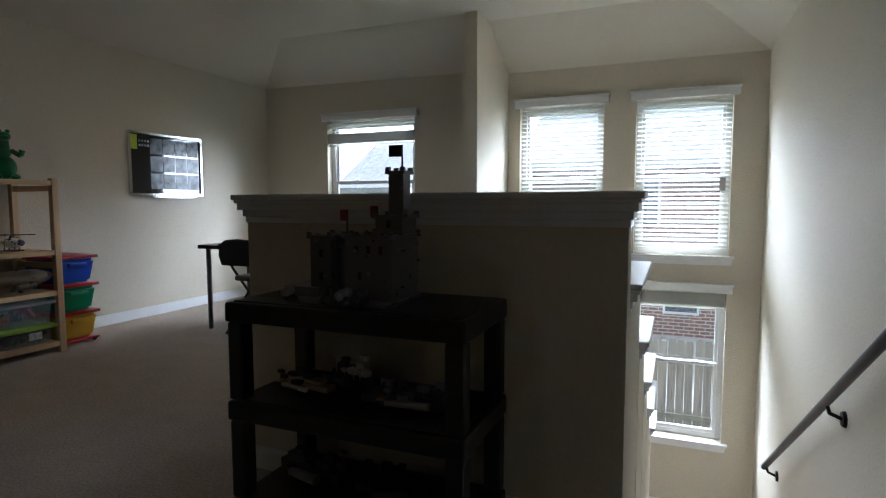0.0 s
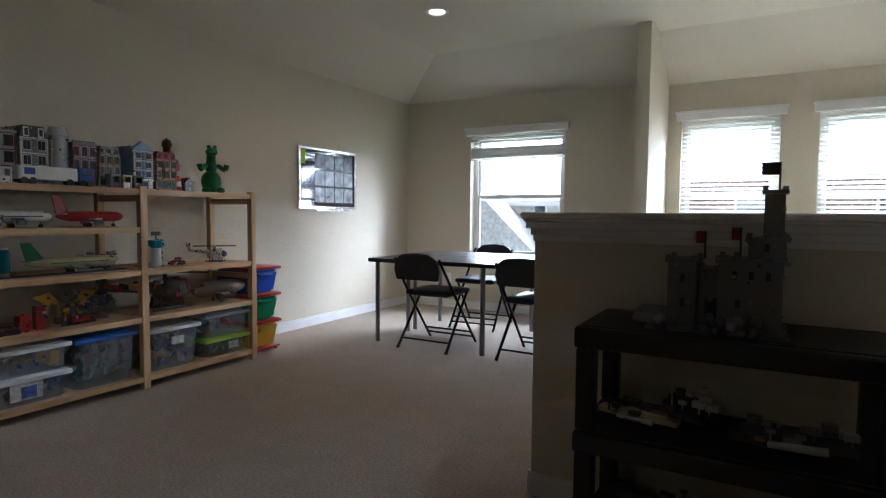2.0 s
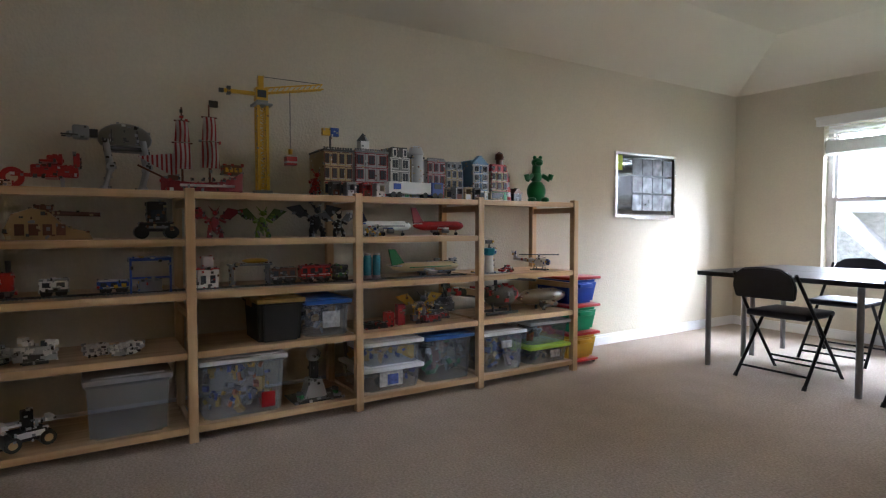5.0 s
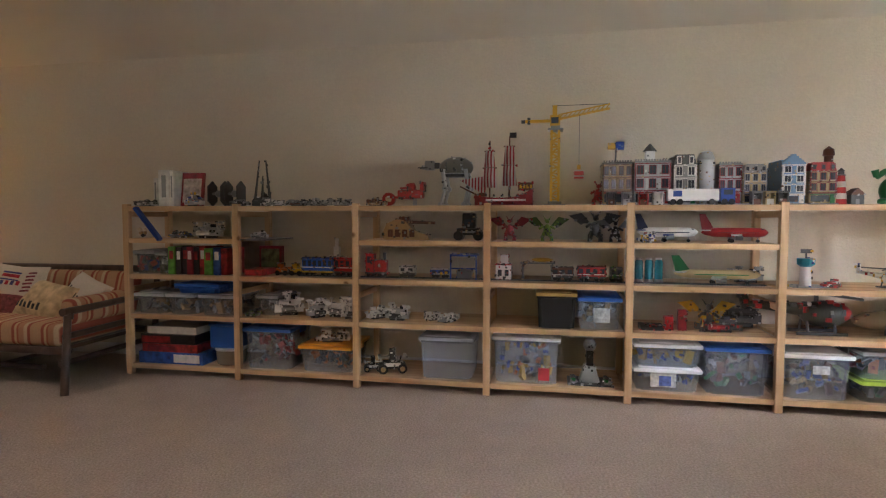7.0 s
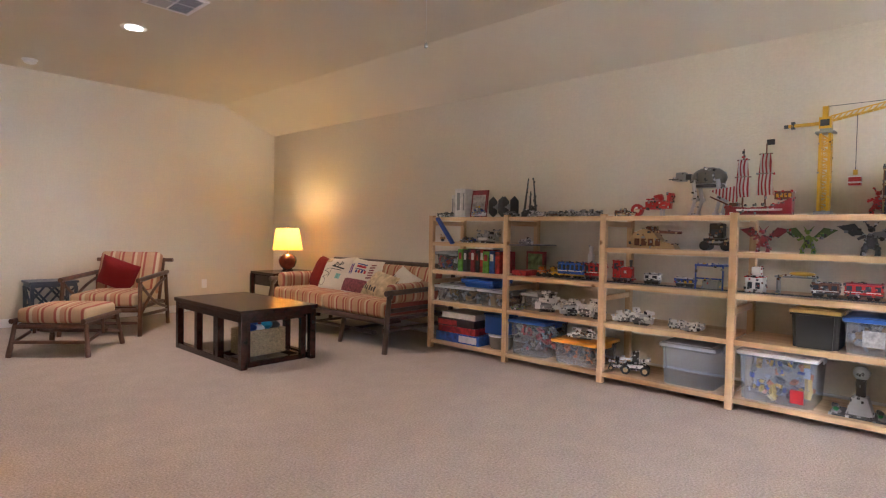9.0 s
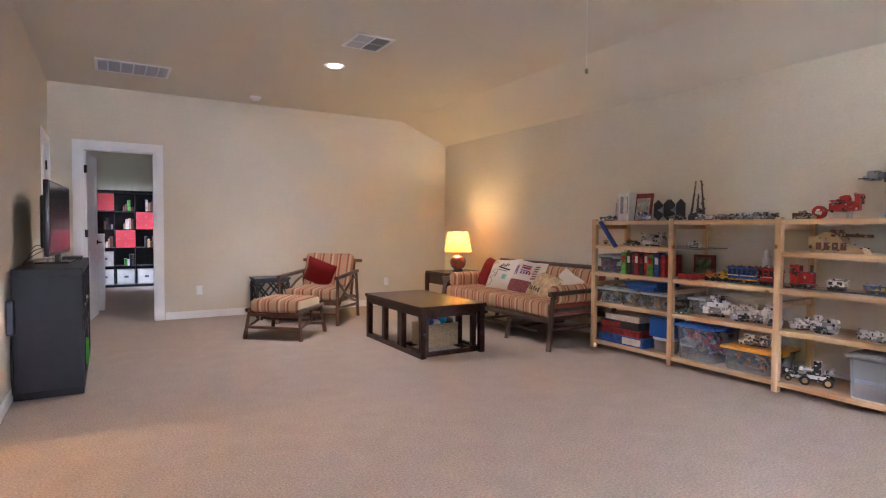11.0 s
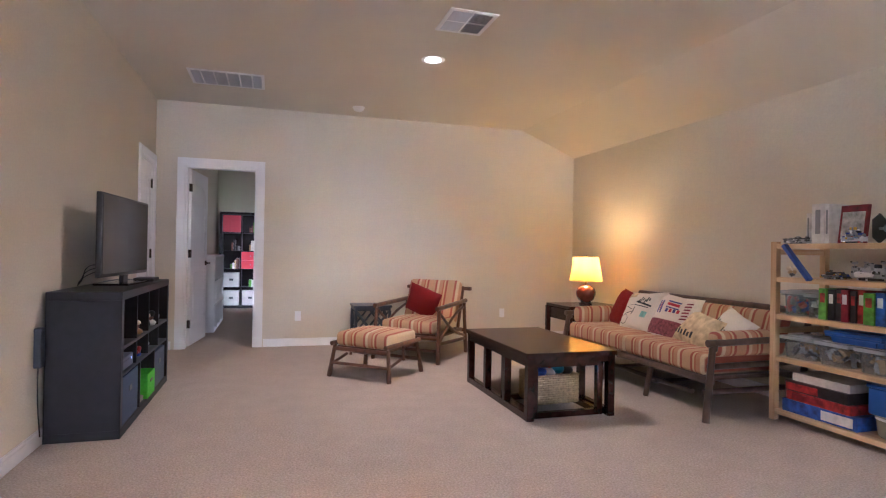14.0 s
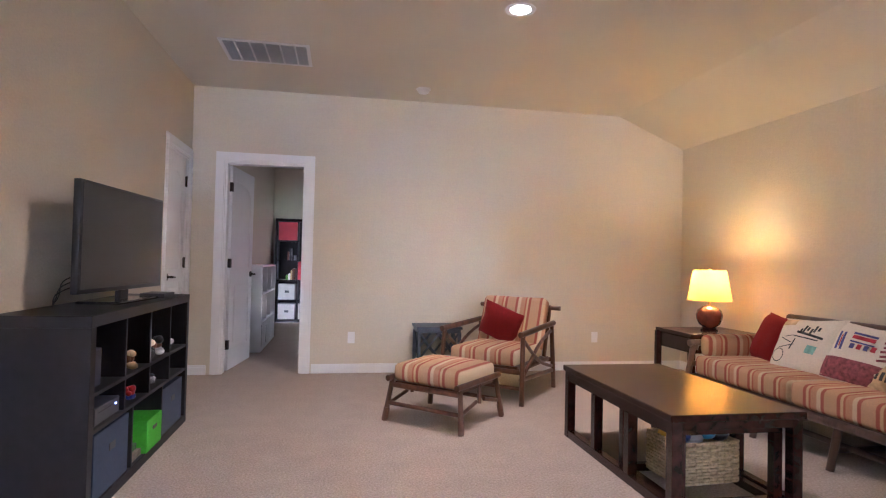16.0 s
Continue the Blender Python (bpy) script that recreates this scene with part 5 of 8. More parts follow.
for z, sd, cc in ((ZL[0], 15, [WHITEP, BLUEP, GREYP]), (ZL[0] + 0.152, 16, [BLUEP, YELP, TANP])):
    t = tub(0.62, 1.01, z, 0.15, LIDW, cc, sd, "low clear tub with white lid, stacked")
    if sd == 15:
        tub_label(t, 0.40, 0.39, 0.03, 0.12, -0.10, 0.05, PAPER)
        tub_label(t, 0.408, 0.39, 0.04, 0.10, -0.05, 0.02, BLUEPR)
tub(1.03, 1.39, ZL[0], 0.295, LIDB, [GREENP, GREYP, BROWN, WHITEP, GREYP], 17, "clear tub with blue lid and green toys")
t = tub(1.46, 1.83, ZL[0], 0.275, LIDW, [GREYP, TANP, BROWN, BLUEP], 18, "clear tub with white lid and grey toys")
tub_label(t, 0.40, 0.37, 0.155, 0.205, -0.03, 0.06, PAPER)
t = tub(1.87, 2.25, ZL[0], 0.135, LIDG, [DGREY, GREYP, GREENP], 19, "low clear tub with lime green lid")
tub_label(t, 0.40, 0.38, 0.04, 0.09, 0.0, 0.085, PAPER)
tub(1.87, 2.25, ZL[0] + 0.137, 0.17, LIDC, [ORANGE, WHITEP, GREYP, REDP], 20, "clear tub with frosted lid and orange toys")
# second shelf
for i, (a, b) in enumerate(((-2.88, -2.64), (-2.62, -2.40), (-2.36, -2.08))):
    tub(a, b, ZL[1], 0.155, LIDC, [GREYP, WHITEP, TANP], 30 + i, "small clear tub with frosted lid", 0.34, name="small_bin")
tub(-2.55, -2.20, ZL[1] + 0.157, 0.075, LIDB, [], 34, "flat blue box on the small tubs", 0.3, body=LIDB, name="flat_box")
tub(-1.96, -1.80, ZL[1], 0.15, LIDC, [GREYP, WHITEP], 35, "small clear tub with frosted lid", 0.3, XF - 0.12, name="small_bin")
bb = tub(0.02, 0.27, ZL[1], 0.235, plastic("gold_lid", (0.50, 0.33, 0.10), 0.35), [], 36, "black tub with a gold studded lid", 0.34, body=BLACKP, name="black_bin")
for i in range(2):
    part("stud", cyl(B(), (0.0, -0.06 + 0.12 * i, 0.235), (0.0, -0.06 + 0.12 * i, 0.255), 0.045, seg=20), plastic("gold_stud", (0.50, 0.33, 0.10), 0.35), bb, "", True)
t = tub(0.28, 0.54, ZL[1], 0.21, LIDB, [WHITEP, TANP, GREYP], 37, "clear tub with blue lid and paper label", 0.38)
tub_label(t, 0.38, 0.26, 0.05, 0.14, -0.04, 0.06, PAPER)


def carton(name, x0, x1, y0, y1, z0, z1, col, label, band=None, category="box"):
    c = thing(name, pose(0, 0, 0), label, category)
    part("carton", box(B(), x0, x1, y0, y1, z0, z1, 0.0015), col, c)
    if band:
        h = z1 - z0
        w = y1 - y0
        part("printed_front", box(B(), x1, x1 + 0.0012, y0 + w * band[0], y0 + w * band[1], z0 + h * band[2], z0 + h * band[3]), band[4], c)
    return c


def printed(name, col, var=0.45):
    return mat(name, col, 0.35, var=var, scale=22, detail=6)


PR_BLUE, PR_RED, PR_BLK, PR_WHT, PR_GRN, PR_DRED = printed("print_blue", (0.02, 0.08, 0.34), 0.6), printed("print_red", (0.30, 0.02, 0.02), 0.7), printed("print_black", (0.02, 0.02, 0.022)), printed("print_white", (0.66, 0.65, 0.63), 0.15), printed("print_green", (0.10, 0.30, 0.04)), printed("print_dark_red", (0.20, 0.01, 0.02))
X1 = XF - 0.03
carton("toy_set_box", X1 - 0.36, X1, -2.86, -2.34, ZL[0], ZL[0] + 0.085, PR_BLUE, "blue flat toy-set box in a stack", (0.55, 0.95, 0.15, 0.85, PR_WHT))
carton("toy_set_box", X1 - 0.36, X1, -2.83, -2.38, ZL[0] + 0.086, ZL[0] + 0.145, PR_RED, "red flat toy-set box in a stack", (0.1, 0.6, 0.2, 0.8, PR_DRED))
carton("toy_set_box", X1 - 0.36, X1, -2.84, -2.40, ZL[0] + 0.146, ZL[0] + 0.215, PR_BLK, "black and red toy-set box in a stack", (0.02, 0.55, 0.1, 0.8, PR_RED))
carton("toy_set_box", X1 - 0.34, X1 - 0.02, -2.80, -2.40, ZL[0] + 0.216, ZL[0] + 0.268, PR_WHT, "white flat box on the stack")
bk2 = thing("bucket", pose(X1 - 0.13, -2.19, ZL[0]), "small clear bucket with white lid under a blue box", "bucket")
part("body", lathe(B(), [(0.09, 0.0), (0.10, 0.01), (0.108, 0.10), (0.108, 0.105)]), clear("bucket_clear", (0.4, 0.38, 0.33), 0.75), bk2, "", True)
part("lid", lathe(B(), [(0.112, 0.105), (0.114, 0.11), (0.114, 0.12), (0.10, 0.124)]), LIDW, bk2, "", True)
bb2 = thing("blue_bucket", pose(X1 - 0.13, -2.19, ZL[0] + 0.126), "blue plastic box with a lid on the bucket", "bucket")
part("body", box(B(), -0.10, 0.10, -0.11, 0.11, 0, 0.16, 0.01), LIDB, bb2)
part("lid", box(B(), -0.107, 0.107, -0.117, 0.117, 0.16, 0.18, 0.005), LIDB, bb2)
# third shelf, first bay: a clear tub and a row of upright game cases
tub(-2.88, -2.71, ZL[2], 0.175, LIDC, [REDP, BLUEP, GREYP], 40, "small clear tub with red and blue toys", 0.3, name="small_bin")
tub(-2.70, -2.61, ZL[2], 0.165, LIDC, [GREYP, WHITEP], 41, "narrow clear tub with grey toys", 0.3, name="small_bin")
yy = -2.60
for i, (w, h, c, nm) in enumerate(((0.055, 0.20, PR_GRN, "green"), (0.045, 0.195, PR_BLK, "black"), (0.05, 0.205, PR_BLK, "black and red"), (0.048, 0.20, PR_DRED, "dark red"), (0.04, 0.195, PR_BLK, "black"), (0.05, 0.205, PR_RED, "red"), (0.065, 0.19, PR_GRN, "light green"), (0.055, 0.195, PR_BLUE, "blue"), (0.05, 0.19, PR_RED, "red"))):
    carton("game_box", X1 - 0.25, X1 - 0.01 * (i % 3), yy, yy + w - 0.002, ZL[2], ZL[2] + h, c, nm + " upright game box in a row", (0.2, 0.8, 0.55, 0.85, PR_WHT if i % 2 else PR_RED), "game box")
    yy += w
carton("small_white_box", X1 - 0.20, X1 - 0.02, -2.42, -2.22, ZL[2] + 0.207, ZL[2] + 0.25, PR_WHT, "small white box on the game boxes")
carton("game_box", X1 - 0.28, X1 - 0.24, -2.02, -1.84, ZL[2], ZL[2] + 0.20, PR_DRED, "dark red game box with picture front", (0.1, 0.9, 0.2, 0.9, printed("cover_green", (0.10, 0.14, 0.06), 0.8)), "game box")
carton("game_box", X1 - 0.23, X1 - 0.03, -2.02, -1.88, ZL[2], ZL[2] + 0.045, PR_RED, "red flat game box lying down", None, "game box")
# books and boxes on the top
XT = -4.36
for y0, y1, h, c, nm in ((-2.80, -2.77, 0.21, PR_WHT, "white"), (-2.76, -2.67, 0.27, PR_WHT, "white"), (-2.665, -2.635, 0.265, PR_WHT, "white and grey")):
    carton("instruction_binder", XT - 0.12, XT + 0.10, y0, y1, ZL[4], ZL[4] + h, c, nm + " upright instruction book on the shelf", (0.3, 0.7, 0.25, 0.85, GREYP), "book")
bx = thing("picture_book", pose(XT + 0.02, -2.54, ZL[4]) @ pose(0, 0, 0.0, 0, -8, 0), "red book with a picture cover leaning back", "book")
part("cover", box(B(), -0.012, 0.012, -0.09, 0.09, 0.0, 0.255, 0.001), PR_DRED, bx)
part("cover_picture", box(B(), 0.0121, 0.0132, -0.075, 0.075, 0.03, 0.21), printed("cover_photo", (0.42, 0.38, 0.34), 0.6), bx)
solid("blue_track_piece", box(B(), -0.02, 0.02, -0.012, 0.012, -0.15, 0.15, 0.002), BLUEP, "long blue plastic strip leaning on the shelf", "toy part", pose(XF - 0.002 + 0.02, -2.72, 1.10, 40))


# ---- toys ----
def toy(name, x, y, z, label, turn=0, scale=1.0, category="toy"):
    return thing(name, pose(x, y, z, 0, 0, turn) @ Matrix.Scale(scale, 4), label, category)


def blocks(parent, name, col, qs, label="", bev=0.0015):
    bm = B()
    for q in qs:
        box(bm, *q, bev)
    return part(name, bm, col, parent, label)


WINDOW = mat("dark_toy_glass", (0.05, 0.06, 0.08), 0.1, var=0.2)
BUFF, SKYB, MAROON = plastic("buff_plastic", (0.48, 0.38, 0.20)), plastic("sky_blue_plastic", (0.16, 0.30, 0.50)), plastic("maroon_plastic", (0.25, 0.02, 0.03))


def town_house(y0, y1, h, wallc, trimc, label, floors=3, cols=3, roof="flat", roofc=DGREY, shopc=REDP, depth=0.24):
    """A toy town house built of bricks: shop front, rows of framed windows, cornice and roof."""
    w = y1 - y0
    t = toy("toy_town_house", XT, (y0 + y1) / 2, ZL[4], label, 0, 1.0, "toy building")
    f = depth / 2
    blocks(t, "base_plate", GREYP, [(-f - 0.01, f + 0.03, -w / 2, w / 2, 0, 0.008)])
    body = h * (0.80 if roof != "flat" else 0.92)
    blocks(t, "wall", wallc, [(-f, f, -w / 2 + 0.003, w / 2 - 0.003, 0.008, body)])
    fh = (body - 0.01) / floors
    for k in range(floors):
        z = 0.01 + fh * k
        if k == 0:
            blocks(t, "shop_front", WINDOW, [(f, f + 0.002, -w / 2 + 0.012, w / 2 - 0.04, z + 0.008, z + fh * 0.72)])
            blocks(t, "door", shopc, [(f, f + 0.004, w / 2 - 0.036, w / 2 - 0.010, z, z + fh * 0.75)])
            blocks(t, "awning", shopc, [(f, f + 0.022, -w / 2 + 0.008, w / 2 - 0.008, z + fh * 0.76, z + fh * 0.86)])
        else:
            for c in range(cols):
                u = -w / 2 + w * (c + 0.5) / cols
                ww, wh = w / cols * 0.24, fh * 0.30
                blocks(t, "window_surround", trimc, [(f, f + 0.005, u - ww - 0.004, u + ww + 0.004, z + fh * 0.5 - wh - 0.004, z + fh * 0.5 + wh + 0.004)])
                blocks(t, "window_pane", WINDOW, [(f + 0.005, f + 0.0065, u - ww, u - 0.001, z + fh * 0.5 - wh, z + fh * 0.5 + wh), (f + 0.005, f + 0.0065, u + 0.001, u + ww, z + fh * 0.5 - wh, z + fh * 0.5 + wh)])
            for c in range(cols):
                u = -w / 2 + w * (c + 0.5) / cols
                blocks(t, "window_sill", PALEGREY, [(f, f + 0.011, u - w / cols * 0.33, u + w / cols * 0.33, z + fh * 0.10, z + fh * 0.15)])
                blocks(t, "window_hood", wallc, [(f, f + 0.009, u - w / cols * 0.33, u + w / cols * 0.33, z + fh * 0.85, z + fh * 0.92)])
            for c in range(cols + 1):
                u = min(max(-w / 2 + w * c / cols, -w / 2 + 0.008), w / 2 - 0.008)
                blocks(t, "pilaster", trimc if c in (0, cols) else wallc, [(f, f + 0.007, u - 0.004, u + 0.004, z, z + fh - 0.009)])
        blocks(t, "string_course", trimc, [(f, f + 0.008, -w / 2 + 0.002, w / 2 - 0.002, z + fh - 0.008, z + fh - 0.001)])
    bm = B()
    if roof == "flat":
        box(bm, -f - 0.004, f + 0.012, -w / 2 + 0.001, w / 2 - 0.001, body, body + 0.012, 0.002)
        for i in range(int(w / 0.016)):
            box(bm, f - 0.002, f + 0.010, -w / 2 + 0.004 + 0.016 * i, -w / 2 + 0.012 + 0.016 * i, body + 0.012, h)
    elif roof == "mansard":
        prism(bm, [(-w / 2 + 0.003, body), (w / 2 - 0.003, body), (w / 2 - 0.02, h), (-w / 2 + 0.02, h)], "x", -f, f)
    else:
        n = 5
        pts = [(-w / 2 + 0.003, body)]
        for i in range(n):
            u = w / 2 * (1 - (i + 1) / n)
            pts += [(-w / 2 * (1 - i / n) + 0.003, body + (h - body) * (i + 1) / n), (-u, body + (h - body) * (i + 1) / n)]
        prism(bm, pts + [(-p[0], p[1]) for p in reversed(pts) if abs(p[0]) > 1e-6], "x", f - 0.03, f)
        box(bm, -f, f - 0.031, -w / 2 + 0.01, w / 2 - 0.01, body, body + (h - body) * 0.5)
    part("roof", bm, roofc, t)
    if roof == "mansard":
        for c in range(cols):
            u = -w / 2 + w * (c + 0.5) / cols
            blocks(t, "dormer", trimc, [(f - 0.02, f + 0.003, u - 0.014, u + 0.014, body + 0.004, h - 0.008)])
            blocks(t, "dormer_pane", WINDOW, [(f + 0.003, f + 0.0045, u - 0.008, u + 0.008, body + 0.01, h - 0.016)])
    return t


th1 = town_house(0.42, 0.60, 0.28, BUFF, BROWN, "cream toy town house with brown window frames", 3, 4)
blocks(th1, "roof_sign_post", DGREY, [(-0.005, 0.005, -0.005, 0.005, 0.28, 0.36)])
blocks(th1, "roof_sign", BLUEP, [(-0.012, 0.012, 0.0, 0.05, 0.36, 0.41)])
blocks(th1, "roof_sign", YELP, [(-0.012, 0.012, -0.05, -0.002, 0.362, 0.405)])
th2 = town_house(0.61, 0.83, 0.285, PALEGREY, MAROON, "grey toy town house with dark red windows", 3, 3, "flat", GREYP, REDP)
blocks(th2, "cupola", WHITEP, [(-0.03, 0.03, -0.028, 0.028, 0.285, 0.345)])
bm = B()
cyl(bm, (0, 0, 0.345), (0, 0, 0.395), 0.045, 0.004, 4)
part("cupola_roof", bm, DGREY, th2)
town_house(0.84, 0.98, 0.31, GREYP, WHITEP, "dark grey toy town house with mansard roof", 3, 2, "mansard", DGREY, GREENP)
t = town_house(0.985, 1.08, 0.27, BUFF, PALEGREY, "slim buff toy town house with a corner tower", 3, 2, "flat", DGREY, BROWN)
part("corner_tower", lathe(B(), [(0.045, 0.008), (0.045, 0.27), (0.05, 0.275), (0.05, 0.285), (0.036, 0.32), (0.012, 0.33)], (0.10, 0.0, 0), 16), PALEGREY, t, "", True)
town_house(1.10, 1.235, 0.26, PALEGREY, MAROON, "pale grey toy town house with dark red window frames", 3, 3, "flat", GREYP, REDP)
town_house(1.24, 1.375, 0.245, BUFF, GREYP, "buff toy town house with dark roof", 3, 3, "mansard", GREYP, DGREY)
town_house(1.45, 1.585, 0.30, SKYB, WHITEP, "sky blue toy town house with stepped gable", 4, 2, "gable", SKYB, WHITEP)
t = town_house(1.60, 1.75, 0.25, BUFF, MAROON, "buff and red toy town house with round turret", 3, 3, "mansard", REDP, GREENP)
part("turret", lathe(B(), [(0.024, 0.20), (0.024, 0.29), (0.032, 0.295), (0.028, 0.33), (0.003, 0.35)], (0.05, 0.055, 0), 12), BROWN, t, "", True)
t = toy("toy_lighthouse", XT + 0.03, 1.81, ZL[4], "red and white striped toy lighthouse", 0, 1.0, "toy building")
for i in range(5):
    part("tower_ring", lathe(B(), [(0.036 - 0.003 * i, 0.035 * i), (0.033 - 0.003 * i, 0.035 * (i + 1))], seg=16), (REDP, WHITEP)[i % 2], t, "", True)
part("lantern", lathe(B(), [(0.026, 0.175), (0.026, 0.18), (0.016, 0.182), (0.016, 0.20), (0.02, 0.203), (0.003, 0.222)], seg=14), DGREY, t, "", True)
t = toy("toy_cottage", XT + 0.02, 1.89, ZL[4], "small dark toy cottage on the shelf", 0, 1.0, "toy building")
blocks(t, "wall", DGREY, [(-0.04, 0.04, -0.035, 0.035, 0, 0.06)])
bm = B()
prism(bm, [(-0.042, 0.06), (0.042, 0.06), (0, 0.10)], "x", -0.045, 0.045)
part("roof", bm, BROWN, t)
blocks(t, "door", GREYP, [(0.04, 0.042, -0.01, 0.01, 0, 0.035)])
# road vehicles in front of the houses
t = toy("toy_lorry", XF - 0.10, 0.99, ZL[4], "white toy lorry with long trailer", 0, 1.0, "toy vehicle")
blocks(t, "trailer", WHITEP, [(-0.035, 0.035, -0.19, 0.10, 0.025, 0.095)])
blocks(t, "stripe", BLUEP, [(0.035, 0.0365, -0.16, -0.11, 0.05, 0.085)])
blocks(t, "cab", BLUEP, [(-0.034, 0.034, 0.11, 0.19, 0.018, 0.10)])
blocks(t, "windscreen", WINDOW, [(0.034, 0.0355, 0.125, 0.175, 0.06, 0.09)])
for y in (-0.16, -0.12, 0.06, 0.13, 0.17):
    part("wheel", cyl(B(), (-0.036, y, 0.018), (0.036, y, 0.018), 0.018, seg=14), BLACKP, t)
for i, (y, c, nm) in enumerate(((0.47, DGREY, "dark"), (0.56, GREYP, "grey"), (0.66, REDP, "red"), (0.745, WHITEP, "white"), (1.30, GREYP, "grey"), (1.37, BUFF, "tan"), (1.44, DGREY, "dark"))):
    t = toy("toy_kiosk", XF - 0.09, y, ZL[4], nm + " little toy stall before the houses", 0, 1.0, "toy")
    blocks(t, "frame", c, [(-0.03, 0.03, -0.028, -0.02, 0, 0.07), (-0.03, 0.03, 0.02, 0.028, 0, 0.07), (-0.03, -0.025, -0.02, 0.02, 0, 0.07), (-0.032, 0.034, -0.03, 0.03, 0.07, 0.08)])
    blocks(t, "counter", WHITEP if i % 2 else BROWN, [(0.0, 0.025, -0.02, 0.02, 0, 0.035)])

# tower crane
t = toy("toy_crane", XT - 0.045, 0.125, ZL[4], "tall yellow toy tower crane", 0, 1.0, "toy crane")
blocks(t, "base", GREYP, [(-0.07, 0.07, -0.07, 0.07, 0, 0.01), (-0.045, 0.045, -0.045, 0.045, 0.01, 0.03)])
bm = B()
for sx in (-1, 1):
    for sy in (-1, 1):
        box(bm, sx * 0.024 - 0.008, sx * 0.024 + 0.008, sy * 0.024 - 0.008, sy * 0.024 + 0.008, 0.03, 0.50)
for i in range(13):
    z = 0.04 + 0.035 * i
    for s in (-1, 1):
        box(bm, s * 0.026 - 0.003, s * 0.026 + 0.003, -0.026, 0.026, z, z + 0.006)
        box(bm, -0.026, 0.026, s * 0.026 - 0.003, s * 0.026 + 0.003, z, z + 0.006)
        cyl(bm, (s * 0.026, -0.026 * (1 if i % 2 else -1), z), (s * 0.026, 0.026 * (1 if i % 2 else -1), z + 0.035), 0.0035, seg=6)
        cyl(bm, (-0.026 * (1 if i % 2 else -1), s * 0.026, z), (0.026 * (1 if i % 2 else -1), s * 0.026, z + 0.035), 0.0035, seg=6)
part("mast", bm, YELP, t)
blocks(t, "platform", GREYP, [(-0.05, 0.05, -0.05, 0.05, 0.50, 0.512), (-0.03, 0.03, -0.03, 0.03, 0.512, 0.53)])
blocks(t, "cabin", YELP, [(-0.028, 0.028, -0.035, 0.03, 0.53, 0.60), (-0.018, 0.018, -0.02, 0.01, 0.60, 0.665)])
blocks(t, "cabin_window", WINDOW, [(0.028, 0.0295, -0.028, 0.02, 0.545, 0.585)])
bm = B()
P0, P1 = Vector((0, 0.02, 0.575)), Vector((0.03, 0.345, 0.63))
for o in ((0.018, 0, 0), (-0.018, 0, 0), (0, 0, 0.03)):
    cyl(bm, P0 + Vector(o), P1 + Vector(o), 0.0045, seg=6)
for i in range(11):
    a, b = P0.lerp(P1, i / 11), P0.lerp(P1, (i + 1) / 11)
    cyl(bm, a + Vector((0.018, 0, 0)), b + Vector((0, 0, 0.03)), 0.003, seg=6)
    cyl(bm, a + Vector((-0.018, 0, 0)), b + Vector((0, 0, 0.03)), 0.003, seg=6)
    cyl(bm, a + Vector((-0.018, 0, 0)), a + Vector((0.018, 0, 0)), 0.003, seg=6)
part("jib", bm, YELP, t)
bm = B()
box(bm, -0.014, 0.014, -0.20, -0.03, 0.555, 0.575, 0.003)
part("counter_jib", bm, YELP, t)
blocks(t, "counterweight", DGREY, [(-0.014, 0.014, -0.185, -0.165, 0.545, 0.59), (-0.008, 0.008, -0.225, -0.20, 0.553, 0.575)])
part("tie_line", cyl(B(), (0, -0.005, 0.665), (0.03, 0.34, 0.66), 0.002, seg=6), DGREY, t)
for o in (-0.006, 0.006):
    part("hoist_line", cyl(B(), (0.02 + o, 0.155, 0.60), (0.02 + o, 0.155, 0.265), 0.0012, seg=5), DGREY, t)
part("hook", cyl(B(), (0.02, 0.155, 0.24), (0.02, 0.155, 0.27), 0.012), YELP, t)
blocks(t, "hanging_crate", REDP, [(-0.008, 0.048, 0.125, 0.185, 0.178, 0.228)])
blocks(t, "crate_rim", WHITEP, [(-0.010, 0.050, 0.123, 0.187, 0.190, 0.200), (-0.010, 0.050, 0.123, 0.187, 0.226, 0.232)])

# pirate ship
t = toy("toy_sailing_ship", XT + 0.06, -0.20, ZL[4], "brown toy sailing ship with red striped sails", 0, 1.0, "toy ship")
bm = B()
sec = [(-0.20, 0.012, 0.075), (-0.16, 0.045, 0.06), (-0.05, 0.06, 0.05), (0.06, 0.06, 0.055), (0.14, 0.052, 0.085), (0.185, 0.045, 0.11)]
rings = []
for y, hw, top in sec:
    rings.append([bm.verts.new((s * hw * k, y, z)) for s, k, z in ((-1, 1, top), (-1, 0.75, 0.012), (-1, 0.25, 0.0), (1, 0.25, 0.0), (1, 0.75, 0.012), (1, 1, top))])
for a, b in zip(rings, rings[1:]):
    for i in range(6):
        bm.faces.new((a[i], a[(i + 1) % 6], b[(i + 1) % 6], b[i]))
bm.faces.new(rings[0]), bm.faces.new(rings[-1])
part("hull", bm, MAROON, t)
blocks(t, "white_band", WHITEP, [(0.056, 0.063, -0.12, 0.14, 0.030, 0.042), (-0.063, -0.056, -0.12, 0.14, 0.030, 0.042)])
blocks(t, "deck_house", BROWN, [(-0.04, 0.04, 0.09, 0.185, 0.10, 0.15), (-0.035, 0.035, -0.17, -0.12, 0.06, 0.085)])
blocks(t, "stern_window", YELP, [(0.04, 0.042, 0.10 + 0.022 * i, 0.115 + 0.022 * i, 0.112, 0.135) for i in range(4)])
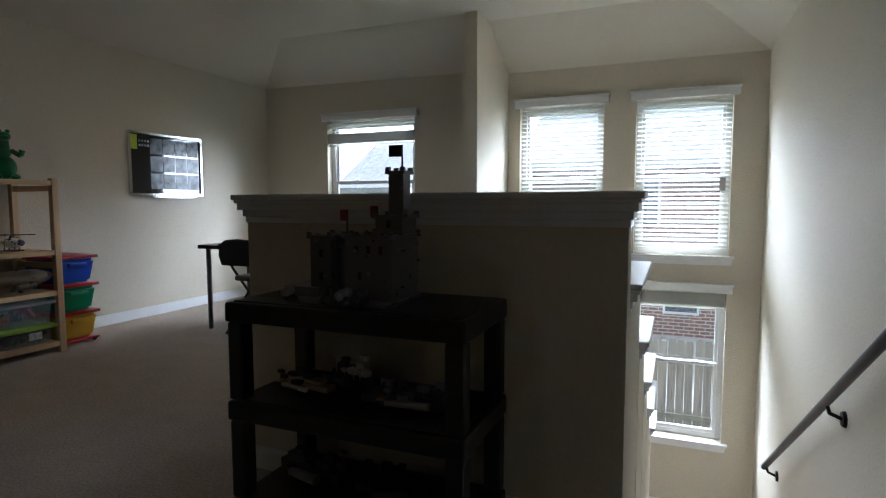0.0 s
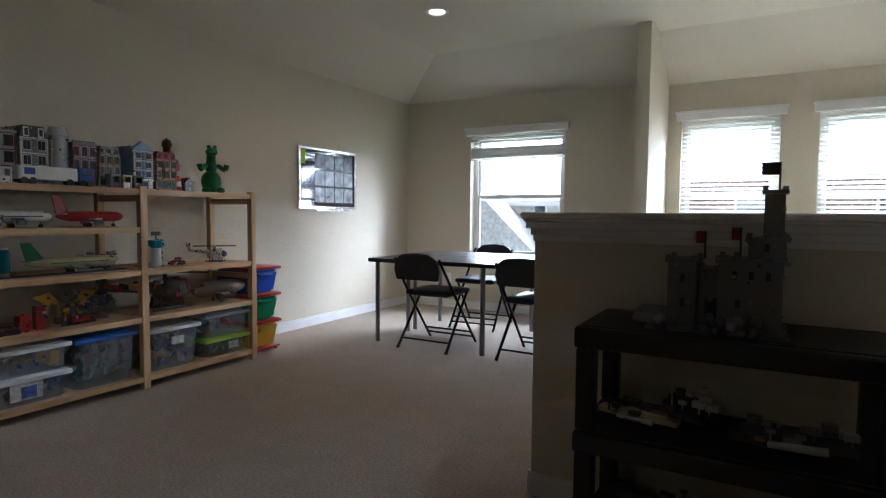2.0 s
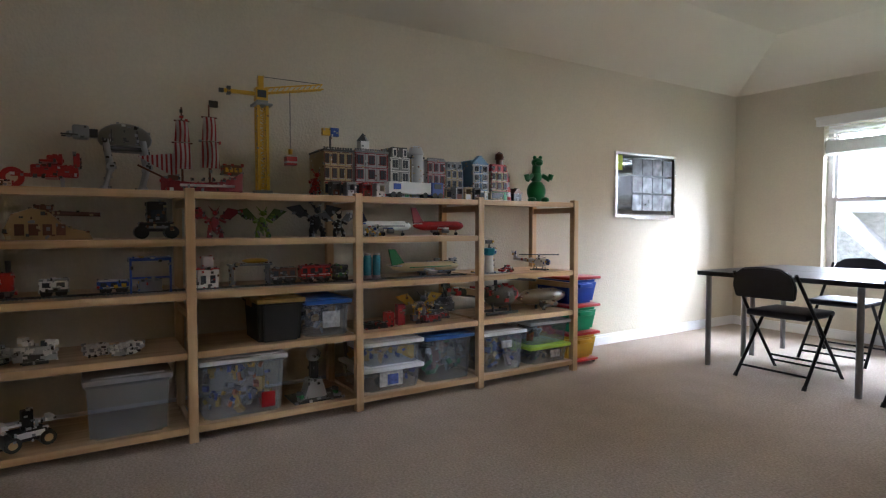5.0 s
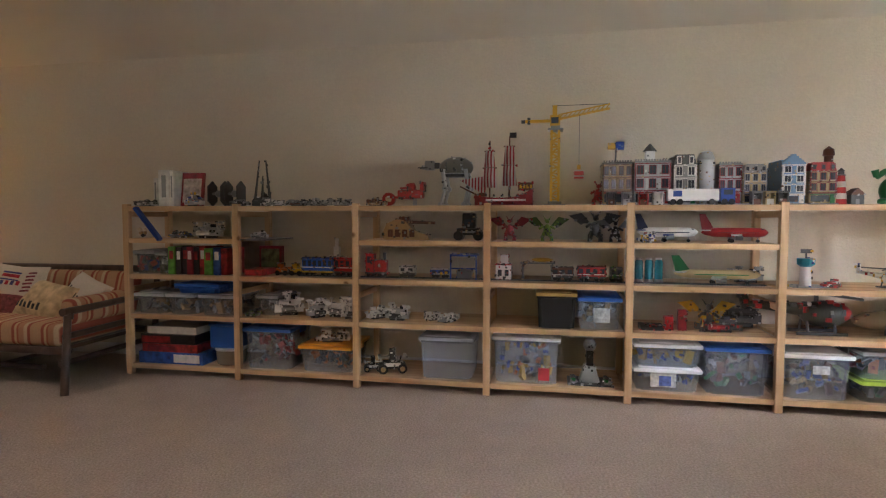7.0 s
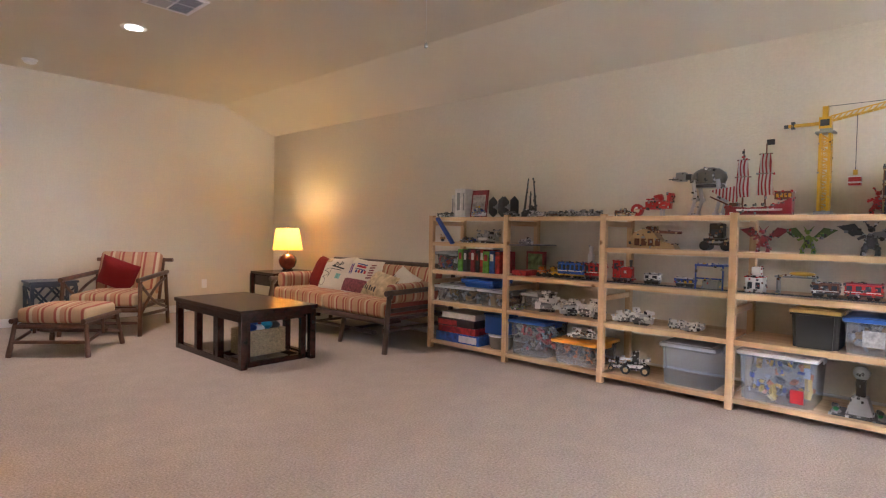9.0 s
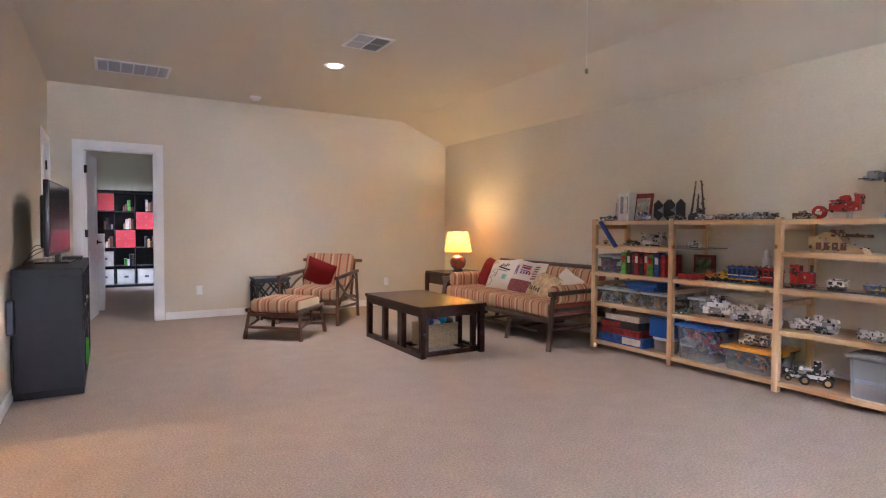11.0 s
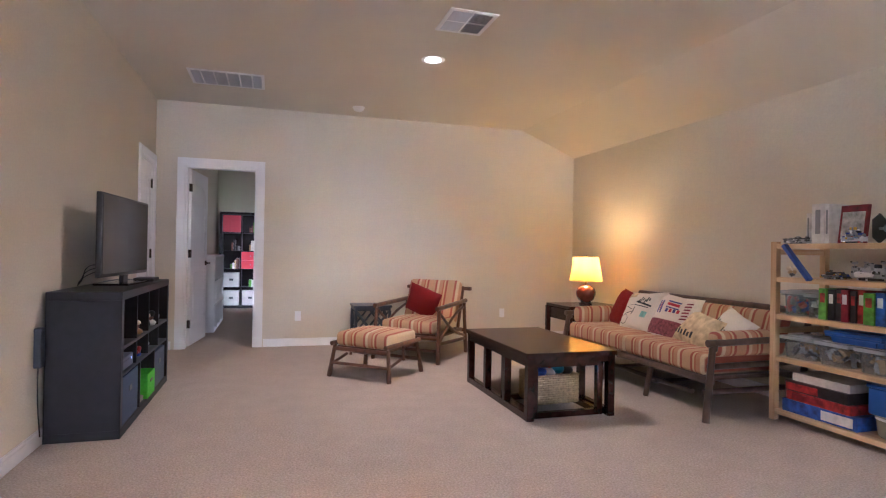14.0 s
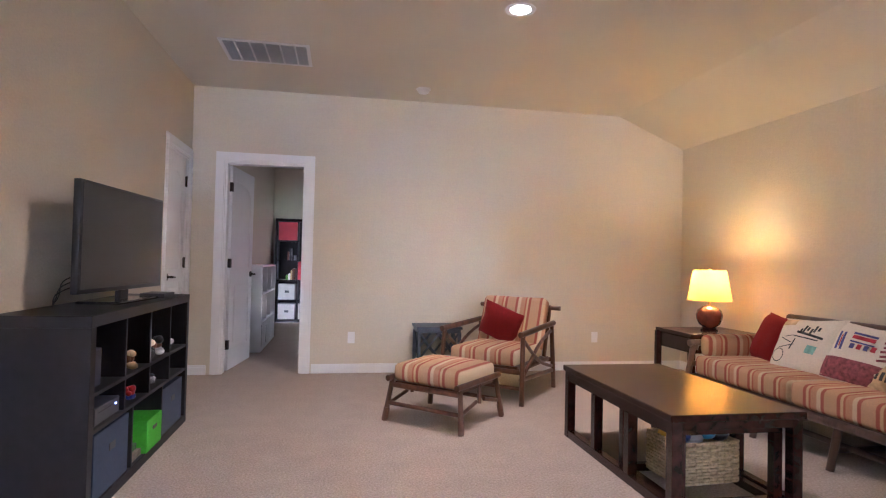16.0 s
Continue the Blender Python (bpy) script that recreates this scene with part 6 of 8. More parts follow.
blocks(t, "cannon", DGREY, [(0.05, 0.085, -0.07 + 0.05 * i, -0.058 + 0.05 * i, 0.058, 0.07) for i in range(4)])
SAIL = stripes("striped_sail", "Y", [(0.0, (0.70, 0.64, 0.60)), (0.55, (0.42, 0.06, 0.07)), (1.0, (0.70, 0.64, 0.60))], 0.021)
for y, hgt, zz in ((-0.10, 0.43, ((0.12, 0.25, 0.048), (0.255, 0.36, 0.036))), (0.03, 0.455, ((0.13, 0.265, 0.050), (0.27, 0.39, 0.038)))):
    part("mast", cyl(B(), (0, y, 0.04), (0, y, hgt), 0.006, 0.004), BROWN, t, "", True)
    for z0, z1, hw in zz:
        bm = B()
        n = 6
        g = {}
        for i in range(n + 1):
            for j in range(n + 1):
                u, v = i / n * 2 - 1, j / n
                g[i, j] = bm.verts.new((0.012 + 0.028 * (1 - u * u) * math.sin(math.pi * v), y + u * hw * (1 - 0.25 * v), z0 + (z1 - z0) * v))
        for i in range(n):
            for j in range(n):
                bm.faces.new((g[i, j], g[i + 1, j], g[i + 1, j + 1], g[i, j + 1]))
        bmesh.ops.solidify(bm, geom=bm.faces[:], thickness=0.0015)
        part("sail", bm, SAIL, t, "red and white striped sail", True)
        part("yard", cyl(B(), (0.008, y - hw, z1), (0.008, y + hw, z1), 0.004, seg=8), BROWN, t)
blocks(t, "flag", BLACKP, [(0, 0.002, 0.03, 0.075, 0.445, 0.48)])
bm = B()
g = [bm.verts.new(p) for p in ((0.0, -0.11, 0.20), (0.02, -0.30, 0.17), (0.02, -0.13, 0.07))]
bm.faces.new(g)
bmesh.ops.solidify(bm, geom=bm.faces[:], thickness=0.0015)
part("jib_sail", bm, SAIL, t, "red and white striped foresail")
part("bowsprit", cyl(B(), (0, -0.18, 0.07), (0, -0.30, 0.13), 0.005), BROWN, t)

# grey four-legged walking machine
t = toy("toy_walker", XT - 0.05, -0.55, ZL[4], "grey four-legged toy walking machine", 0, 1.0, "toy machine")
bm = B()
ball(bm, (0, 0.005, 0.265), 0.08, 0.85, 1.5, 0.95, 18)
bmesh.ops.delete(bm, geom=[v for v in bm.verts if v.co.z < 0.222], context="VERTS")
bmesh.ops.holes_fill(bm, edges=[e for e in bm.edges if e.is_boundary])
part("hull", bm, plastic("warm_grey_plastic", (0.17, 0.165, 0.14)), t, "", True)
blocks(t, "belly", DGREY, [(-0.05, 0.05, -0.09, 0.10, 0.20, 0.2225)], "", 0.008)
for q in (-0.055, 0.0, 0.055):
    blocks(t, "hull_rib", DGREY, [(0.045, 0.064, q - 0.003, q + 0.003, 0.235, 0.30)])
blocks(t, "neck", DGREY, [(-0.02, 0.02, -0.15, -0.11, 0.26, 0.30)])
blocks(t, "head", GREYP, [(-0.032, 0.032, -0.215, -0.145, 0.25, 0.315), (-0.022, 0.022, -0.24, -0.215, 0.255, 0.285)], "", 0.01)
blocks(t, "gun", DGREY, [(-0.036, -0.032, -0.26, -0.19, 0.262, 0.27), (0.032, 0.036, -0.26, -0.19, 0.262, 0.27)])
for y in (-0.08, 0.08):
    for s in (-1, 1):
        bm = B()
        cyl(bm, (s * 0.062, y, 0.25), (s * 0.068, y + 0.02, 0.12), 0.014)
        cyl(bm, (s * 0.068, y + 0.02, 0.12), (s * 0.068, y - 0.005, 0.02), 0.012)
        cyl(bm, (s * 0.068, y - 0.005, 0.0), (s * 0.068, y - 0.005, 0.025), 0.028, 0.02)
        cyl(bm, (s * 0.05, y + 0.02, 0.12), (s * 0.086, y + 0.02, 0.12), 0.02)
        part("leg", bm, PALEGREY, t, "", True)


def craft(y, z, label, cols, seed, w=0.14, h=0.06, x=XT + 0.10, n=9, turn=0, name="toy_spacecraft"):
    """A small built-up brick craft: long hull, cross pieces, pods, nose and a few fittings."""
    rnd = random.Random(seed)
    t = toy(name, x, y, z, label, turn, 1.0, "toy")
    a = cols
    blocks(t, "hull", a[0], [(-0.022, 0.022, -w / 2, w / 2, h * 0.12, h * 0.42), (-0.016, 0.016, -w / 2 * 0.7, w / 2 * 0.8, h * 0.42, h * 0.6)])
    blocks(t, "wing", a[1 % len(a)], [(-0.06, 0.06, -w * 0.12, w * 0.10, h * 0.22, h * 0.30), (-0.045, 0.045, w * 0.22, w * 0.30, h * 0.3, h * 0.38)])
    for s in (-1, 1):
        part("pod", cyl(B(), (s * 0.05, -w * 0.25, h * 0.28), (s * 0.05, w * 0.20, h * 0.28), h * 0.14, h * 0.10, 10), a[2 % len(a)], t, "", True)
    bm = B()
    for _ in range(n):
        u, v, s = rnd.uniform(-w / 2, w / 2) * 0.9, rnd.uniform(-0.04, 0.04), rnd.uniform(0.005, 0.014)
        zz = rnd.uniform(h * 0.4, h * 0.9)
        box(bm, v - s, v + s, u - s * 1.5, u + s * 1.5, zz - s, zz + s * 0.6)
        cyl(bm, (v, u, h * 0.3), (v, u, zz), 0.003, seg=6)
    part("fitting", bm, a[3 % len(a)], t)["kind"] = "stuff"
    blocks(t, "canopy", WINDOW, [(-0.012, 0.012, w * 0.12, w * 0.28, h * 0.58, h * 0.78)], "", 0.004)
    blocks(t, "stand", DGREY, [(-0.02, 0.02, -w * 0.3, w * 0.3, 0.0, h * 0.125)])
    return t


def creature(y, z, label, col, col2, x=XF - 0.15, s=1.0, name="toy_creature", wings=True):
    """A small winged beast, one plain shape a part."""
    t = toy(name, x, y, z, label, 0, s, "toy figure")
    bm = B()
    ball(bm, (0, 0, 0.075), 0.03, 0.9, 0.9, 1.4)
    ball(bm, (0.025, 0, 0.135), 0.018, 1.4, 0.8, 0.9)
    for q in (-1, 1):
        cyl(bm, (0, q * 0.018, 0.06), (0.012, q * 0.03, 0.03), 0.012)
        cyl(bm, (0.012, q * 0.03, 0.03), (0.02, q * 0.03, 0.0), 0.010, 0.014)
        cyl(bm, (0.01, q * 0.025, 0.10), (0.035, q * 0.05, 0.085), 0.008)
        cyl(bm, (0.02, q * 0.01, 0.145), (0.0, q * 0.03, 0.175), 0.005, 0.001)
    cyl(bm, (-0.02, 0, 0.05), (-0.08, 0.03, 0.015), 0.013, 0.003)
    part("body", bm, col, t, "", True)
    if wings:
        for q in (-1, 1):
            bm = B()
            vs = [bm.verts.new(p) for p in ((-0.01, q * 0.02, 0.10), (-0.02, q * 0.075, 0.165), (-0.02, q * 0.15, 0.15), (-0.015, q * 0.115, 0.125), (-0.015, q * 0.085, 0.10), (-0.012, q * 0.055, 0.105))]
            bm.faces.new(vs)
            bmesh.ops.solidify(bm, geom=bm.faces[:], thickness=0.003)
            part("wing", bm, col2, t)
    return t


def aeroplane(y, z, label, hullc, tailc, wingc, length=0.36, x=XF - 0.16, turn=0, eng=GREYP):
    t = toy("toy_aeroplane", x, y, z, label, turn, 1.0, "toy aeroplane")
    L, r, zc = length / 2, 0.030, 0.062
    bm = B()
    lathe(bm, [(0.004, -L), (0.016, -L * 0.9), (r, -L * 0.6), (r, L * 0.72), (r * 0.75, L * 0.9), (0.006, L)], seg=14)
    bmesh.ops.transform(bm, matrix=pose(0, 0, zc, -90), verts=bm.verts)
    part("fuselage", bm, hullc, t, "", True)
    bm = B()
    prism(bm, [(-L * 0.98, zc + 0.012), (-L * 0.62, zc + 0.02), (-L * 0.9, zc + 0.115), (-L * 1.08, zc + 0.115)], "x", -0.005, 0.005)
    part("tail_fin", bm, tailc, t)
    bm = B()
    prism(bm, [(-0.16, -L * 0.30), (-0.16, -L * 0.12), (0.0, L * 0.26), (0.16, -L * 0.12), (0.16, -L * 0.30), (0.0, -L * 0.10)], "z", zc - 0.018, zc - 0.010)
    prism(bm, [(-0.07, -L * 0.98), (-0.07, -L * 0.86), (0, -L * 0.68), (0.07, -L * 0.86), (0.07, -L * 0.98)], "z", zc + 0.01, zc + 0.016)
    part("wing", bm, wingc, t)
    blocks(t, "cheat_line", tailc, [(r - 0.002, r + 0.001, -L * 0.55, L * 0.7, zc - 0.004, zc + 0.002)])
    blocks(t, "windscreen", WINDOW, [(-0.02, 0.02, L * 0.74, L * 0.84, zc + 0.012, zc + 0.022)])
    for s in (-1, 1):
        part("engine", cyl(B(), (s * 0.07, -L * 0.08, zc - 0.032), (s * 0.07, L * 0.14, zc - 0.032), 0.014), eng, t, "", True)
        part("wheel", cyl(B(), (s * 0.02 - 0.006, -L * 0.1, 0.012), (s * 0.02 + 0.006, -L * 0.1, 0.012), 0.012), BLACKP, t)
        blocks(t, "gear_leg", GREYP, [(s * 0.02 - 0.003, s * 0.02 + 0.003, -L * 0.1 - 0.003, -L * 0.1 + 0.003, 0.012, zc - 0.02)])
    part("wheel", cyl(B(), (-0.006, L * 0.7, 0.010), (0.006, L * 0.7, 0.010), 0.010), BLACKP, t)
    blocks(t, "gear_leg", GREYP, [(-0.003, 0.003, L * 0.7 - 0.003, L * 0.7 + 0.003, 0.010, zc - 0.02)])
    return t


def helicopter(y, z, label, col, col2, s=1.0, x=XF - 0.17, turn=0):
    t = toy("toy_helicopter", x, y, z, label, turn, s, "toy helicopter")
    bm = B()
    ball(bm, (0, 0.03, 0.06), 0.045, 0.8, 1.5, 0.85)
    cyl(bm, (0, -0.02, 0.07), (0, -0.19, 0.085), 0.02, 0.008)
    prism(bm, [(-0.19, 0.08), (-0.165, 0.08), (-0.18, 0.135), (-0.205, 0.135)], "x", -0.004, 0.004)
    part("fuselage", bm, col, t, "", True)
    bm = B()
    ball(bm, (0, 0.065, 0.062), 0.034, 0.85, 1.1, 0.8)
    part("cockpit", bm, col2, t, "", True)
    part("rotor_mast", cyl(B(), (0, 0.01, 0.09), (0, 0.01, 0.122), 0.006), DGREY, t)
    for a in (20, 110, 200, 290):
        c, q = math.cos(radians(a)), math.sin(radians(a))
        part("rotor_blade", cyl(B(), (0, 0.01, 0.12), (0.15 * c, 0.01 + 0.15 * q, 0.12), 0.004, seg=6), DGREY, t)
    for q in (-1, 1):
        part("skid", cyl(B(), (q * 0.03, -0.05, 0.006), (q * 0.03, 0.08, 0.006), 0.005, seg=8), DGREY, t)
        for yy_ in (-0.02, 0.05):
            part("skid_strut", cyl(B(), (q * 0.03, yy_, 0.006), (q * 0.02, yy_, 0.04), 0.004, seg=6), DGREY, t)
    return t


def rail_car(y0, y1, z, label, body, roof, h=0.10, x=XF - 0.12, kind="wagon", chassis=DGREY):
    t = toy("toy_train", x, (y0 + y1) / 2, z + 0.010, label, 0, 1.0, "toy train")
    w = (y1 - y0) / 2 - 0.003
    blocks(t, "chassis", chassis, [(-0.028, 0.028, -w, w, 0.018, 0.03)])
    for yy_ in (-w * 0.7, -w * 0.35, w * 0.35, w * 0.7):
        part("wheel", cyl(B(), (-0.027, yy_, 0.014), (0.027, yy_, 0.014), 0.014, seg=12), BLACKP, t)
    if kind == "engine":
        blocks(t, "boiler", body, [(-0.022, 0.022, -w * 0.2, w * 0.95, 0.03, h * 0.72)], "", 0.006)
        blocks(t, "cab", roof, [(-0.03, 0.03, -w * 0.95, -w * 0.2, 0.03, h)])
        part("chimney", cyl(B(), (0, w * 0.7, h * 0.7), (0, w * 0.7, h * 1.05), 0.009, 0.012), DGREY, t)
        blocks(t, "cab_window", WINDOW, [(0.03, 0.0315, -w * 0.8, -w * 0.4, h * 0.6, h * 0.88)])
        blocks(t, "buffer", REDP, [(-0.026, 0.026, w, w + 0.006, 0.018, 0.03)])
    else:
        blocks(t, "body", body, [(-0.03, 0.03, -w, w, 0.03, h * 0.9)])
        blocks(t, "roof", roof, [(-0.032, 0.032, -w - 0.002, w + 0.002, h * 0.9, h)], "", 0.004)
        n = max(2, int(w * 2 / 0.035))
        blocks(t, "window_row", WINDOW, [(0.03, 0.0315, -w + 2 * w * (i + 0.2) / n, -w + 2 * w * (i + 0.8) / n, h * 0.52, h * 0.82) for i in range(n)])
        blocks(t, "band", WHITEP, [(0.03, 0.031, -w, w, h * 0.42, h * 0.47)])
    return t


def track(y0, y1, z, x=XF - 0.12):
    t = toy("toy_track", x, (y0 + y1) / 2, z, "dark grey toy railway track on the shelf", 0, 1.0, "toy track")
    w = (y1 - y0) / 2
    blocks(t, "rail", DGREY, [(-0.022, -0.016, -w, w, 0.003, 0.009)], "", 0)
    blocks(t, "rail", DGREY, [(0.016, 0.022, -w, w, 0.003, 0.009)], "", 0)
    blocks(t, "sleeper_row", GREYP, [(-0.032, 0.032, -w + 0.016 * i, -w + 0.016 * i + 0.008, 0.0, 0.003) for i in range(int(2 * w / 0.016))], "", 0)


# top shelf, from the sitting corner on
craft(-2.80, ZL[4], "small grey toy craft on the shelf", [PALEGREY, GREYP, WHITEP, DGREY], 1, 0.16, 0.05, XF - 0.08)
craft(-2.44, ZL[4], "white and blue toy craft on the shelf", [WHITEP, SKYB, PALEGREY, GREYP], 2, 0.14, 0.10, XF - 0.12)
for y in (-2.33, -2.20):
    t = toy("toy_fighter", XT, y, ZL[4], "toy fighter with two grey hexagonal panels", 0, 1.0, "toy spacecraft")
    for q in (-1, 1):
        bm = B()
        prism(bm, [(0.0, 0.19), (0.06, 0.15), (0.06, 0.04), (0.0, 0.0), (-0.06, 0.04), (-0.06, 0.15)], "y", q * 0.052 - 0.003, q * 0.052 + 0.003)
        part("panel", bm, DGREY, t)
    part("pod", ball(B(), (0, 0, 0.095), 0.026), GREYP, t, "", True)
    part("axle", cyl(B(), (0, -0.05, 0.095), (0, 0.05, 0.095), 0.009), GREYP, t)
t = toy("toy_shuttle", XT + 0.05, -1.95, ZL[4], "black toy shuttle with tall folded wings", 0, 1.0, "toy spacecraft")
blocks(t, "hull", DGREY, [(-0.03, 0.03, -0.07, 0.07, 0.0, 0.04), (-0.02, 0.02, -0.05, 0.05, 0.04, 0.065)], "", 0.006)
for a, b in (((0, -0.06, 0.03), (0, 0.0 - 0.02, 0.33)), ((0, 0.06, 0.03), (0, 0.03, 0.33)), ((0, 0.0, 0.06), (0, 0.005, 0.22))):
    part("wing", cyl(B(), a, b, 0.012, 0.005, 6), DGREY, t)
bm = B()
prism(bm, [(-0.09, 0.02), (0.09, 0.02), (0.0, 0.10)], "x", -0.035, -0.03)
part("fin_panel", bm, BLACKP, t)
for i, (y, w, cc, nm) in enumerate(((-2.06, 0.13, [DGREY, GREYP], "dark grey"), (-1.80, 0.15, [WHITEP, PALEGREY, GREYP], "white"), (-1.62, 0.16, [GREYP, DGREY, BROWN], "grey and brown"), (-1.46, 0.13, [GREYP, PALEGREY], "grey"), (-1.31, 0.14, [GREYP, DGREY, PALEGREY], "grey"), (-1.06, 0.15, [CREAM, WHITEP, TANP, BROWN], "cream"))):
    craft(y, ZL[4], nm + " flat toy craft on the shelf", cc, 60 + i, w, 0.05, XF - 0.10)
t = toy("toy_biplane", XT + 0.10, -0.86, ZL[4], "red toy flying machine with round wheel", 0, 1.0, "toy aeroplane")
blocks(t, "hull", REDP, [(-0.025, 0.025, -0.06, 0.12, 0.05, 0.105), (-0.018, 0.018, 0.0, 0.06, 0.105, 0.15)], "", 0.008)
blocks(t, "wing", REDP, [(-0.10, 0.10, -0.02, 0.04, 0.11, 0.12), (-0.08, 0.08, -0.01, 0.04, 0.045, 0.053), (-0.04, 0.04, 0.10, 0.125, 0.10, 0.16)])
part("wheel", cyl(B(), (-0.012, -0.125, 0.045), (0.012, -0.125, 0.045), 0.045, seg=20), REDP, t, "", True)
part("hub", cyl(B(), (-0.014, -0.125, 0.045), (0.014, -0.125, 0.045), 0.022, seg=16), CREAM, t)
blocks(t, "fork", REDP, [(-0.018, -0.014, -0.13, -0.04, 0.05, 0.065), (0.014, 0.018, -0.13, -0.04, 0.05, 0.065)])
blocks(t, "leg", PALEGREY, [(-0.03, -0.02, 0.05, 0.065, 0, 0.05), (0.02, 0.03, 0.05, 0.065, 0, 0.05)])
creature(0.40, ZL[4], "red and yellow toy figure beside the crane", REDP, YELP, XT + 0.05, 0.9, wings=False)
# green dragon: one plain shape
bm = B()
ball(bm, (0, 0, 0.085), 0.075, 0.9, 0.95, 1.1)
ball(bm, (0, 0, 0.19), 0.048, 0.9, 0.9, 1.0)
cyl(bm, (0, 0, 0.20), (0.005, 0, 0.28), 0.036, 0.030)
ball(bm, (0.018, 0, 0.295), 0.042, 1.15, 1.0, 0.8)
ball(bm, (0.055, 0, 0.285), 0.026, 1.1, 1.1, 0.7)
for q in (-1, 1):
    cyl(bm, (0.02, q * 0.04, 0.20), (0.05, q * 0.085, 0.165), 0.017)
    cyl(bm, (0.05, q * 0.085, 0.165), (0.055, q * 0.095, 0.205), 0.016, 0.02)
    ball(bm, (0.05, q * 0.05, 0.02), 0.03, 1.4, 1, 0.7)
    ball(bm, (0.025, q * 0.022, 0.33), 0.014)
for i in range(5):
    cyl(bm, (-0.04 + 0.002 * i, 0, 0.12 + 0.045 * i), (-0.075 + 0.004 * i, 0, 0.135 + 0.045 * i), 0.014, 0.002, 6)
solid("dragon_figure", bm, GREENP, "green toy dragon figure on top of the shelf", "toy figure", pose(-4.33, 2.09, ZL[4], 0, 0, -22), "", True)

# fourth shelf
blob_toy("toy_figure", pose(XF - 0.07, -2.84, ZL[3]), [DGREY, TANP, CREAM], "small standing toy figure on the shelf", 0.7, 21)
craft(-2.58, ZL[3], "dark blue and grey toy craft", [DGREY, NAVYP, GREYP], 71, 0.18, 0.06)
craft(-2.36, ZL[3], "large grey toy spacecraft on the shelf", [PALEGREY, GREYP, WHITEP, PALEGREY], 72, 0.22, 0.13, n=16)
craft(-1.95, ZL[3], "white toy craft on the metal shelf", [WHITEP, GREYP, PALEGREY], 73, 0.12, 0.06)
t = toy("toy_tank_craft", XF - 0.16, -0.86, ZL[3], "tan toy gunship with ribbed hull", 0, 1.0, "toy vehicle")
bm = B()
prism(bm, [(-0.15, 0.0), (0.17, 0.0), (0.15, 0.035), (0.06, 0.06), (0.0, 0.13), (-0.06, 0.14), (-0.13, 0.11), (-0.16, 0.04)], "x", -0.05, 0.05)
part("hull", bm, TANP, t)
blocks(t, "hull_plate", BROWN, [(0.05, 0.054, -0.12 + 0.05 * i, -0.085 + 0.05 * i, 0.02, 0.07) for i in range(4)])
part("barrel", cyl(B(), (0.0, 0.0, 0.12), (0.02, 0.20, 0.115), 0.012, 0.010), BROWN, t, "", True)
blocks(t, "turret", BROWN, [(-0.035, 0.035, -0.05, 0.02, 0.13, 0.155)], "", 0.006)
t = toy("toy_truck", XF - 0.14, -0.43, ZL[3], "black toy truck standing high on wheels", 0, 1.0, "toy vehicle")
blocks(t, "body", BLACKP, [(-0.045, 0.045, -0.075, 0.075, 0.035, 0.08), (-0.04, 0.04, -0.04, 0.045, 0.08, 0.18)], "", 0.008)
blocks(t, "cab_window", WINDOW, [(0.04, 0.0415, -0.025, 0.03, 0.10, 0.14)])
for y in (-0.065, 0.065):
    part("wheel", cyl(B(), (-0.05, y, 0.032), (0.05, y, 0.032), 0.032, seg=16), BLACKP, t, "", True)
blocks(t, "bumper", GREYP, [(0.045, 0.05, -0.05, 0.05, 0.05, 0.062)])
creature(-0.16, ZL[3], "dark red toy dragon with spread wings", MAROON, MAROON, s=0.95)
creature(0.08, ZL[3], "lime green toy robot beast with long arms", LIME, plastic("dark_green_plastic", (0.06, 0.11, 0.02)), s=0.95)
creature(0.38, ZL[3], "black toy dragon with wide wings", BLACKP, DGREY, s=1.1)
creature(0.50, ZL[3], "black and white toy bird figure", BLACKP, GREYP, XF - 0.12, 0.85)
aeroplane(0.82, ZL[3], "white toy airliner with blue tail band", WHITEP, NAVYP, BLUEP, 0.36, XF - 0.17)
craft(0.68, ZL[3], "small blue and white toy van", [WHITEP, BLUEP, GREYP], 75, 0.10, 0.07, XF - 0.07, 4)
aeroplane(1.21, ZL[3], "red and white toy airliner", REDP, MAROON, WHITEP, 0.38, XF - 0.17)

# third shelf
for y, c in ((-1.77, ORANGE), (-1.66, YELP)):
    t = toy("toy_digger", XF - 0.15, y, ZL[2], ("orange" if c is ORANGE else "yellow and black") + " toy digger on the shelf", 0, 1.0, "toy vehicle")
    blocks(t, "body", c, [(-0.03, 0.03, -0.04, 0.04, 0.022, 0.05), (-0.025, 0.025, -0.03, 0.01, 0.05, 0.085)], "", 0.004)
    blocks(t, "arm", c, [(-0.006, 0.006, 0.02, 0.07, 0.05, 0.06), (-0.02, 0.02, 0.06, 0.075, 0.015, 0.05)])
    for yy_ in (-0.028, 0.028):
        part("wheel", cyl(B(), (-0.034, yy_, 0.018), (0.034, yy_, 0.018), 0.018, seg=14), BLACKP, t)
track(-1.62, 1.38, ZL[2])
rail_car(-1.60, -1.37, ZL[2], "blue and yellow toy locomotive", plastic("bright_blue_plastic", (0.01, 0.08, 0.42)), BLUEP, 0.125, chassis=YELP)
rail_car(-1.365, -1.20, ZL[2], "red toy railway wagon", REDP, REDP, 0.125)
t = toy("toy_tower", XF - 0.30, -1.42, ZL[2], "white and grey toy rocket tower", 0, 1.0, "toy")
blocks(t, "base", GREYP, [(-0.06, 0.06, -0.09, 0.09, 0, 0.05)])
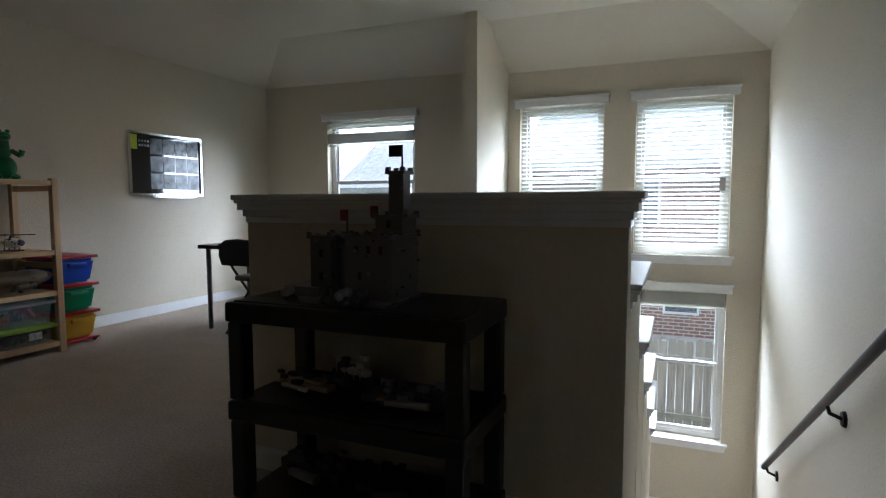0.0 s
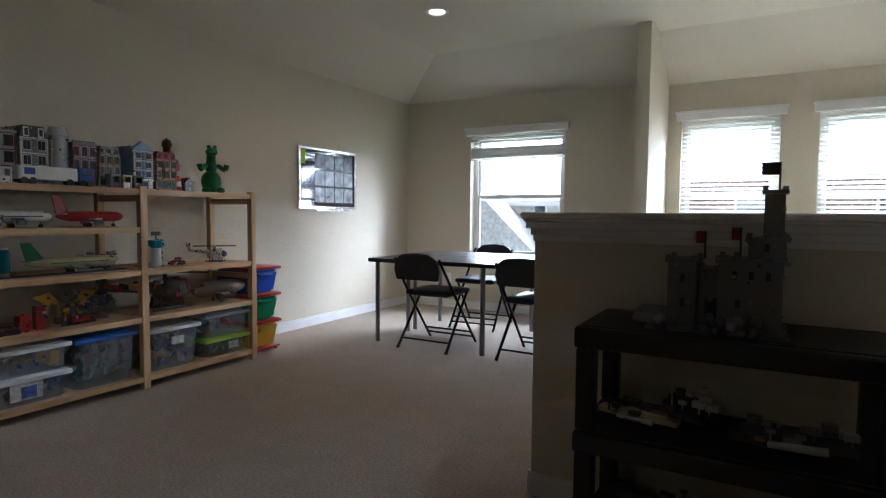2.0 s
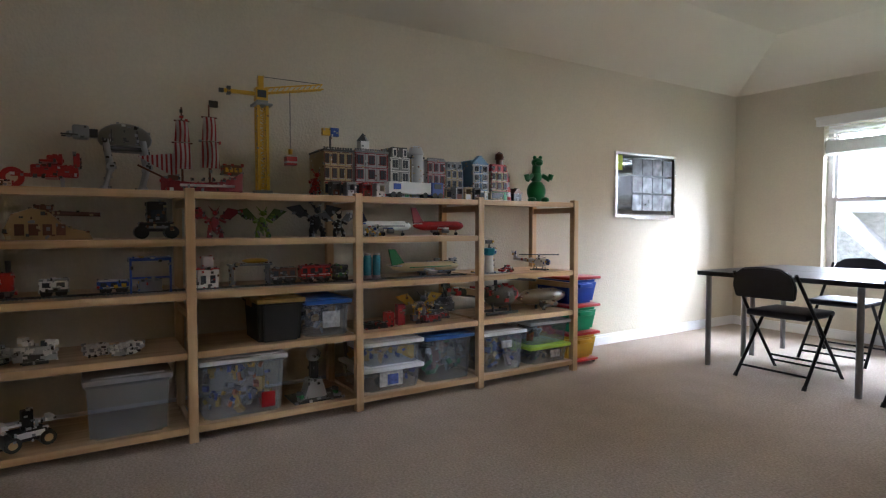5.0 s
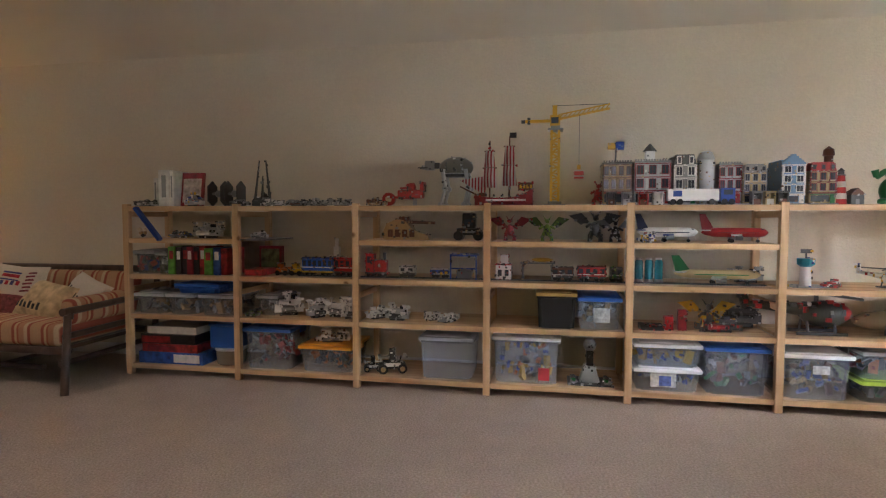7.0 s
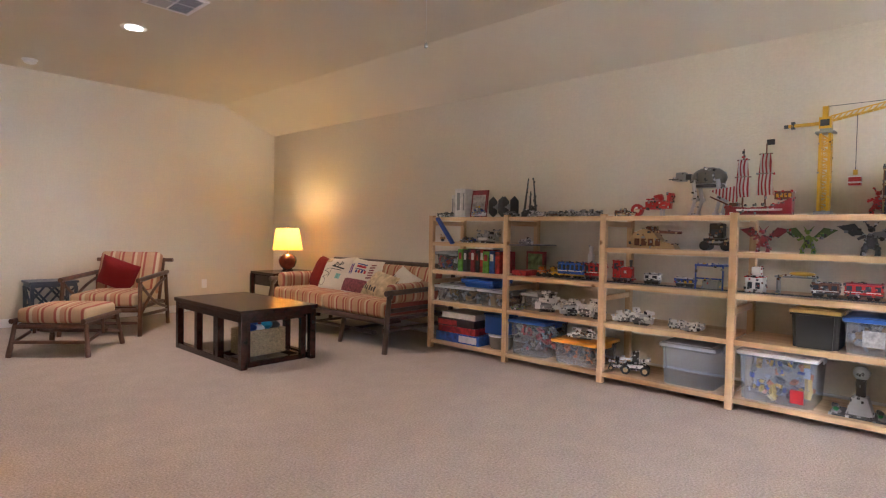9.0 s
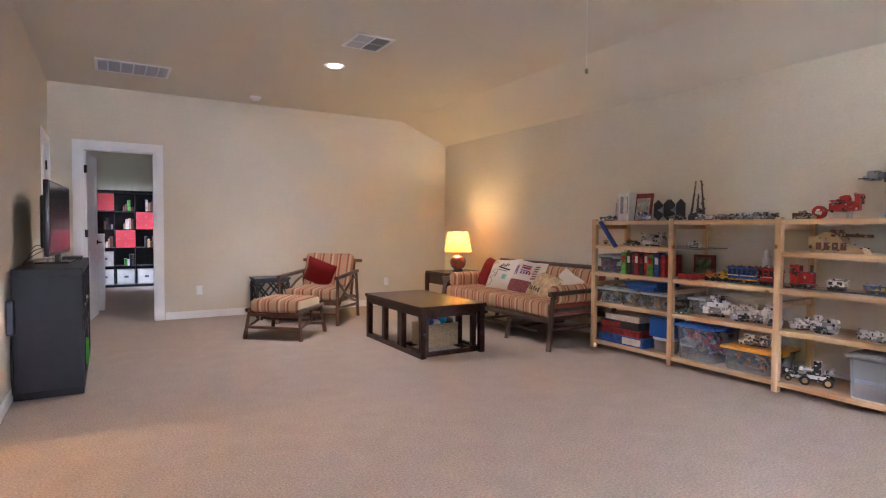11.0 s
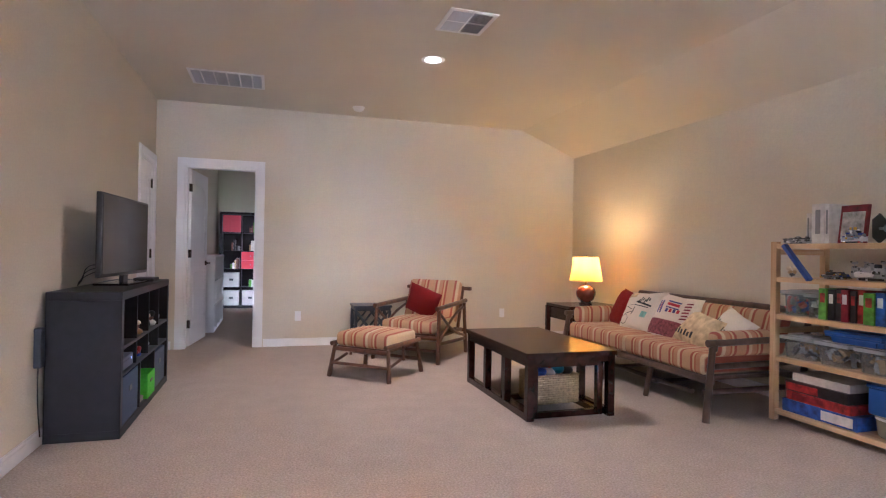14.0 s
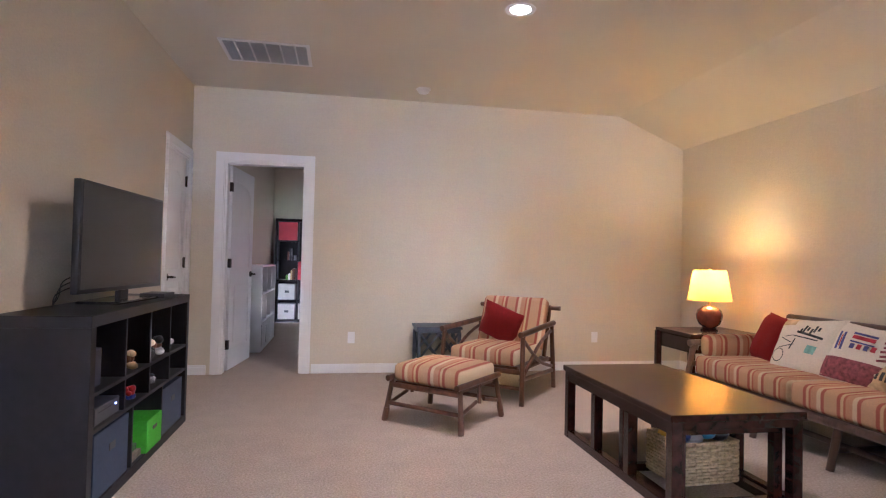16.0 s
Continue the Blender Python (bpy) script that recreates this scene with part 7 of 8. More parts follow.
blocks(t, "tower", WHITEP, [(-0.02, 0.02, -0.02, 0.02, 0.05, 0.20), (-0.012, 0.012, -0.012, 0.012, 0.20, 0.26), (-0.04, 0.04, -0.06, 0.06, 0.05, 0.13)])
rail_car(-1.14, -0.98, ZL[2], "red steam toy locomotive", REDP, REDP, 0.155, kind="engine")
t = rail_car(-0.90, -0.79, ZL[2], "small grey and white toy rail crane", WHITEP, GREYP, 0.075)
rail_car(-0.68, -0.55, ZL[2], "low white and blue toy rail car", BLUEP, WHITEP, 0.06)
t = toy("toy_gantry", XF - 0.16, -0.46, ZL[2], "blue toy gantry over the track", 0, 1.0, "toy")
blocks(t, "frame", BLUEP, [(0.06, 0.07, -0.09, -0.08, 0.0, 0.165), (0.06, 0.07, 0.08, 0.09, 0.0, 0.165), (-0.06, 0.075, -0.09, 0.09, 0.155, 0.17), (0.06, 0.07, -0.08, 0.08, 0.07, 0.08)])
blocks(t, "crate", GREYP, [(-0.05, 0.04, -0.05, 0.05, 0, 0.06)])
t = toy("toy_station", XF - 0.17, -0.20, ZL[2], "white and red toy station building", 0, 1.0, "toy building")
blocks(t, "wall", WHITEP, [(-0.05, 0.05, -0.05, 0.05, 0, 0.10), (-0.03, 0.03, -0.02, 0.03, 0.10, 0.165)])
for y0 in (-0.035, 0.01):
    blocks(t, "window", WINDOW, [(0.05, 0.0515, y0, y0 + 0.025, 0.03, 0.07)])
blocks(t, "roof", REDP, [(-0.055, 0.055, -0.055, 0.055, 0.10, 0.106)])
t = toy("toy_loader", XF - 0.18, 0.02, ZL[2], "grey toy loading bridge with yellow canopy", 0, 1.0, "toy")
blocks(t, "frame", GREYP, [(-0.04, 0.04, -0.10, -0.09, 0, 0.11), (-0.04, 0.04, 0.09, 0.10, 0, 0.11), (-0.045, 0.045, -0.11, 0.11, 0.11, 0.12)])
part("canopy", ball(B(), (0, 0.03, 0.135), 0.05, 0.8, 1.4, 0.3), YELP, t, "yellow canopy", True)
rail_car(0.11, 0.25, ZL[2], "brown toy goods wagon", BROWN, BROWN, 0.085)
rail_car(0.27, 0.45, ZL[2], "red and white toy passenger coach", REDP, MAROON, 0.095)
rail_car(0.47, 0.55, ZL[2], "dark green toy wagon", DGREY, DGREY, 0.09)
CYAN = clear("cyan_glass_plastic", (0.05, 0.36, 0.45), 0.6)
for i in range(3):
    t = toy("toy_silo", XF - 0.20, 0.66 + 0.06 * i, ZL[2], "blue-green clear toy silo", 0, 1.0, "toy")
    part("tank", lathe(B(), [(0.024, 0.02), (0.026, 0.03), (0.026, 0.13), (0.02, 0.145)], seg=16), CYAN, t, "", True)
    part("base", cyl(B(), (0, 0, 0), (0, 0, 0.022), 0.027), GREYP, t)
    part("cap", cyl(B(), (0, 0, 0.145), (0, 0, 0.155), 0.02), WHITEP, t)
aeroplane(1.12, ZL[2], "white toy cargo aeroplane with green tail", BUFF, GREENP, PALEGREY, 0.50, XF - 0.18)
craft(1.33, ZL[2], "grey toy bus craft behind the aeroplane", [GREYP, DGREY, SKYB], 80, 0.20, 0.11, XF - 0.33)
t = toy("toy_control_tower", XF - 0.16, 1.61, ZL[2], "white toy airport control tower with blue top", 0, 1.0, "toy building")
blocks(t, "base_plate", GREYP, [(-0.08, 0.08, -0.10, 0.10, 0, 0.006)])
part("shaft", cyl(B(), (0, 0, 0.006), (0, 0, 0.12), 0.032, 0.028, 16), WHITEP, t, "", True)
part("gallery", lathe(B(), [(0.03, 0.12), (0.05, 0.135), (0.052, 0.165), (0.05, 0.17)], seg=8), plastic("turquoise_plastic", (0.02, 0.32, 0.48)), t)
blocks(t, "radar", DGREY, [(-0.004, 0.004, -0.004, 0.004, 0.17, 0.20), (-0.004, 0.004, -0.03, 0.03, 0.20, 0.225)])
craft(1.74, ZL[2], "small red and grey toy jet", [REDP, GREYP, DGREY], 81, 0.10, 0.05, XF - 0.14, 3)
helicopter(2.05, ZL[2], "blue and white toy helicopter", WHITEP, BLUEP, 0.95, XF - 0.16, -62)

# second shelf
craft(-1.97, ZL[1], "small green and grey toy craft", [GREYP, GREENP, WHITEP], 90, 0.10, 0.05, XF - 0.08, 4)
for y, w, h, sd in ((-1.74, 0.20, 0.19, 91), (-1.50, 0.16, 0.14, 92), (-1.36, 0.22, 0.16, 93), (-1.26, 0.12, 0.14, 94), (-1.07, 0.18, 0.09, 95), (-0.92, 0.16, 0.13, 96), (-0.68, 0.12, 0.05, 97), (-0.57, 0.14, 0.06, 98)):
    craft(y, ZL[1], "white and grey toy snow craft on the shelf", [WHITEP, PALEGREY, GREYP, WHITEP] if sd % 2 else [PALEGREY, WHITEP, DGREY, WHITEP], sd, w, h, XF - 0.13 - 0.05 * (sd % 2), 14, turn=25 * (sd % 3))
t = toy("toy_fort", XF - 0.15, 0.86, ZL[1], "red and black toy figure stand", 0, 1.0, "toy")
blocks(t, "box", REDP, [(-0.03, 0.03, -0.05, 0.0, 0, 0.085)])
blocks(t, "tray", BLACKP, [(-0.06, 0.06, -0.20, -0.06, 0, 0.03)])
blocks(t, "stand", MAROON, [(-0.02, 0.02, 0.03, 0.08, 0, 0.13)])
creature(1.06, ZL[1], "black and yellow toy digger robot", DGREY, YELP, XF - 0.14, 1.15)
craft(1.12, ZL[1], "dark toy vehicle with red wheels", [DGREY, BLACKP, MAROON, YELP], 101, 0.26, 0.13, XF - 0.14, 12)
craft(1.31, ZL[1], "dark grey toy hull at the back of the shelf", [DGREY, BLACKP, DGREY], 102, 0.24, 0.20, XF - 0.34, 8)
OLIVE = plastic("olive_plastic", (0.035, 0.04, 0.028))
t = helicopter(1.66, ZL[1], "large olive toy helicopter with red nose", OLIVE, REDP, 2.1, XF - 0.18)
t = toy("toy_gunship", XF - 0.17, 2.08, ZL[1], "large tan toy bomber reaching over the shelf edge", 0, 1.0, "toy aeroplane")
SAND = plastic("sand_plastic", (0.17, 0.13, 0.08))
bm = B()
lathe(bm, [(0.02, -0.20), (0.05, -0.14), (0.062, 0.0), (0.055, 0.14), (0.03, 0.22), (0.008, 0.25)], seg=16)
bmesh.ops.transform(bm, matrix=pose(0, 0, 0.095, -90), verts=bm.verts)
part("fuselage", bm, SAND, t, "", True)
bm = B()
prism(bm, [(-0.17, -0.08), (-0.17, -0.02), (0, 0.10), (0.17, -0.02), (0.17, -0.08), (0, -0.02)], "z", 0.06, 0.072)
part("wing", bm, SAND, t)
for q in (-1, 1):
    part("engine", cyl(B(), (q * 0.085, -0.06, 0.05), (q * 0.085, 0.08, 0.05), 0.024, 0.02), DGREY, t, "", True)
    blocks(t, "leg", DGREY, [(q * 0.04 - 0.005, q * 0.04 + 0.005, -0.01, 0.01, 0, 0.05)])
blocks(t, "nose_glass", WINDOW, [(-0.02, 0.02, 0.15, 0.20, 0.115, 0.13)], "", 0.004)
# bottom shelf toys
craft(-1.40, ZL[0] + 0.19, "white and black toy craft lying on the orange lid", [WHITEP, DGREY, GREYP, WHITEP], 110, 0.24, 0.085, XF - 0.16, 14, 12)
for y, s in ((-1.10, 0.7), (-0.96, 1.1)):
    t = toy("toy_rover", XF - 0.14, y, ZL[0], "black and white toy rover with big wheels", 20, s, "toy vehicle")
    blocks(t, "body", BLACKP, [(-0.04, 0.04, -0.06, 0.06, 0.03, 0.07), (-0.015, 0.015, -0.02, 0.02, 0.07, 0.15)], "", 0.004)
    for q in (-1, 1):
        part("wheel", cyl(B(), (-0.05, q * 0.06, 0.03), (0.05, q * 0.06, 0.03), 0.03, seg=14), BLACKP, t, "", True)
        part("hub", cyl(B(), (-0.052, q * 0.06, 0.03), (0.052, q * 0.06, 0.03), 0.016, seg=12), TANP, t)
    blocks(t, "panel", WHITEP, [(0.04, 0.042, -0.05, 0.05, 0.045, 0.068), (-0.03, 0.03, -0.09, -0.07, 0.09, 0.11), (-0.03, 0.03, 0.07, 0.09, 0.09, 0.11), (-0.01, 0.01, -0.08, 0.08, 0.09, 0.10)])
t = toy("toy_gun_tower", XF - 0.16, 0.36, ZL[0], "tall grey toy tower on a base plate", 0, 1.0, "toy")
blocks(t, "base_plate", DGREY, [(-0.10, 0.10, -0.14, 0.14, 0, 0.008)])
bm = B()
prism(bm, [(-0.065, 0.008), (0.065, 0.008), (0.035, 0.11), (-0.035, 0.11)], "x", -0.045, 0.045)
part("plinth", bm, PALEGREY, t)
blocks(t, "shaft", BLACKP, [(-0.02, 0.02, -0.022, 0.022, 0.11, 0.21)])
part("head", ball(B(), (0, 0, 0.245), 0.042, 0.9, 1.0, 1.0), GREYP, t, "", True)
blocks(t, "barrel", DGREY, [(0.02, 0.07, -0.018, -0.008, 0.24, 0.25), (0.02, 0.07, 0.008, 0.018, 0.24, 0.25)])
blob_toy("toy_figure", pose(XF - 0.07, 0.26, ZL[0] + 0.008), [GREYP, GREENP, DGREY], "small green toy soldier figure", 0.6, 120)
blob_toy("toy_figure", pose(XF - 0.07, 0.46, ZL[0] + 0.008), [GREYP, GREENP, DGREY], "small green toy soldier figure", 0.6, 121)

# small bricks and plates that roughen the surface of the built toys
def mixed(name, cols):
    """Toy brick plastic whose colour changes from brick to brick."""
    m = plastic(name, cols[0])
    n, l = m.node_tree.nodes, m.node_tree.links
    g, ramp = n.new("ShaderNodeNewGeometry"), n.new("ShaderNodeValToRGB")
    ramp.color_ramp.interpolation = "CONSTANT"
    el = ramp.color_ramp.elements
    el[0].color, el[1].position, el[1].color = (*cols[0], 1), 1.0 / len(cols), (*cols[1], 1)
    for k, c in enumerate(cols[2:]):
        el.new((k + 2.0) / len(cols)).color = (*c, 1)
    l.new(g.outputs["Random Per Island"], ramp.inputs["Fac"])
    l.new(ramp.outputs["Color"], n["Principled BSDF"].inputs["Base Color"])
    return m


_K, _D, _G, _P, _W = (0.012, 0.012, 0.013), (0.055, 0.06, 0.065), (0.24, 0.25, 0.26), (0.42, 0.44, 0.46), (0.76, 0.76, 0.75)
_R, _BR, _T, _Y, _BL, _GN = (0.36, 0.015, 0.015), (0.12, 0.045, 0.02), (0.44, 0.34, 0.19), (0.60, 0.36, 0.02), (0.015, 0.06, 0.30), (0.02, 0.15, 0.05)
MIX_GREY = mixed("mixed_grey_bricks", [_G, _D, _P, _K, _G, _W, _D])
MIX_WHITE = mixed("mixed_white_bricks", [_W, _W, _P, _K, _W, _G])
MIX_RED = mixed("mixed_red_bricks", [_R, _R, _K, _G, _BR, _W, _R, _D])
MIX_TOWN = mixed("mixed_town_bricks", [_T, _P, _G, _W, _D, _T, _BR, _P])
MIX_TAN = mixed("mixed_tan_bricks", [_T, _BR, _BR, _D, _T, _K, _G])
MIX_BLUE = mixed("mixed_blue_bricks", [_BL, _W, _G, _K, _BL, _R, _Y])
MIX_GREEN = mixed("mixed_green_bricks", [_GN, (0.16, 0.26, 0.03), _D, _K, (0.16, 0.26, 0.03), _G])
SMOOTH_PARTS = ("window", "dormer_pane", "shop_front", "sail", "canopy", "wheel", "windscreen", "cab_window", "rail", "sleeper", "jib", "hoist", "tie", "flag", "cockpit", "rotor", "tank", "skid")


def roughen(t, count, seed, material, lo=0.006, hi=0.016, proud=0.006):
    """Set small plates on the faces of a toy, square to its axes, as one part."""
    rnd = random.Random(seed)
    faces, weights = [], []
    for c in t.children:
        if c.type != "MESH" or c.name.startswith(SMOOTH_PARTS):
            continue
        for p in c.data.polygons:
            nx, ny, nz = p.normal
            if nx > -0.5 and nz > -0.5 and p.area > 2e-5:
                faces.append(([c.data.vertices[v].co for v in p.vertices], p.normal.copy()))
                weights.append(p.area * (1.6 if nx > 0.5 else 1.0))
    if not faces:
        return
    verts, polys = [], []
    for corners, nrm in rnd.choices(faces, weights, k=count):
        a, b, c = corners[0], rnd.choice(corners[1:]), rnd.choice(corners[1:])
        u, v = rnd.random(), rnd.random()
        if u + v > 1:
            u, v = 1 - u, 1 - v
        p = a + (b - a) * u + (c - a) * v
        ax = max(range(3), key=lambda k: abs(nrm[k]))
        half = [rnd.uniform(lo, hi) * 0.5 for _ in range(3)]
        half[ax] = rnd.uniform(0.4, 1.0) * proud
        k = len(verts)
        for sx in (-1, 1):
            for sy in (-1, 1):
                for sz in (-1, 1):
                    verts.append((p.x + sx * half[0], p.y + sy * half[1], p.z + sz * half[2]))
        polys += [tuple(k + q for q in f) for f in ((0, 1, 3, 2), (4, 6, 7, 5), (0, 4, 5, 1), (2, 3, 7, 6), (0, 2, 6, 4), (1, 5, 7, 3))]
    me = bpy.data.meshes.new("brick_detail")
    me.from_pydata(verts, [], polys)
    me.materials.append(material)
    ob = new("brick_detail", me)
    ob.parent = t
    ob["kind"] = "stuff"


TONES = (("snow", MIX_WHITE), ("town house", MIX_TOWN), ("green", MIX_GREEN), ("dark red", MIX_RED), ("red", MIX_RED), ("brown toy sailing", MIX_RED), ("tan", MIX_TAN), ("cream", MIX_TAN), ("orange", MIX_TAN), ("yellow", MIX_TAN), ("blue", MIX_BLUE), ("white", MIX_WHITE))
HOW_MANY = {"toy_town_house": 150, "toy_spacecraft": 70, "toy_creature": 45, "toy_sailing_ship": 90, "toy_walker": 60, "toy_train": 40, "toy_biplane": 80, "toy_tank_craft": 70, "toy_truck": 50, "toy_helicopter": 40, "toy_gunship": 40,
            "toy_rover": 40, "toy_gun_tower": 50, "toy_tower": 70, "toy_station": 50, "toy_loader": 50, "toy_gantry": 30, "toy_fort": 50, "toy_shuttle": 40, "toy_kiosk": 18, "toy_digger": 24, "toy_control_tower": 30, "toy_cottage": 20, "toy_crane": 60}
for k, t in enumerate([ob for ob in bpy.data.objects if ob.parent is None and ob.name.split(".")[0] in HOW_MANY]):
    base = t.name.split(".")[0]
    tone = next((m for word, m in TONES if word in t["label"]), MIX_GREY)
    if base == "toy_crane":
        tone = MIX_TAN
    roughen(t, HOW_MANY[base], 500 + k, tone, *((0.005, 0.013, 0.004) if base in ("toy_town_house", "toy_kiosk", "toy_cottage", "toy_crane") else (0.006, 0.018, 0.007)))

# ---- stacked colour bins on the floor ----
for i, (c, nm, dk) in enumerate(((YELP, "yellow", REDP), (plastic("emerald_bin", (0.01, 0.26, 0.12)), "green", REDP), (plastic("royal_bin", (0.02, 0.08, 0.50)), "blue", REDP))):
    z = 0.04 + 0.212 * i
    t = thing("stacking_bin", pose(-4.40, 2.465, z), nm + " toy bin with a red rim in a stack", "toy bin", "stacked colour bins")
    bm = B()
    r = bmesh.ops.create_cube(bm, size=1, matrix=Matrix.LocRotScale((0, 0, 0.09), None, (0.40, 0.30, 0.18)))
    for v in bm.verts:
        if v.co.z < 0.05:
            v.co.x *= 0.85
            v.co.y *= 0.85
    bmesh.ops.bevel(bm, geom=bm.edges[:], offset=0.02, segments=2, affect="EDGES")
    part("tub", bm, c, t, "", True)
    part("rim", box(B(), -0.213, 0.213, -0.163, 0.163, 0.186, 0.209, 0.007), dk, t, "red rim", True)
    part("handle", box(B(), 0.195, 0.222, -0.07, 0.07, 0.125, 0.155, 0.006), c, t, "", True)
t = thing("bin_trolley", pose(-4.40, 2.465, 0), "red wheeled base under the colour bins", "trolley")
part("tray", box(B(), -0.20, 0.20, -0.155, 0.155, 0.022, 0.038, 0.005), REDP, t)
for sx in (-1, 1):
    for sy in (-1, 1):
        part("castor", cyl(B(), (sx * 0.17 - 0.008, sy * 0.13, 0.014), (sx * 0.17 + 0.008, sy * 0.13, 0.014), 0.014), BLACKP, t)

# ---- castle and wrecks on the black shelf ----
STONE = plastic("castle_grey", (0.15, 0.15, 0.155))
t = thing("toy_castle", pose(-0.94, 1.135, 0.766) @ Matrix.Diagonal((1, 1, 0.775, 1)), "grey toy castle with a tall flagged tower", "toy castle")
blocks(t, "base_plate", STONE, [(-0.20, 0.15, -0.13, 0.14, 0, 0.012), (-0.24, -0.12, -0.08, 0.08, 0.012, 0.05)])


def keep(name, x0, x1, y0, y1, z0, z1, parent):
    bm = B()
    box(bm, x0, x1, y0, y1, z0, z1, 0.002)
    box(bm, x0 - 0.008, x1 + 0.008, y0 - 0.008, y1 + 0.008, z1 - 0.014, z1, 0.002)
    n = max(2, int((x1 - x0) / 0.028))
    for i in range(n):
        u = x0 - 0.006 + (x1 - x0 + 0.012 - 0.014) * i / (n - 1)
        for y in (y0 - 0.007, y1 - 0.003):
            box(bm, u, u + 0.014, y, y + 0.010, z1, z1 + 0.014)
    part(name, bm, STONE, parent)


keep("left_tower", -0.15, -0.075, -0.07, 0.05, 0.012, 0.255, t)
keep("gate_wall", -0.075, 0.0, -0.02, 0.06, 0.012, 0.22, t)
keep("main_keep", -0.02, 0.135, -0.08, 0.10, 0.012, 0.26, t)
keep("upper_keep", 0.05, 0.14, -0.02, 0.08, 0.26, 0.335, t)
keep("high_tower", 0.085, 0.135, 0.0, 0.05, 0.335, 0.505, t)
blocks(t, "gate", BLACKP, [(-0.055, -0.015, -0.0225, -0.0202, 0.012, 0.11)])
for x, y, z in ((-0.11, -0.07, 0.17), (-0.11, -0.07, 0.08), (0.02, -0.08, 0.19), (0.06, -0.08, 0.19), (0.10, -0.08, 0.19), (0.03, -0.08, 0.09), (0.095, -0.02, 0.285)):
    blocks(t, "window_slit", BLACKP, [(x - 0.006, x + 0.006, y - 0.0022, y, z, z + 0.03)])
for x, y, z, h, c in ((0.12, 0.025, 0.505, 0.10, BLACKP), (-0.06, 0.0, 0.255, 0.10, REDP), (0.03, 0.03, 0.26, 0.11, REDP)):
    part("flag_pole", cyl(B(), (x, y, z), (x, y, z + h), 0.003, seg=6), DGREY, t)
    blocks(t, "flag", c if c is BLACKP else MAROON, [(x - (0.045 if c is BLACKP else 0.024), x, y - 0.002, y + 0.002, z + h - 0.045, z + h)])
for i, x in enumerate((-0.02, 0.03, 0.07, -0.16)):
    blob_toy("toy_knight", pose(-0.94 + x, 1.135 - 0.155 - 0.01 * (i % 2), 0.766), [DGREY, GREYP if i % 2 else DGREY], "small grey toy knight before the castle", 0.75, 130 + i)
roughen(bpy.data.objects["toy_castle"], 160, 900, mixed("mixed_castle_bricks", [(0.15, 0.15, 0.155), _D, _G, (0.15, 0.15, 0.155), _K, _G]), 0.006, 0.016, 0.005)
craft(1.13, 0.456, "pale toy spacecraft on the black shelf", [CREAM, TANP, WHITEP, DGREY], 140, 0.24, 0.06, -1.17, 10, 80)
craft(1.10, 0.456, "grey and white toy cruiser on the black shelf", [DGREY, BUFF, PALEGREY, GREYP], 141, 0.30, 0.09, -0.77, 18, 95)
craft(1.20, 0.456, "dark toy rover with round cabin", [BLACKP, BLUEP, DGREY, WHITEP], 142, 0.16, 0.12, -1.03, 12, 70)
craft(1.14, 0.141, "dark toy craft on the lowest tier", [DGREY, BLACKP, GREYP], 143, 0.26, 0.13, -1.15, 12, 80)
craft(1.14, 0.141, "dark grey toy wreck on the lowest tier", [BLACKP, DGREY, GREYP], 144, 0.24, 0.12, -0.85, 12, 100)

# ---- bathroom seen through its door ----
TILE = mat("tan_wall_tile", (0.42, 0.29, 0.17), 0.3, var=0.18, scale=4, per=0.08)
PORC = mat("white_tub_enamel", (0.78, 0.76, 0.72), 0.15, var=0.02)
bt = thing("bathtub", pose(0, 0, 0), "white built-in bathtub with a flat apron", "bathtub")
bm = B()
box(bm, 0.64, 2.30, -3.90, -3.82, 0.0, 0.49, 0.012)
box(bm, 0.64, 2.30, -4.58, -4.50, 0.0, 0.49, 0.012)
box(bm, 0.64, 0.75, -4.50, -3.90, 0.0, 0.49, 0.012)
box(bm, 2.20, 2.30, -4.50, -3.90, 0.0, 0.49, 0.012)
box(bm, 0.75, 2.20, -4.50, -3.90, 0.0, 0.12)
part("tub", bm, PORC, bt)
part("apron_ledge", box(B(), 0.64, 2.30, -3.835, -3.805, 0.44, 0.495, 0.008), PORC, bt)
part("skirting", box(B(), 0.64, 2.30, -3.818, -3.80, 0.0, 0.06, 0.004), PORC, bt)
rod = thing("shower_rod", pose(0, 0, 0), "brass coloured shower curtain rod", "shower rod")
part("rod", cyl(B(), (0.62, -3.86, 2.02), (3.08, -3.86, 2.02), 0.013), STEEL, rod, "", True)
tile_host = struct("bath_tile_backing", box(B(), 0.63, 2.30, -4.60, -4.588, 0.49, 2.20), mat("tile_grout", (0.38, 0.30, 0.22), 0.8), "tan tiled wall over the bathtub", "tiled wall")
me = mesh("tile", box(B(), 0, 0.323, 0, 0.008, 0, 0.323, 0.002), TILE)
for i in range(5):
    for j in range(5):
        ob = new("tile", me)
        ob.parent = tile_host
        ob.matrix_local = pose(0.635 + 0.328 * i, -4.5885, 0.50 + 0.328 * j)

# ---- bedroom seen through its door ----
NB, CB = 5, 0.348
WB = NB * CB + 0.06
BC = pose(0.22 - WB, -11.49, 0)
bs = thing("cube_bookcase", BC, "tall black-brown cube bookcase with red inserts", "bookcase")
for x in (0.0, WB - 0.045):
    part("side_panel", box(B(), x, x + 0.045, 0.0, 0.35, 0, 1.82, 0.002), BLACKB, bs)
for z in (0.0, 1.775):
    part("end_panel", box(B(), 0.0455, WB - 0.0455, 0.0, 0.35, z, z + 0.045, 0.002), BLACKB, bs)
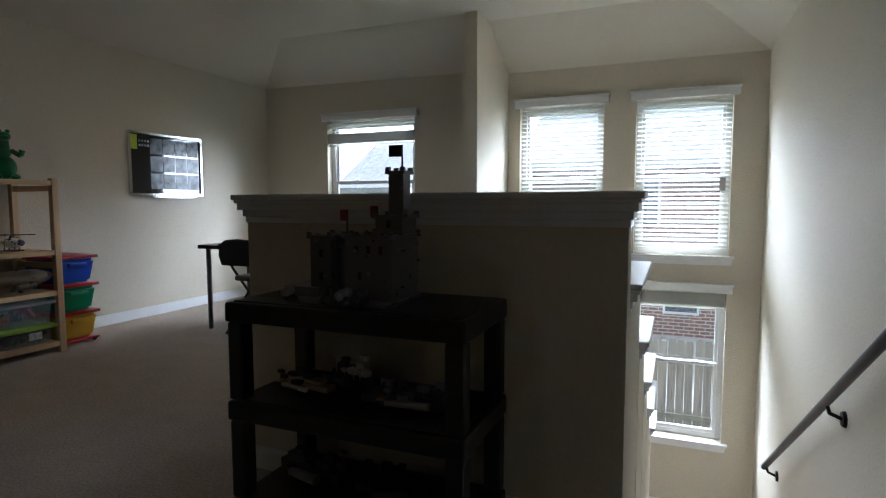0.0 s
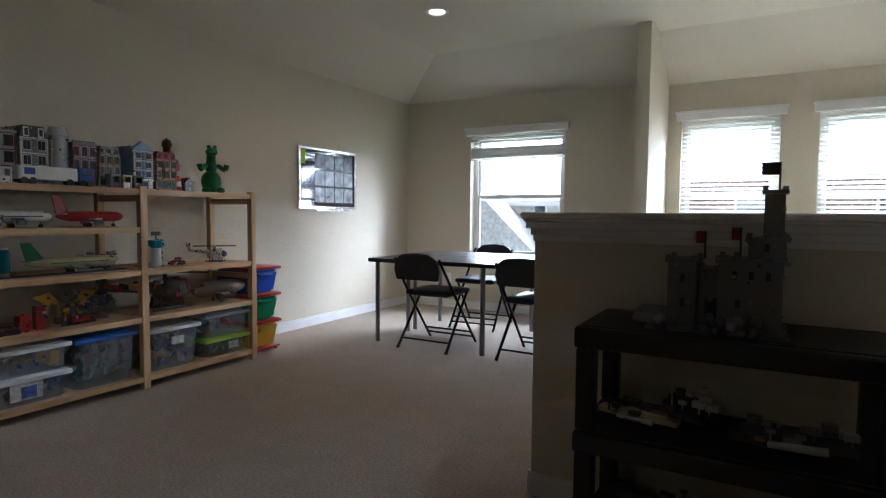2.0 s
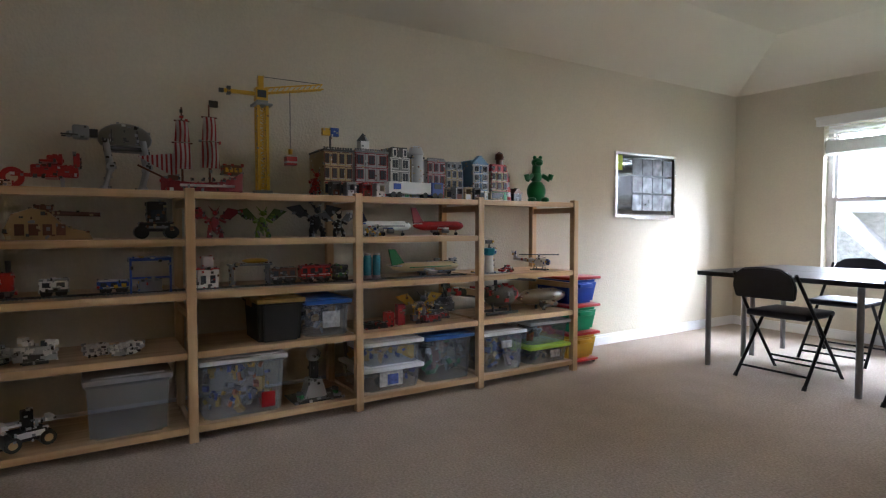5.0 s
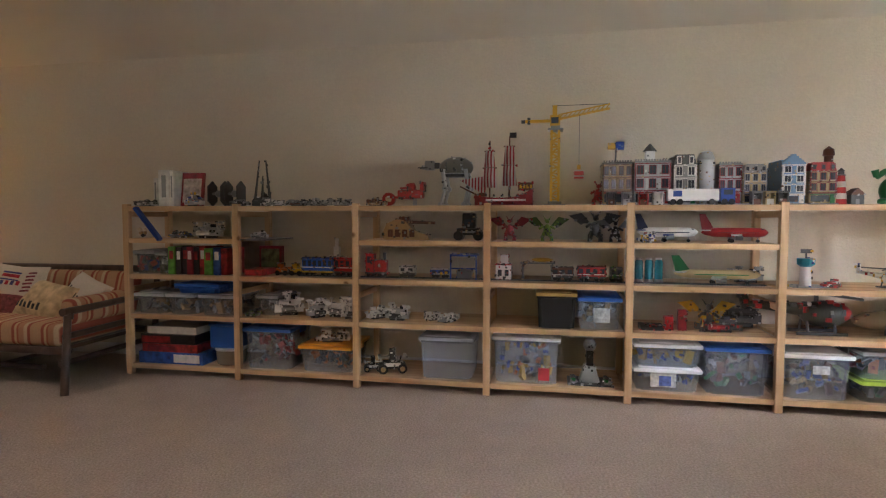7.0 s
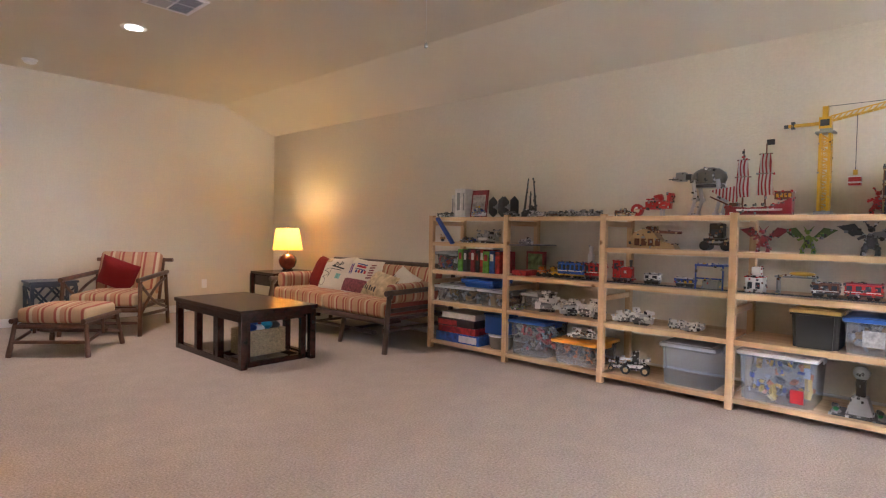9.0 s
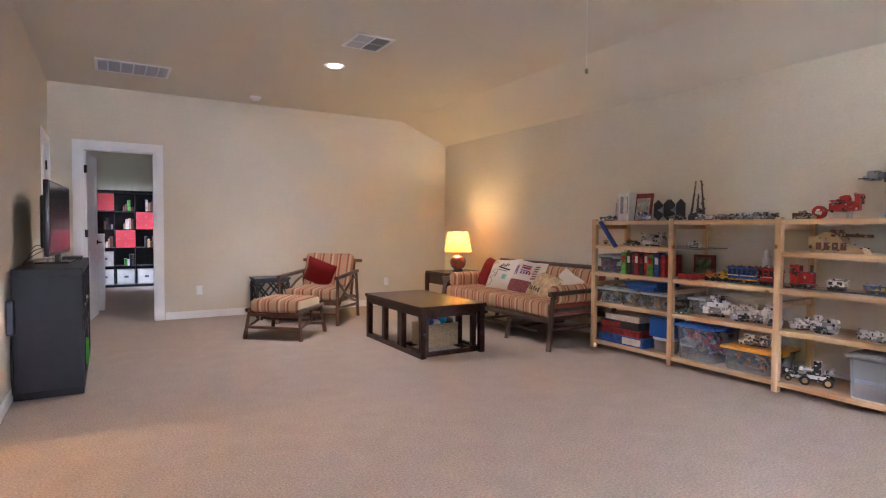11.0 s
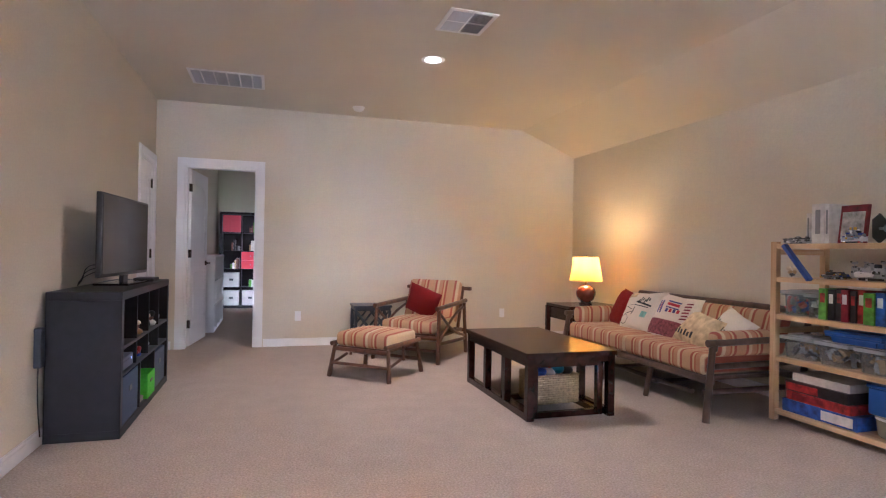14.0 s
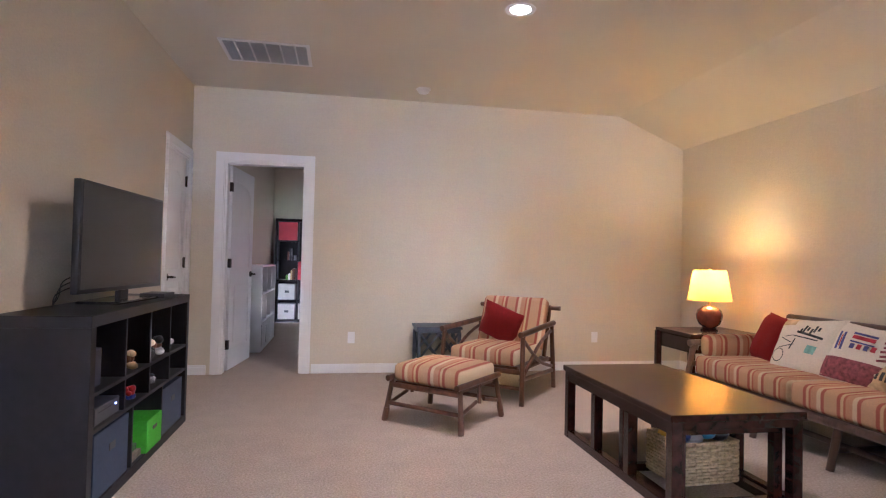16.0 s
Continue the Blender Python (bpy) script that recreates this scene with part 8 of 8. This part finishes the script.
part("back_panel", box(B(), 0.0455, WB - 0.0455, 0.0, 0.006, 0.0455, 1.7745), BLACKB, bs)
for i in range(1, NB):
    part("shelf", box(B(), 0.0455, WB - 0.0455, 0.0065, 0.348, 0.045 + 0.346 * i - 0.008, 0.045 + 0.346 * i + 0.008), BLACKB, bs)
    x = 0.045 + (WB - 0.09) * i / NB
    for k in range(NB):
        part("divider", box(B(), x - 0.008, x + 0.008, 0.0065, 0.346, 0.045 + 0.346 * k + 0.009, 0.045 + 0.346 * (k + 1) - 0.009), BLACKB, bs)
CORAL = mat("coral_red_panel", (0.50, 0.045, 0.055), 0.4, var=0.04)
CELL = (WB - 0.09) / NB


def insert(c, r, col, drawers, label):
    d = thing("cube_insert", BC, label, "drawer insert", "bookcase inserts")
    x0, z0 = 0.045 + CELL * (NB - 1 - c) + 0.012, 0.045 + 0.346 * r + 0.011
    n = drawers or 1
    for k in range(n):
        za = z0 + 0.322 * k / n
        part("front", box(B(), x0, x0 + CELL - 0.024, 0.10, 0.352, za + 0.002, za + 0.322 / n - 0.002, 0.002), col, d)
        if drawers:
            part("knob", cyl(B(), (x0 + CELL / 2 - 0.012, 0.352, za + 0.08), (x0 + CELL / 2 - 0.012, 0.365, za + 0.08), 0.012), STEEL, d)
    return d


for c, r, dr in ((0, 4, 0), (2, 3, 2), (1, 2, 2), (3, 2, 0), (4, 1, 0)):
    insert(c, r, CORAL, dr, "coral red drawer insert in the bookcase" if dr else "coral red door insert in the bookcase")
WBOX = mat("white_board_box", (0.46, 0.44, 0.41), 0.6, var=0.1)
for c, r in ((0, 1), (0, 0), (1, 0), (2, 0), (3, 0)):
    x0, z0 = 0.045 + CELL * (NB - 1 - c) + 0.03, 0.045 + 0.346 * r + 0.009
    d = thing("storage_box", BC, "white storage box with a metal label", "storage box", "white boxes in the bookcase")
    part("body", box(B(), x0, x0 + CELL - 0.06, 0.05, 0.335, z0, z0 + 0.24, 0.003), WBOX, d)
    part("lid", box(B(), x0 - 0.004, x0 + CELL - 0.056, 0.046, 0.339, z0 + 0.24, z0 + 0.27, 0.003), WBOX, d)
    part("label_holder", box(B(), x0 + 0.10, x0 + 0.17, 0.3352, 0.3372, z0 + 0.12, z0 + 0.16), DGREY, d)
rnd = random.Random(4)
for c, r in ((0, 3), (1, 3), (0, 2), (1, 4), (2, 4), (2, 2), (3, 3), (1, 1)):
    x = 0.045 + CELL * (NB - 1 - c) + 0.03
    z0 = 0.045 + 0.346 * r + 0.009
    for k in range(4):
        w, h = rnd.uniform(0.025, 0.06), rnd.uniform(0.07, 0.22)
        ob = solid("book", box(B(), x, x + w - 0.002, 0.10, 0.30, z0, z0 + h, 0.001), (PR_BLK, PR_WHT, BROWN, GREYP, PR_GRN, TANP)[rnd.randrange(6)], "small upright book or box in the bookcase", "book", BC)
        x += w
ws = thing("white_cubby", pose(0, 0, 0), "low white cubby bookcase along the bedroom wall", "bookcase")
UX, UW, UY0, UY1, UH = -0.01, 0.28, -9.28, -7.90, 1.03
for y in (UY0, UY1 - 0.02):
    part("side_panel", box(B(), UX, UX + UW, y, y + 0.02, 0, UH, 0.002), WHITE, ws)
for z in (0.0, 0.34, 0.675, UH - 0.02):
    part("shelf", box(B(), UX + 0.002, UX + UW - 0.008, UY0 + 0.0205, UY1 - 0.0205, z, z + 0.02, 0.001), WHITE, ws)
for k in (1, 2):
    y = UY0 + (UY1 - UY0) * k / 3
    for z0, z1 in ((0.021, 0.339), (0.361, 0.674), (0.696, UH - 0.021)):
        part("divider", box(B(), UX + 0.002, UX + UW - 0.008, y - 0.009, y + 0.009, z0, z1), WHITE, ws)
part("back_panel", box(B(), UX + UW - 0.0075, UX + UW - 0.001, UY0 + 0.0205, UY1 - 0.0205, 0.02, UH - 0.02), WHITE, ws)
for i in range(10):
    y = UY1 - 0.06 - 0.045 * i - (0.25 if i > 5 else 0)
    solid("binder", box(B(), UX + 0.03, UX + 0.24, y - 0.036, y, 0.021, 0.25 + 0.02 * (i % 3), 0.002), (PR_BLK, PR_WHT, GREYP)[i % 3], "upright binder in the white cubby", "binder")

# ---- outside the windows ----
GRASS = mat("lawn_grass", (0.07, 0.13, 0.04), 0.9, var=0.4, scale=3, bump=0.5, bscale=40)
GZ = -3.1
bm = B()
box(bm, -400, 400, YF + 0.16, 400, GZ - 0.2, GZ)
struct("ground", bm, GRASS, "green lawn below the windows", "ground")
struct("patio", box(B(), -12, 12, 11.5, 18.2, GZ, GZ + 0.06), mat("pale_concrete", (0.5, 0.49, 0.46), 0.9, var=0.12, scale=2), "pale concrete yard behind the fence", "patio")
FENCE = wood("weathered_cedar", (0.10, 0.085, 0.07), (0.24, 0.20, 0.165), "Z", 0.85, 5)
fe = thing("fence", pose(0, 10.2, GZ), "weathered grey wooden picket fence", "fence")
me = mesh("picket", prism(B(), [(-0.066, 0.02), (0.066, 0.02), (0.066, 1.70), (0.045, 1.74), (-0.045, 1.74), (-0.066, 1.70)], "y", -0.009, 0.009), FENCE)
for i in range(72):
    ob = new("picket", me)
    ob.parent = fe
    ob.matrix_local = pose(-5.0 + 0.146 * i, 0.01 * (i % 2), 0.012 * ((i * 7) % 4), 0, ((i * 5) % 3 - 1) * 0.4, 0)
for z in (0.35, 1.40):
    part("rail", box(B(), -5.05, 5.45, -0.055, -0.015, z, z + 0.09, 0.004), FENCE, fe)
for i in range(5):
    part("post", box(B(), -5.0 + 2.4 * i, -4.91 + 2.4 * i, -0.14, -0.056, 0, 1.75, 0.005), FENCE, fe)
BRICK = mat("brick", (0.3, 0.14, 0.1), 0.85)
bn, bl_ = BRICK.node_tree.nodes, BRICK.node_tree.links
bt_, tc_, mp_ = bn.new("ShaderNodeTexBrick"), bn.new("ShaderNodeTexCoord"), bn.new("ShaderNodeMapping")
mp_.inputs["Rotation"].default_value = (radians(90), 0, 0)
bl_.new(tc_.outputs["Object"], mp_.inputs["Vector"])
bl_.new(mp_.outputs[0], bt_.inputs["Vector"])
bt_.inputs["Color1"].default_value, bt_.inputs["Color2"].default_value, bt_.inputs["Mortar"].default_value = (0.30, 0.13, 0.09, 1), (0.20, 0.09, 0.07, 1), (0.62, 0.58, 0.52, 1)
bt_.inputs["Scale"].default_value, bt_.inputs["Brick Width"].default_value, bt_.inputs["Row Height"].default_value, bt_.inputs["Mortar Size"].default_value = 1.0, 0.30, 0.11, 0.014
bl_.new(bt_.outputs["Color"], bn["Principled BSDF"].inputs["Base Color"])
SHING = mat("grey_shingles", (0.42, 0.41, 0.41), 0.9, var=0.3, scale=8, bump=0.4, bscale=12)


def neighbour(x0, x1, y0, y1, eave, ridge, wallm, label, wins):
    h = thing("neighbour_house", pose(0, 0, 0), label, "house")
    part("wall", box(B(), x0, x1, y0, y1, GZ, eave), wallm, h)
    bm = B()
    prism(bm, [(y0 - 0.5, eave - 0.1), (y1 + 0.5, eave - 0.1), ((y0 + y1) / 2, ridge)], "x", x0 - 0.4, x1 + 0.4)
    part("roof", bm, SHING, h, "grey shingle roof")
    part("fascia", box(B(), x0 - 0.42, x1 + 0.42, y0 - 0.53, y0 - 0.501, eave - 0.25, eave - 0.05), WHITE, h)
    for x, z, w, hh in wins:
        wd = part("window", box(B(), x - w / 2, x + w / 2, y0 - 0.03, y0 + 0.01, z, z + hh), WINDOW, h)
        bm = B()
        for a, b, c, e in ((x - w / 2 - 0.07, x - w / 2, z - 0.07, z + hh + 0.07), (x + w / 2, x + w / 2 + 0.07, z - 0.07, z + hh + 0.07), (x - w / 2, x + w / 2, z - 0.07, z), (x - w / 2, x + w / 2, z + hh, z + hh + 0.07), (x - w / 2, x + w / 2, z + hh / 2 - 0.03, z + hh / 2 + 0.03)):
            box(bm, a, b, y0 - 0.06, y0 + 0.0, c, e)
        part("frame", bm, WHITE, wd)
        part("sill", box(B(), x - w / 2 - 0.12, x + w / 2 + 0.12, y0 - 0.10, y0 - 0.061, z - 0.15, z - 0.071), BRICK, wd)
    return h


nh = neighbour(-4.5, 9.0, 18.3, 27.0, 2.4, 5.2, BRICK, "red brick neighbour house beyond the fence", [(0.2, -2.3, 0.9, 1.2), (1.9, -2.3, 0.9, 1.2), (-2.4, -2.3, 0.9, 1.2), (-1.0, 0.4, 0.9, 1.3), (2.4, 0.4, 0.9, 1.3), (5.4, -2.3, 1.2, 1.2)])
part("porch_post", box(B(), 2.75, 2.95, 15.9, 16.1, GZ, 0.2), mat("brown_post", (0.10, 0.06, 0.05), 0.8), nh, "brown porch post")
neighbour(-13.5, -6.6, 21.0, 28.0, 1.75, 4.0, mat("pale_brick", (0.8, 0.76, 0.72), 0.9, var=0.2, scale=6), "pale two-storey neighbour house", [(-8.53, 0.52, 0.42, 0.98), (-10.8, 0.2, 0.8, 1.2), (-8.0, -1.9, 0.9, 1.2)])
bm = B()
prism(bm, [(-12.4, -1.0), (-7.0, -1.0), (-9.75, 1.66), (-12.4, 1.66)], "y", 18.4, 20.3)
sr = solid("garage_roof", bm, SHING, "grey shingle garage roof beside the house", "roof")
struct("garage_wall", box(B(), -12.4, -7.1, 18.6, 20.2, GZ, -1.0), bpy.data.materials["pale_brick"], "pale brick garage wall", "wall")

# ---- figures in the media shelf ----
for k, (u, cols, lab, z, sc) in enumerate(((1.5, [TANP, BROWN, CREAM], "tan and brown toy figure in the media shelf", 0.5305, 1.5), (2.35, [BLACKP, WHITEP, CREAM], "cream and black toy figure in the media shelf", 0.5305, 1.9),
                                           (2.65, [WHITEP, BROWN, BLACKP], "white, brown and black toy figure in the media shelf", 0.5305, 1.8), (3.4, [BLACKP, WHITEP, GREYP], "black and white toy figure in the media shelf", 0.5305, 1.4),
                                           (1.45, [BLUEP, REDP, REDP], "red and blue toy figure in the media shelf", 0.3705, 1.3), (2.6, [GREYP, WHITEP, DGREY], "small grey toy figure in the media shelf", 0.3705, 0.9))):
    blob_toy("toy_figure", pose(0.13 + 0.015 * (k % 2), YA - (YA - YB) / 4 * u, z, 0, 0, -90 + 20 * k), cols, lab, sc * 0.62, 300 + k)
